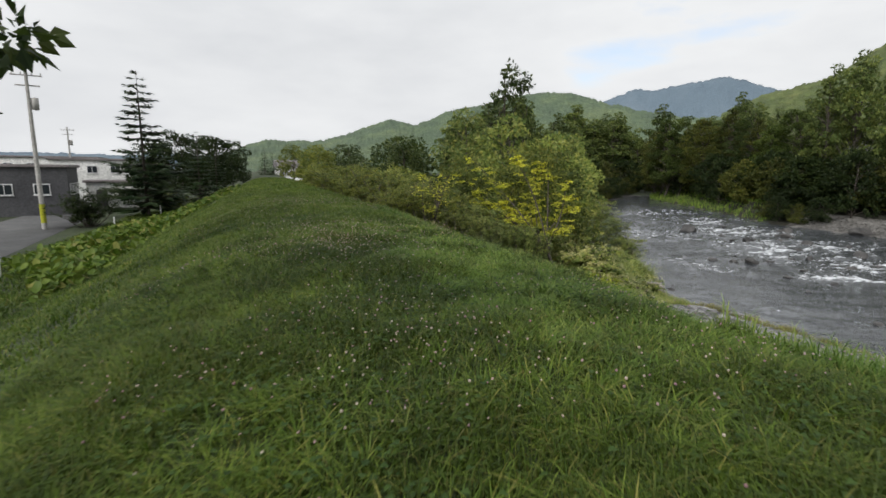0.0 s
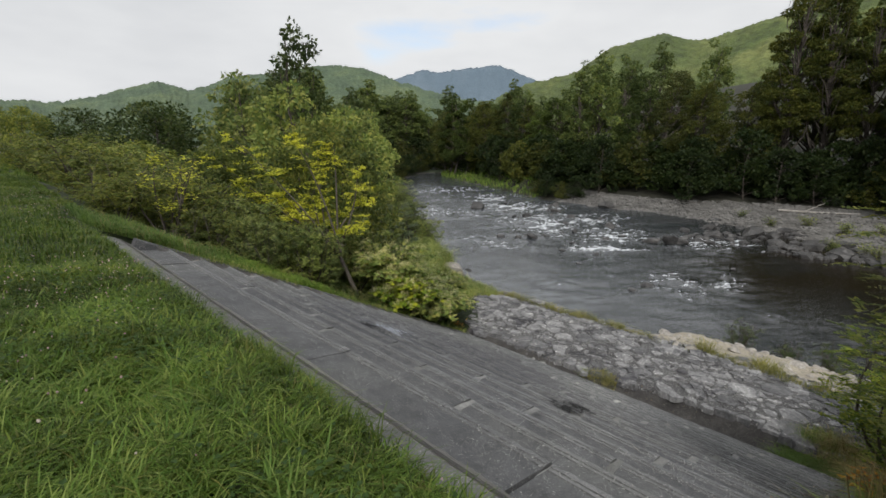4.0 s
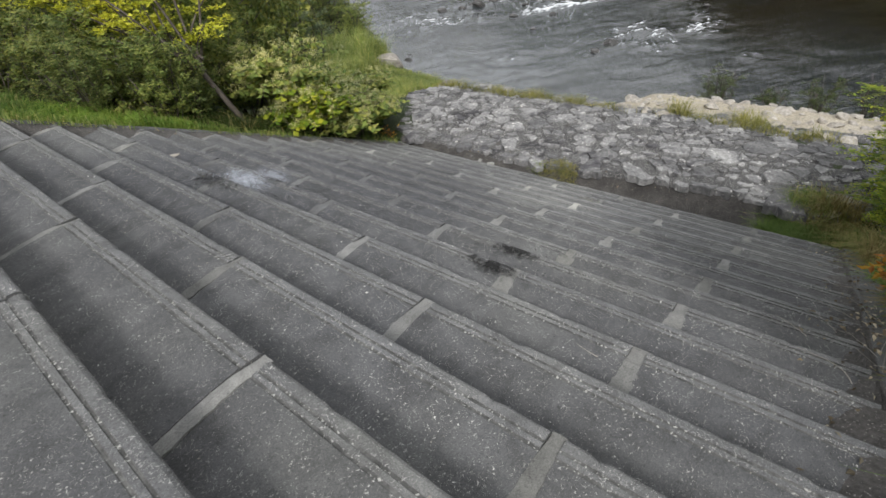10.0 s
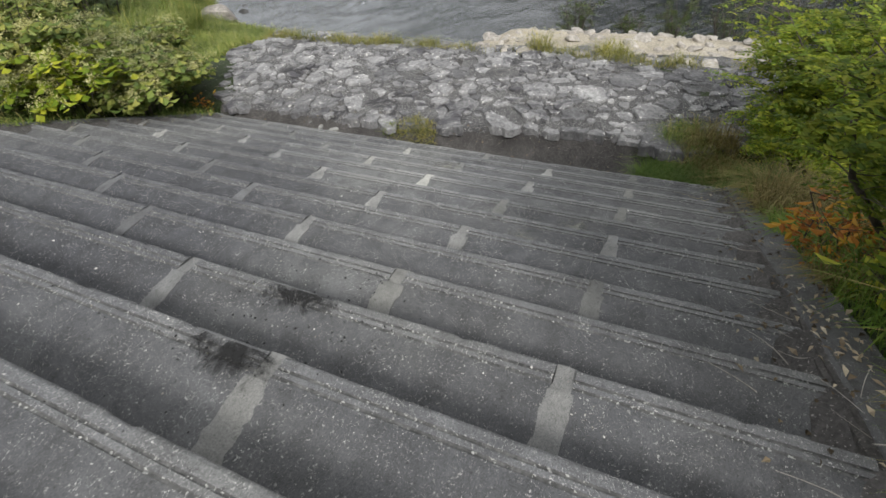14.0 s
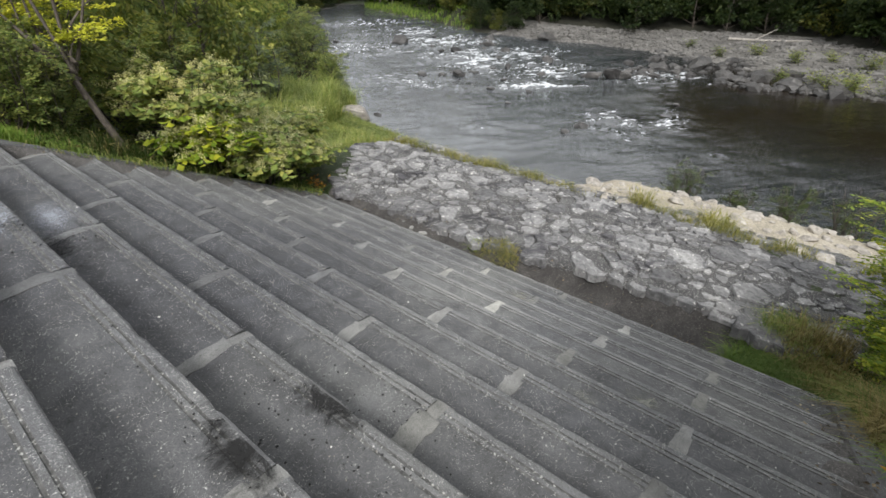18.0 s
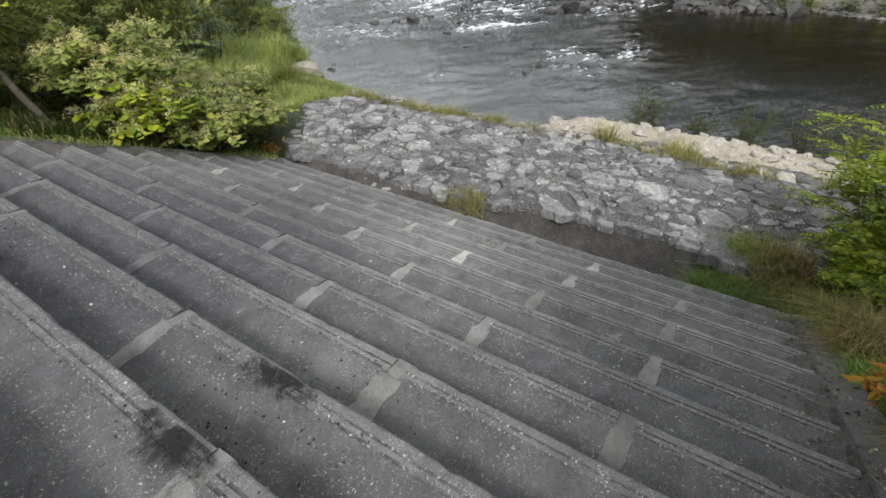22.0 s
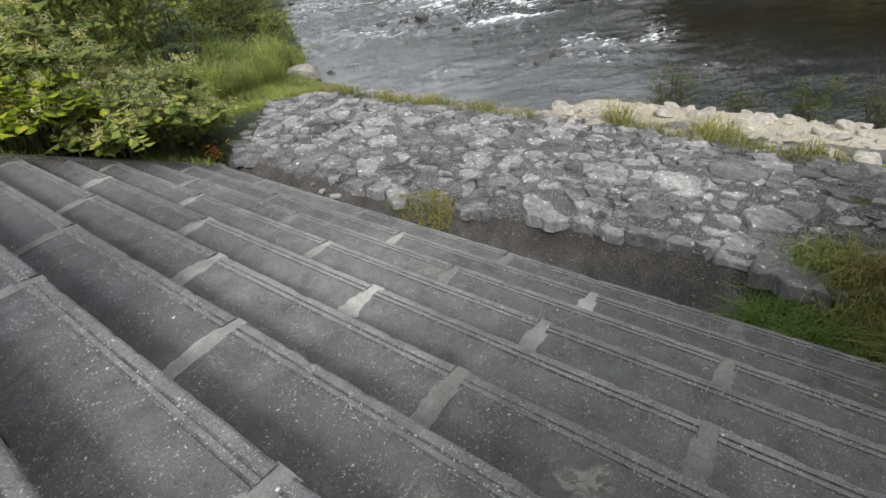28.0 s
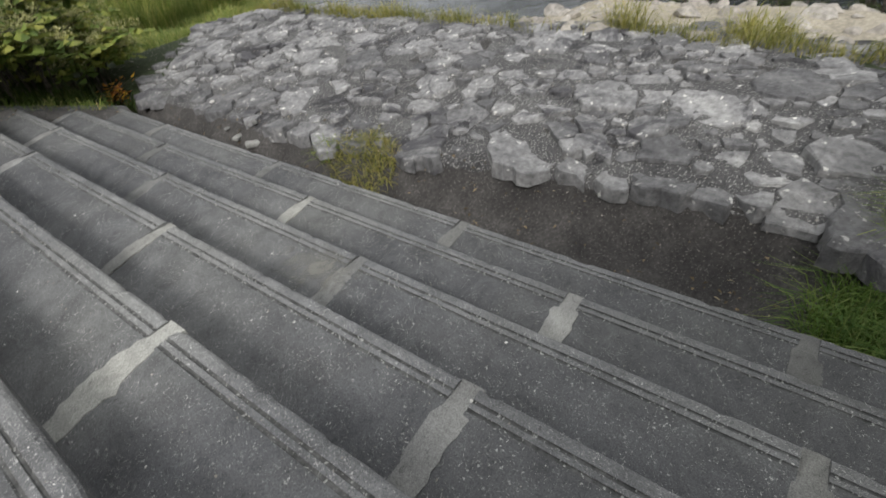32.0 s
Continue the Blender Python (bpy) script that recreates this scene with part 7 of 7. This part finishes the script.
tagged(new("weeds_over_edge", me), "short weeds creeping over the edge beam", "grass", "", "stuff")

# ---- road, poles and houses behind the levee ----
WHITE_WALL = rough_stuff("white_render", (0.55, 0.55, 0.53), (0.68, 0.68, 0.66), (0.78, 0.78, 0.77), 0.4, 6, 0.2, 0.01, 0.8)
DARK_WALL = rough_stuff("dark_cladding", (0.03, 0.03, 0.035), (0.05, 0.05, 0.055), (0.07, 0.07, 0.075), 0.4, 6, 0.2, 0.01, 0.6)
ROOF = rough_stuff("metal_roof", (0.10, 0.09, 0.09), (0.16, 0.14, 0.14), (0.22, 0.20, 0.2), 0.4, 8, 0.2, 0.01, 0.5)
FRAME = rough_stuff("white_frame", (0.6, 0.6, 0.6), (0.68, 0.68, 0.68), (0.75, 0.75, 0.75), 1, 10, 0.1, 0.005, 0.5)
POLE = rough_stuff("pole_concrete", (0.28, 0.27, 0.26), (0.36, 0.35, 0.33), (0.42, 0.41, 0.4), 1, 12, 0.2, 0.005, 0.85)
m_glass, nt, n, l, b = shader("window_glass")
b.inputs["Base Color"].default_value = (0.02, 0.025, 0.03, 1)
b.inputs["Roughness"].default_value = 0.08

road_y = np.linspace(-40, 140, 60)
rc = -22.5 - 0.10 * (road_y - 10)
rz = ground_z(rc, road_y) + 0.05
V = np.concatenate([np.stack([rc - 3.0, road_y, rz], 1), np.stack([rc + 3.0, road_y, rz], 1), np.stack([rc + 3.1, road_y, rz - 0.25], 1)])
q = np.concatenate([np.stack([np.arange(59), np.arange(60, 119), np.arange(61, 120), np.arange(1, 60)], 1), np.stack([np.arange(60, 119), np.arange(120, 179), np.arange(121, 180), np.arange(61, 120)], 1)])
tagged(new("road", np_mesh("road", V, q, (ASPHALT,), True)), "narrow grey asphalt lane behind the levee", "road", "", "structure")


def house(name, label, x, y, turn, w, d, h, wall, gable=0.0, rows=2, cols=3, door=True):
    """A house: walls, roof with eaves, windows with frame, pane and sill, and a door."""
    z = float(ground_z(x, y))
    e = thing(name, label, "house", (0, 0, 0), "houses behind the levee")
    e.matrix_world = pose(x, y, z, 0, 0, turn)
    part("wall", box_bm(w, d, h, 0.03, (0, 0, h / 2)), wall, e)
    if gable:
        bm = bmesh.new()
        ov = 0.45
        pts = [(-w / 2 - ov, -d / 2 - ov, h - 0.05), (w / 2 + ov, -d / 2 - ov, h - 0.05), (w / 2 + ov, d / 2 + ov, h - 0.05), (-w / 2 - ov, d / 2 + ov, h - 0.05), (-w / 2 - ov, 0, h + gable), (w / 2 + ov, 0, h + gable)]
        v = [bm.verts.new(p) for p in pts]
        for f in ((0, 1, 5, 4), (2, 3, 4, 5), (1, 2, 5), (3, 0, 4), (3, 2, 1, 0)):
            bm.faces.new([v[i] for i in f])
        part("roof", bm, ROOF, e)
    else:
        part("roof", box_bm(w + 0.5, d + 0.5, 0.28, 0.04, (0, 0, h + 0.13)), ROOF, e)
    for side, (sx, sy, span) in enumerate([(0, -1, w), (1, 0, d)]):
        for r in range(rows):
            for c in range(cols):
                u = (c + 0.5) / cols * span * 0.86 - span * 0.43
                zz = h * (r + 0.55) / rows
                if door and r == 0 and c == 0 and side == 0:
                    part("door", box_bm(1.0, 0.08, 2.05, 0.01, (u, -d / 2 - 0.03, 1.03)), DARK_WALL if wall is WHITE_WALL else FRAME, e)
                    continue
                rot = pose(0, 0, 0) if side == 0 else pose(0, 0, 0, 0, 0, 90)
                off = d / 2 if side == 0 else w / 2
                win = part("window", box_bm(1.25, 0.07, 1.05, 0.01, (u, -off - 0.02, zz)), FRAME, e, m=rot)
                part("pane", box_bm(0.52, 0.02, 0.88, 0, (u - 0.29, -off - 0.06, zz)), m_glass, win)
                part("pane", box_bm(0.52, 0.02, 0.88, 0, (u + 0.29, -off - 0.06, zz)), m_glass, win)
                part("sill", box_bm(1.35, 0.12, 0.05, 0.005, (u, -off - 0.06, zz - 0.56)), FRAME, win)
    return e


house("house", "white two-storey house with a flat roof behind the levee", -31.0, 78.0, 8, 9.5, 7.0, 5.6, WHITE_WALL, 0, 2, 3)
house("house", "low white annex beside the white house", -24.6, 60.5, 8, 5.0, 4.5, 2.9, WHITE_WALL, 0, 1, 2)
house("shed", "dark grey clad shed beside the lane", -31.0, 52.0, 10, 9.5, 7.0, 4.6, DARK_WALL, 0, 1, 3)
house("house", "long pale building with a flat roof", -47.0, 96.0, 6, 24.0, 9.0, 6.2, WHITE_WALL, 0, 2, 7)
house("house", "white gabled house far along the levee", 3.5, 118.0, 20, 6.5, 5.5, 3.4, WHITE_WALL, 1.9, 1, 2)
house("house", "small pale gabled house far along the levee", -1.5, 126.0, -10, 6.0, 5.5, 3.2, WHITE_WALL, 1.8, 1, 2)
house("house", "grey gabled house beyond the lane", -62.0, 84.0, 0, 9.0, 8.0, 5.0, WHITE_WALL, 2.4, 2, 3)
house("house", "pale gabled house beyond the lane", -52.0, 68.0, 12, 8.0, 7.0, 4.6, WHITE_WALL, 2.2, 2, 3)


def utility_pole(x, y, h, turn):
    e = thing("utility_pole", "grey concrete utility pole with a crossarm", "pole", (0, 0, 0))
    e.matrix_world = pose(x, y, float(ground_z(x, y)), 0, 0, turn)
    V, F = tubes([(np.array([[0, 0, -0.3], [0, 0, h * 0.5], [0, 0, h]]), np.array([0.17, 0.14, 0.10]))], 12)
    child("shaft", np_mesh("shaft", V, F, (POLE,), True), e)
    part("crossarm", box_bm(1.8, 0.09, 0.09, 0.01, (0, 0.14, h - 0.5)), POLE, e)
    part("crossarm", box_bm(1.4, 0.09, 0.09, 0.01, (0, 0.14, h - 1.2)), POLE, e)
    for u in (-0.8, -0.3, 0.3, 0.8):
        V, F = tubes([(np.array([[u, 0.14, h - 0.46], [u, 0.14, h - 0.38], [u, 0.14, h - 0.28]]), np.array([0.03, 0.05, 0.03]))], 8)
        child("insulator", np_mesh("insulator", V, F, (FRAME,), True), e)
    V, F = tubes([(np.array([[0.32, 0.1, h - 2.9], [0.32, 0.1, h - 2.85], [0.32, 0.1, h - 2.05], [0.32, 0.1, h - 2.0]]), np.array([0.05, 0.22, 0.22, 0.05]))], 12)
    child("transformer", np_mesh("transformer", V, F, (POLE,), True), e)
    V, F = tubes([(np.array([[0, 0, 0.5], [0, 0, 1.9]]), np.array([0.175, 0.172]))], 12)
    child("warning_sleeve", np_mesh("warning_sleeve", V, F, (LEAF_GOLD,), True), e, "yellow warning sleeve")
    return e


utility_pole(-23.5, 36.5, 11.5, 10)
utility_pole(-37.0, 88.0, 11.0, 5)
V, F = tubes([(np.array([[0, 0, -0.3], [0, 0, 1.5], [0, 0, 3.4], [0, 0, 3.46]]), np.array([0.085, 0.085, 0.085, 0.02]))], 12)
ob = tagged(new("white_post", np_mesh("white_post", V, F, (FRAME,), True)), "white painted steel post beside the lane", "post")
ob.matrix_world = pose(-18.6, 17.5, float(ground_z(-18.6, 17.5)), 0, 2, 0)
V, F = tubes([(np.array([[0, 0, -0.2], [0, 0, 0.6], [0, 0, 1.1]]), np.array([0.05, 0.05, 0.045]))], 8)
for x, y in ((-18.2, 33.0), (-17.0, 43.0)):
    ob = tagged(new("marker_post", np_mesh("marker_post", V, F, (FRAME,), True)), "short white marker post in the weeds", "post", "marker posts")
    ob.matrix_world = pose(x, y, float(ground_at(x, y)))

plant("spruce_tree", conifer_meshes(171, 13.2, 4.1, 22, NEEDLE, 0.8, 0.06, 0.05), "tall thin spruce with sparse upper branches", "tree", upright(-18.4, 45.0, float(ground_at(-18.4, 45.0))), "", ("trunk", "needles"))
plant("roadside_tree", tree_meshes(172, 9.6, 3.1, 4.6, 1500, 0.30, WOOD_DARK, None, 22, 0.12, spread=0.24), "dark broadleaved tree with hanging twigs close to the levee", "tree", upright(-14.5, 3.1, float(ground_at(-14.5, 3.1)), 0.4))
sp = plant("spruce_tree", conifer_meshes(173, 9.0, 2.6, 18, NEEDLE, 1.0, 0.04, 0.10), "dark dense spruce beside the levee", "tree", upright(-15.5, 60, float(ground_at(-15.5, 60))), "dark conifers", ("trunk", "needles"))
for x, y, s in ((-14.0, 66, 0.7), (-6.0, 92, 0.5), (-7.5, 95, 0.6)):
    copy_thing(sp, Matrix.Identity(4)).matrix_basis = upright(x, y, float(ground_at(x, y)), x, s)
dt = plant("dark_tree", tree_meshes(175, 9.5, 4.4, 0.5, 6500, 0.30, WOOD_DARK, None, 30), "round dark tree beside the levee", "tree", upright(-18.5, 66, float(ground_at(-18.5, 66)) - 0.1), "dark trees by the levee")
for x, y, s in ((-14.5, 74, 0.95), (-20.5, 57, 0.62), (-12.8, 84, 0.85), (-22.5, 71, 0.9), (-17.5, 83, 1.05)):
    copy_thing(dt, Matrix.Identity(4)).matrix_basis = upright(x, y, float(ground_at(x, y)) - 0.1, y, s)
put("dark_bush", shrub_meshes(176, 3.0, 2.6, 18, 5200, 0.22, WOOD_DARK, None, 0.5), "dark bush beside the lane", "bush", -21.0, 37.5)
put("dark_bush", shrub_meshes(177, 2.2, 2.2, 14, 3000, 0.20, LEAF_OLIVE, None, 0.5), "low bush beside the lane", "bush", -17.0, 48.0)
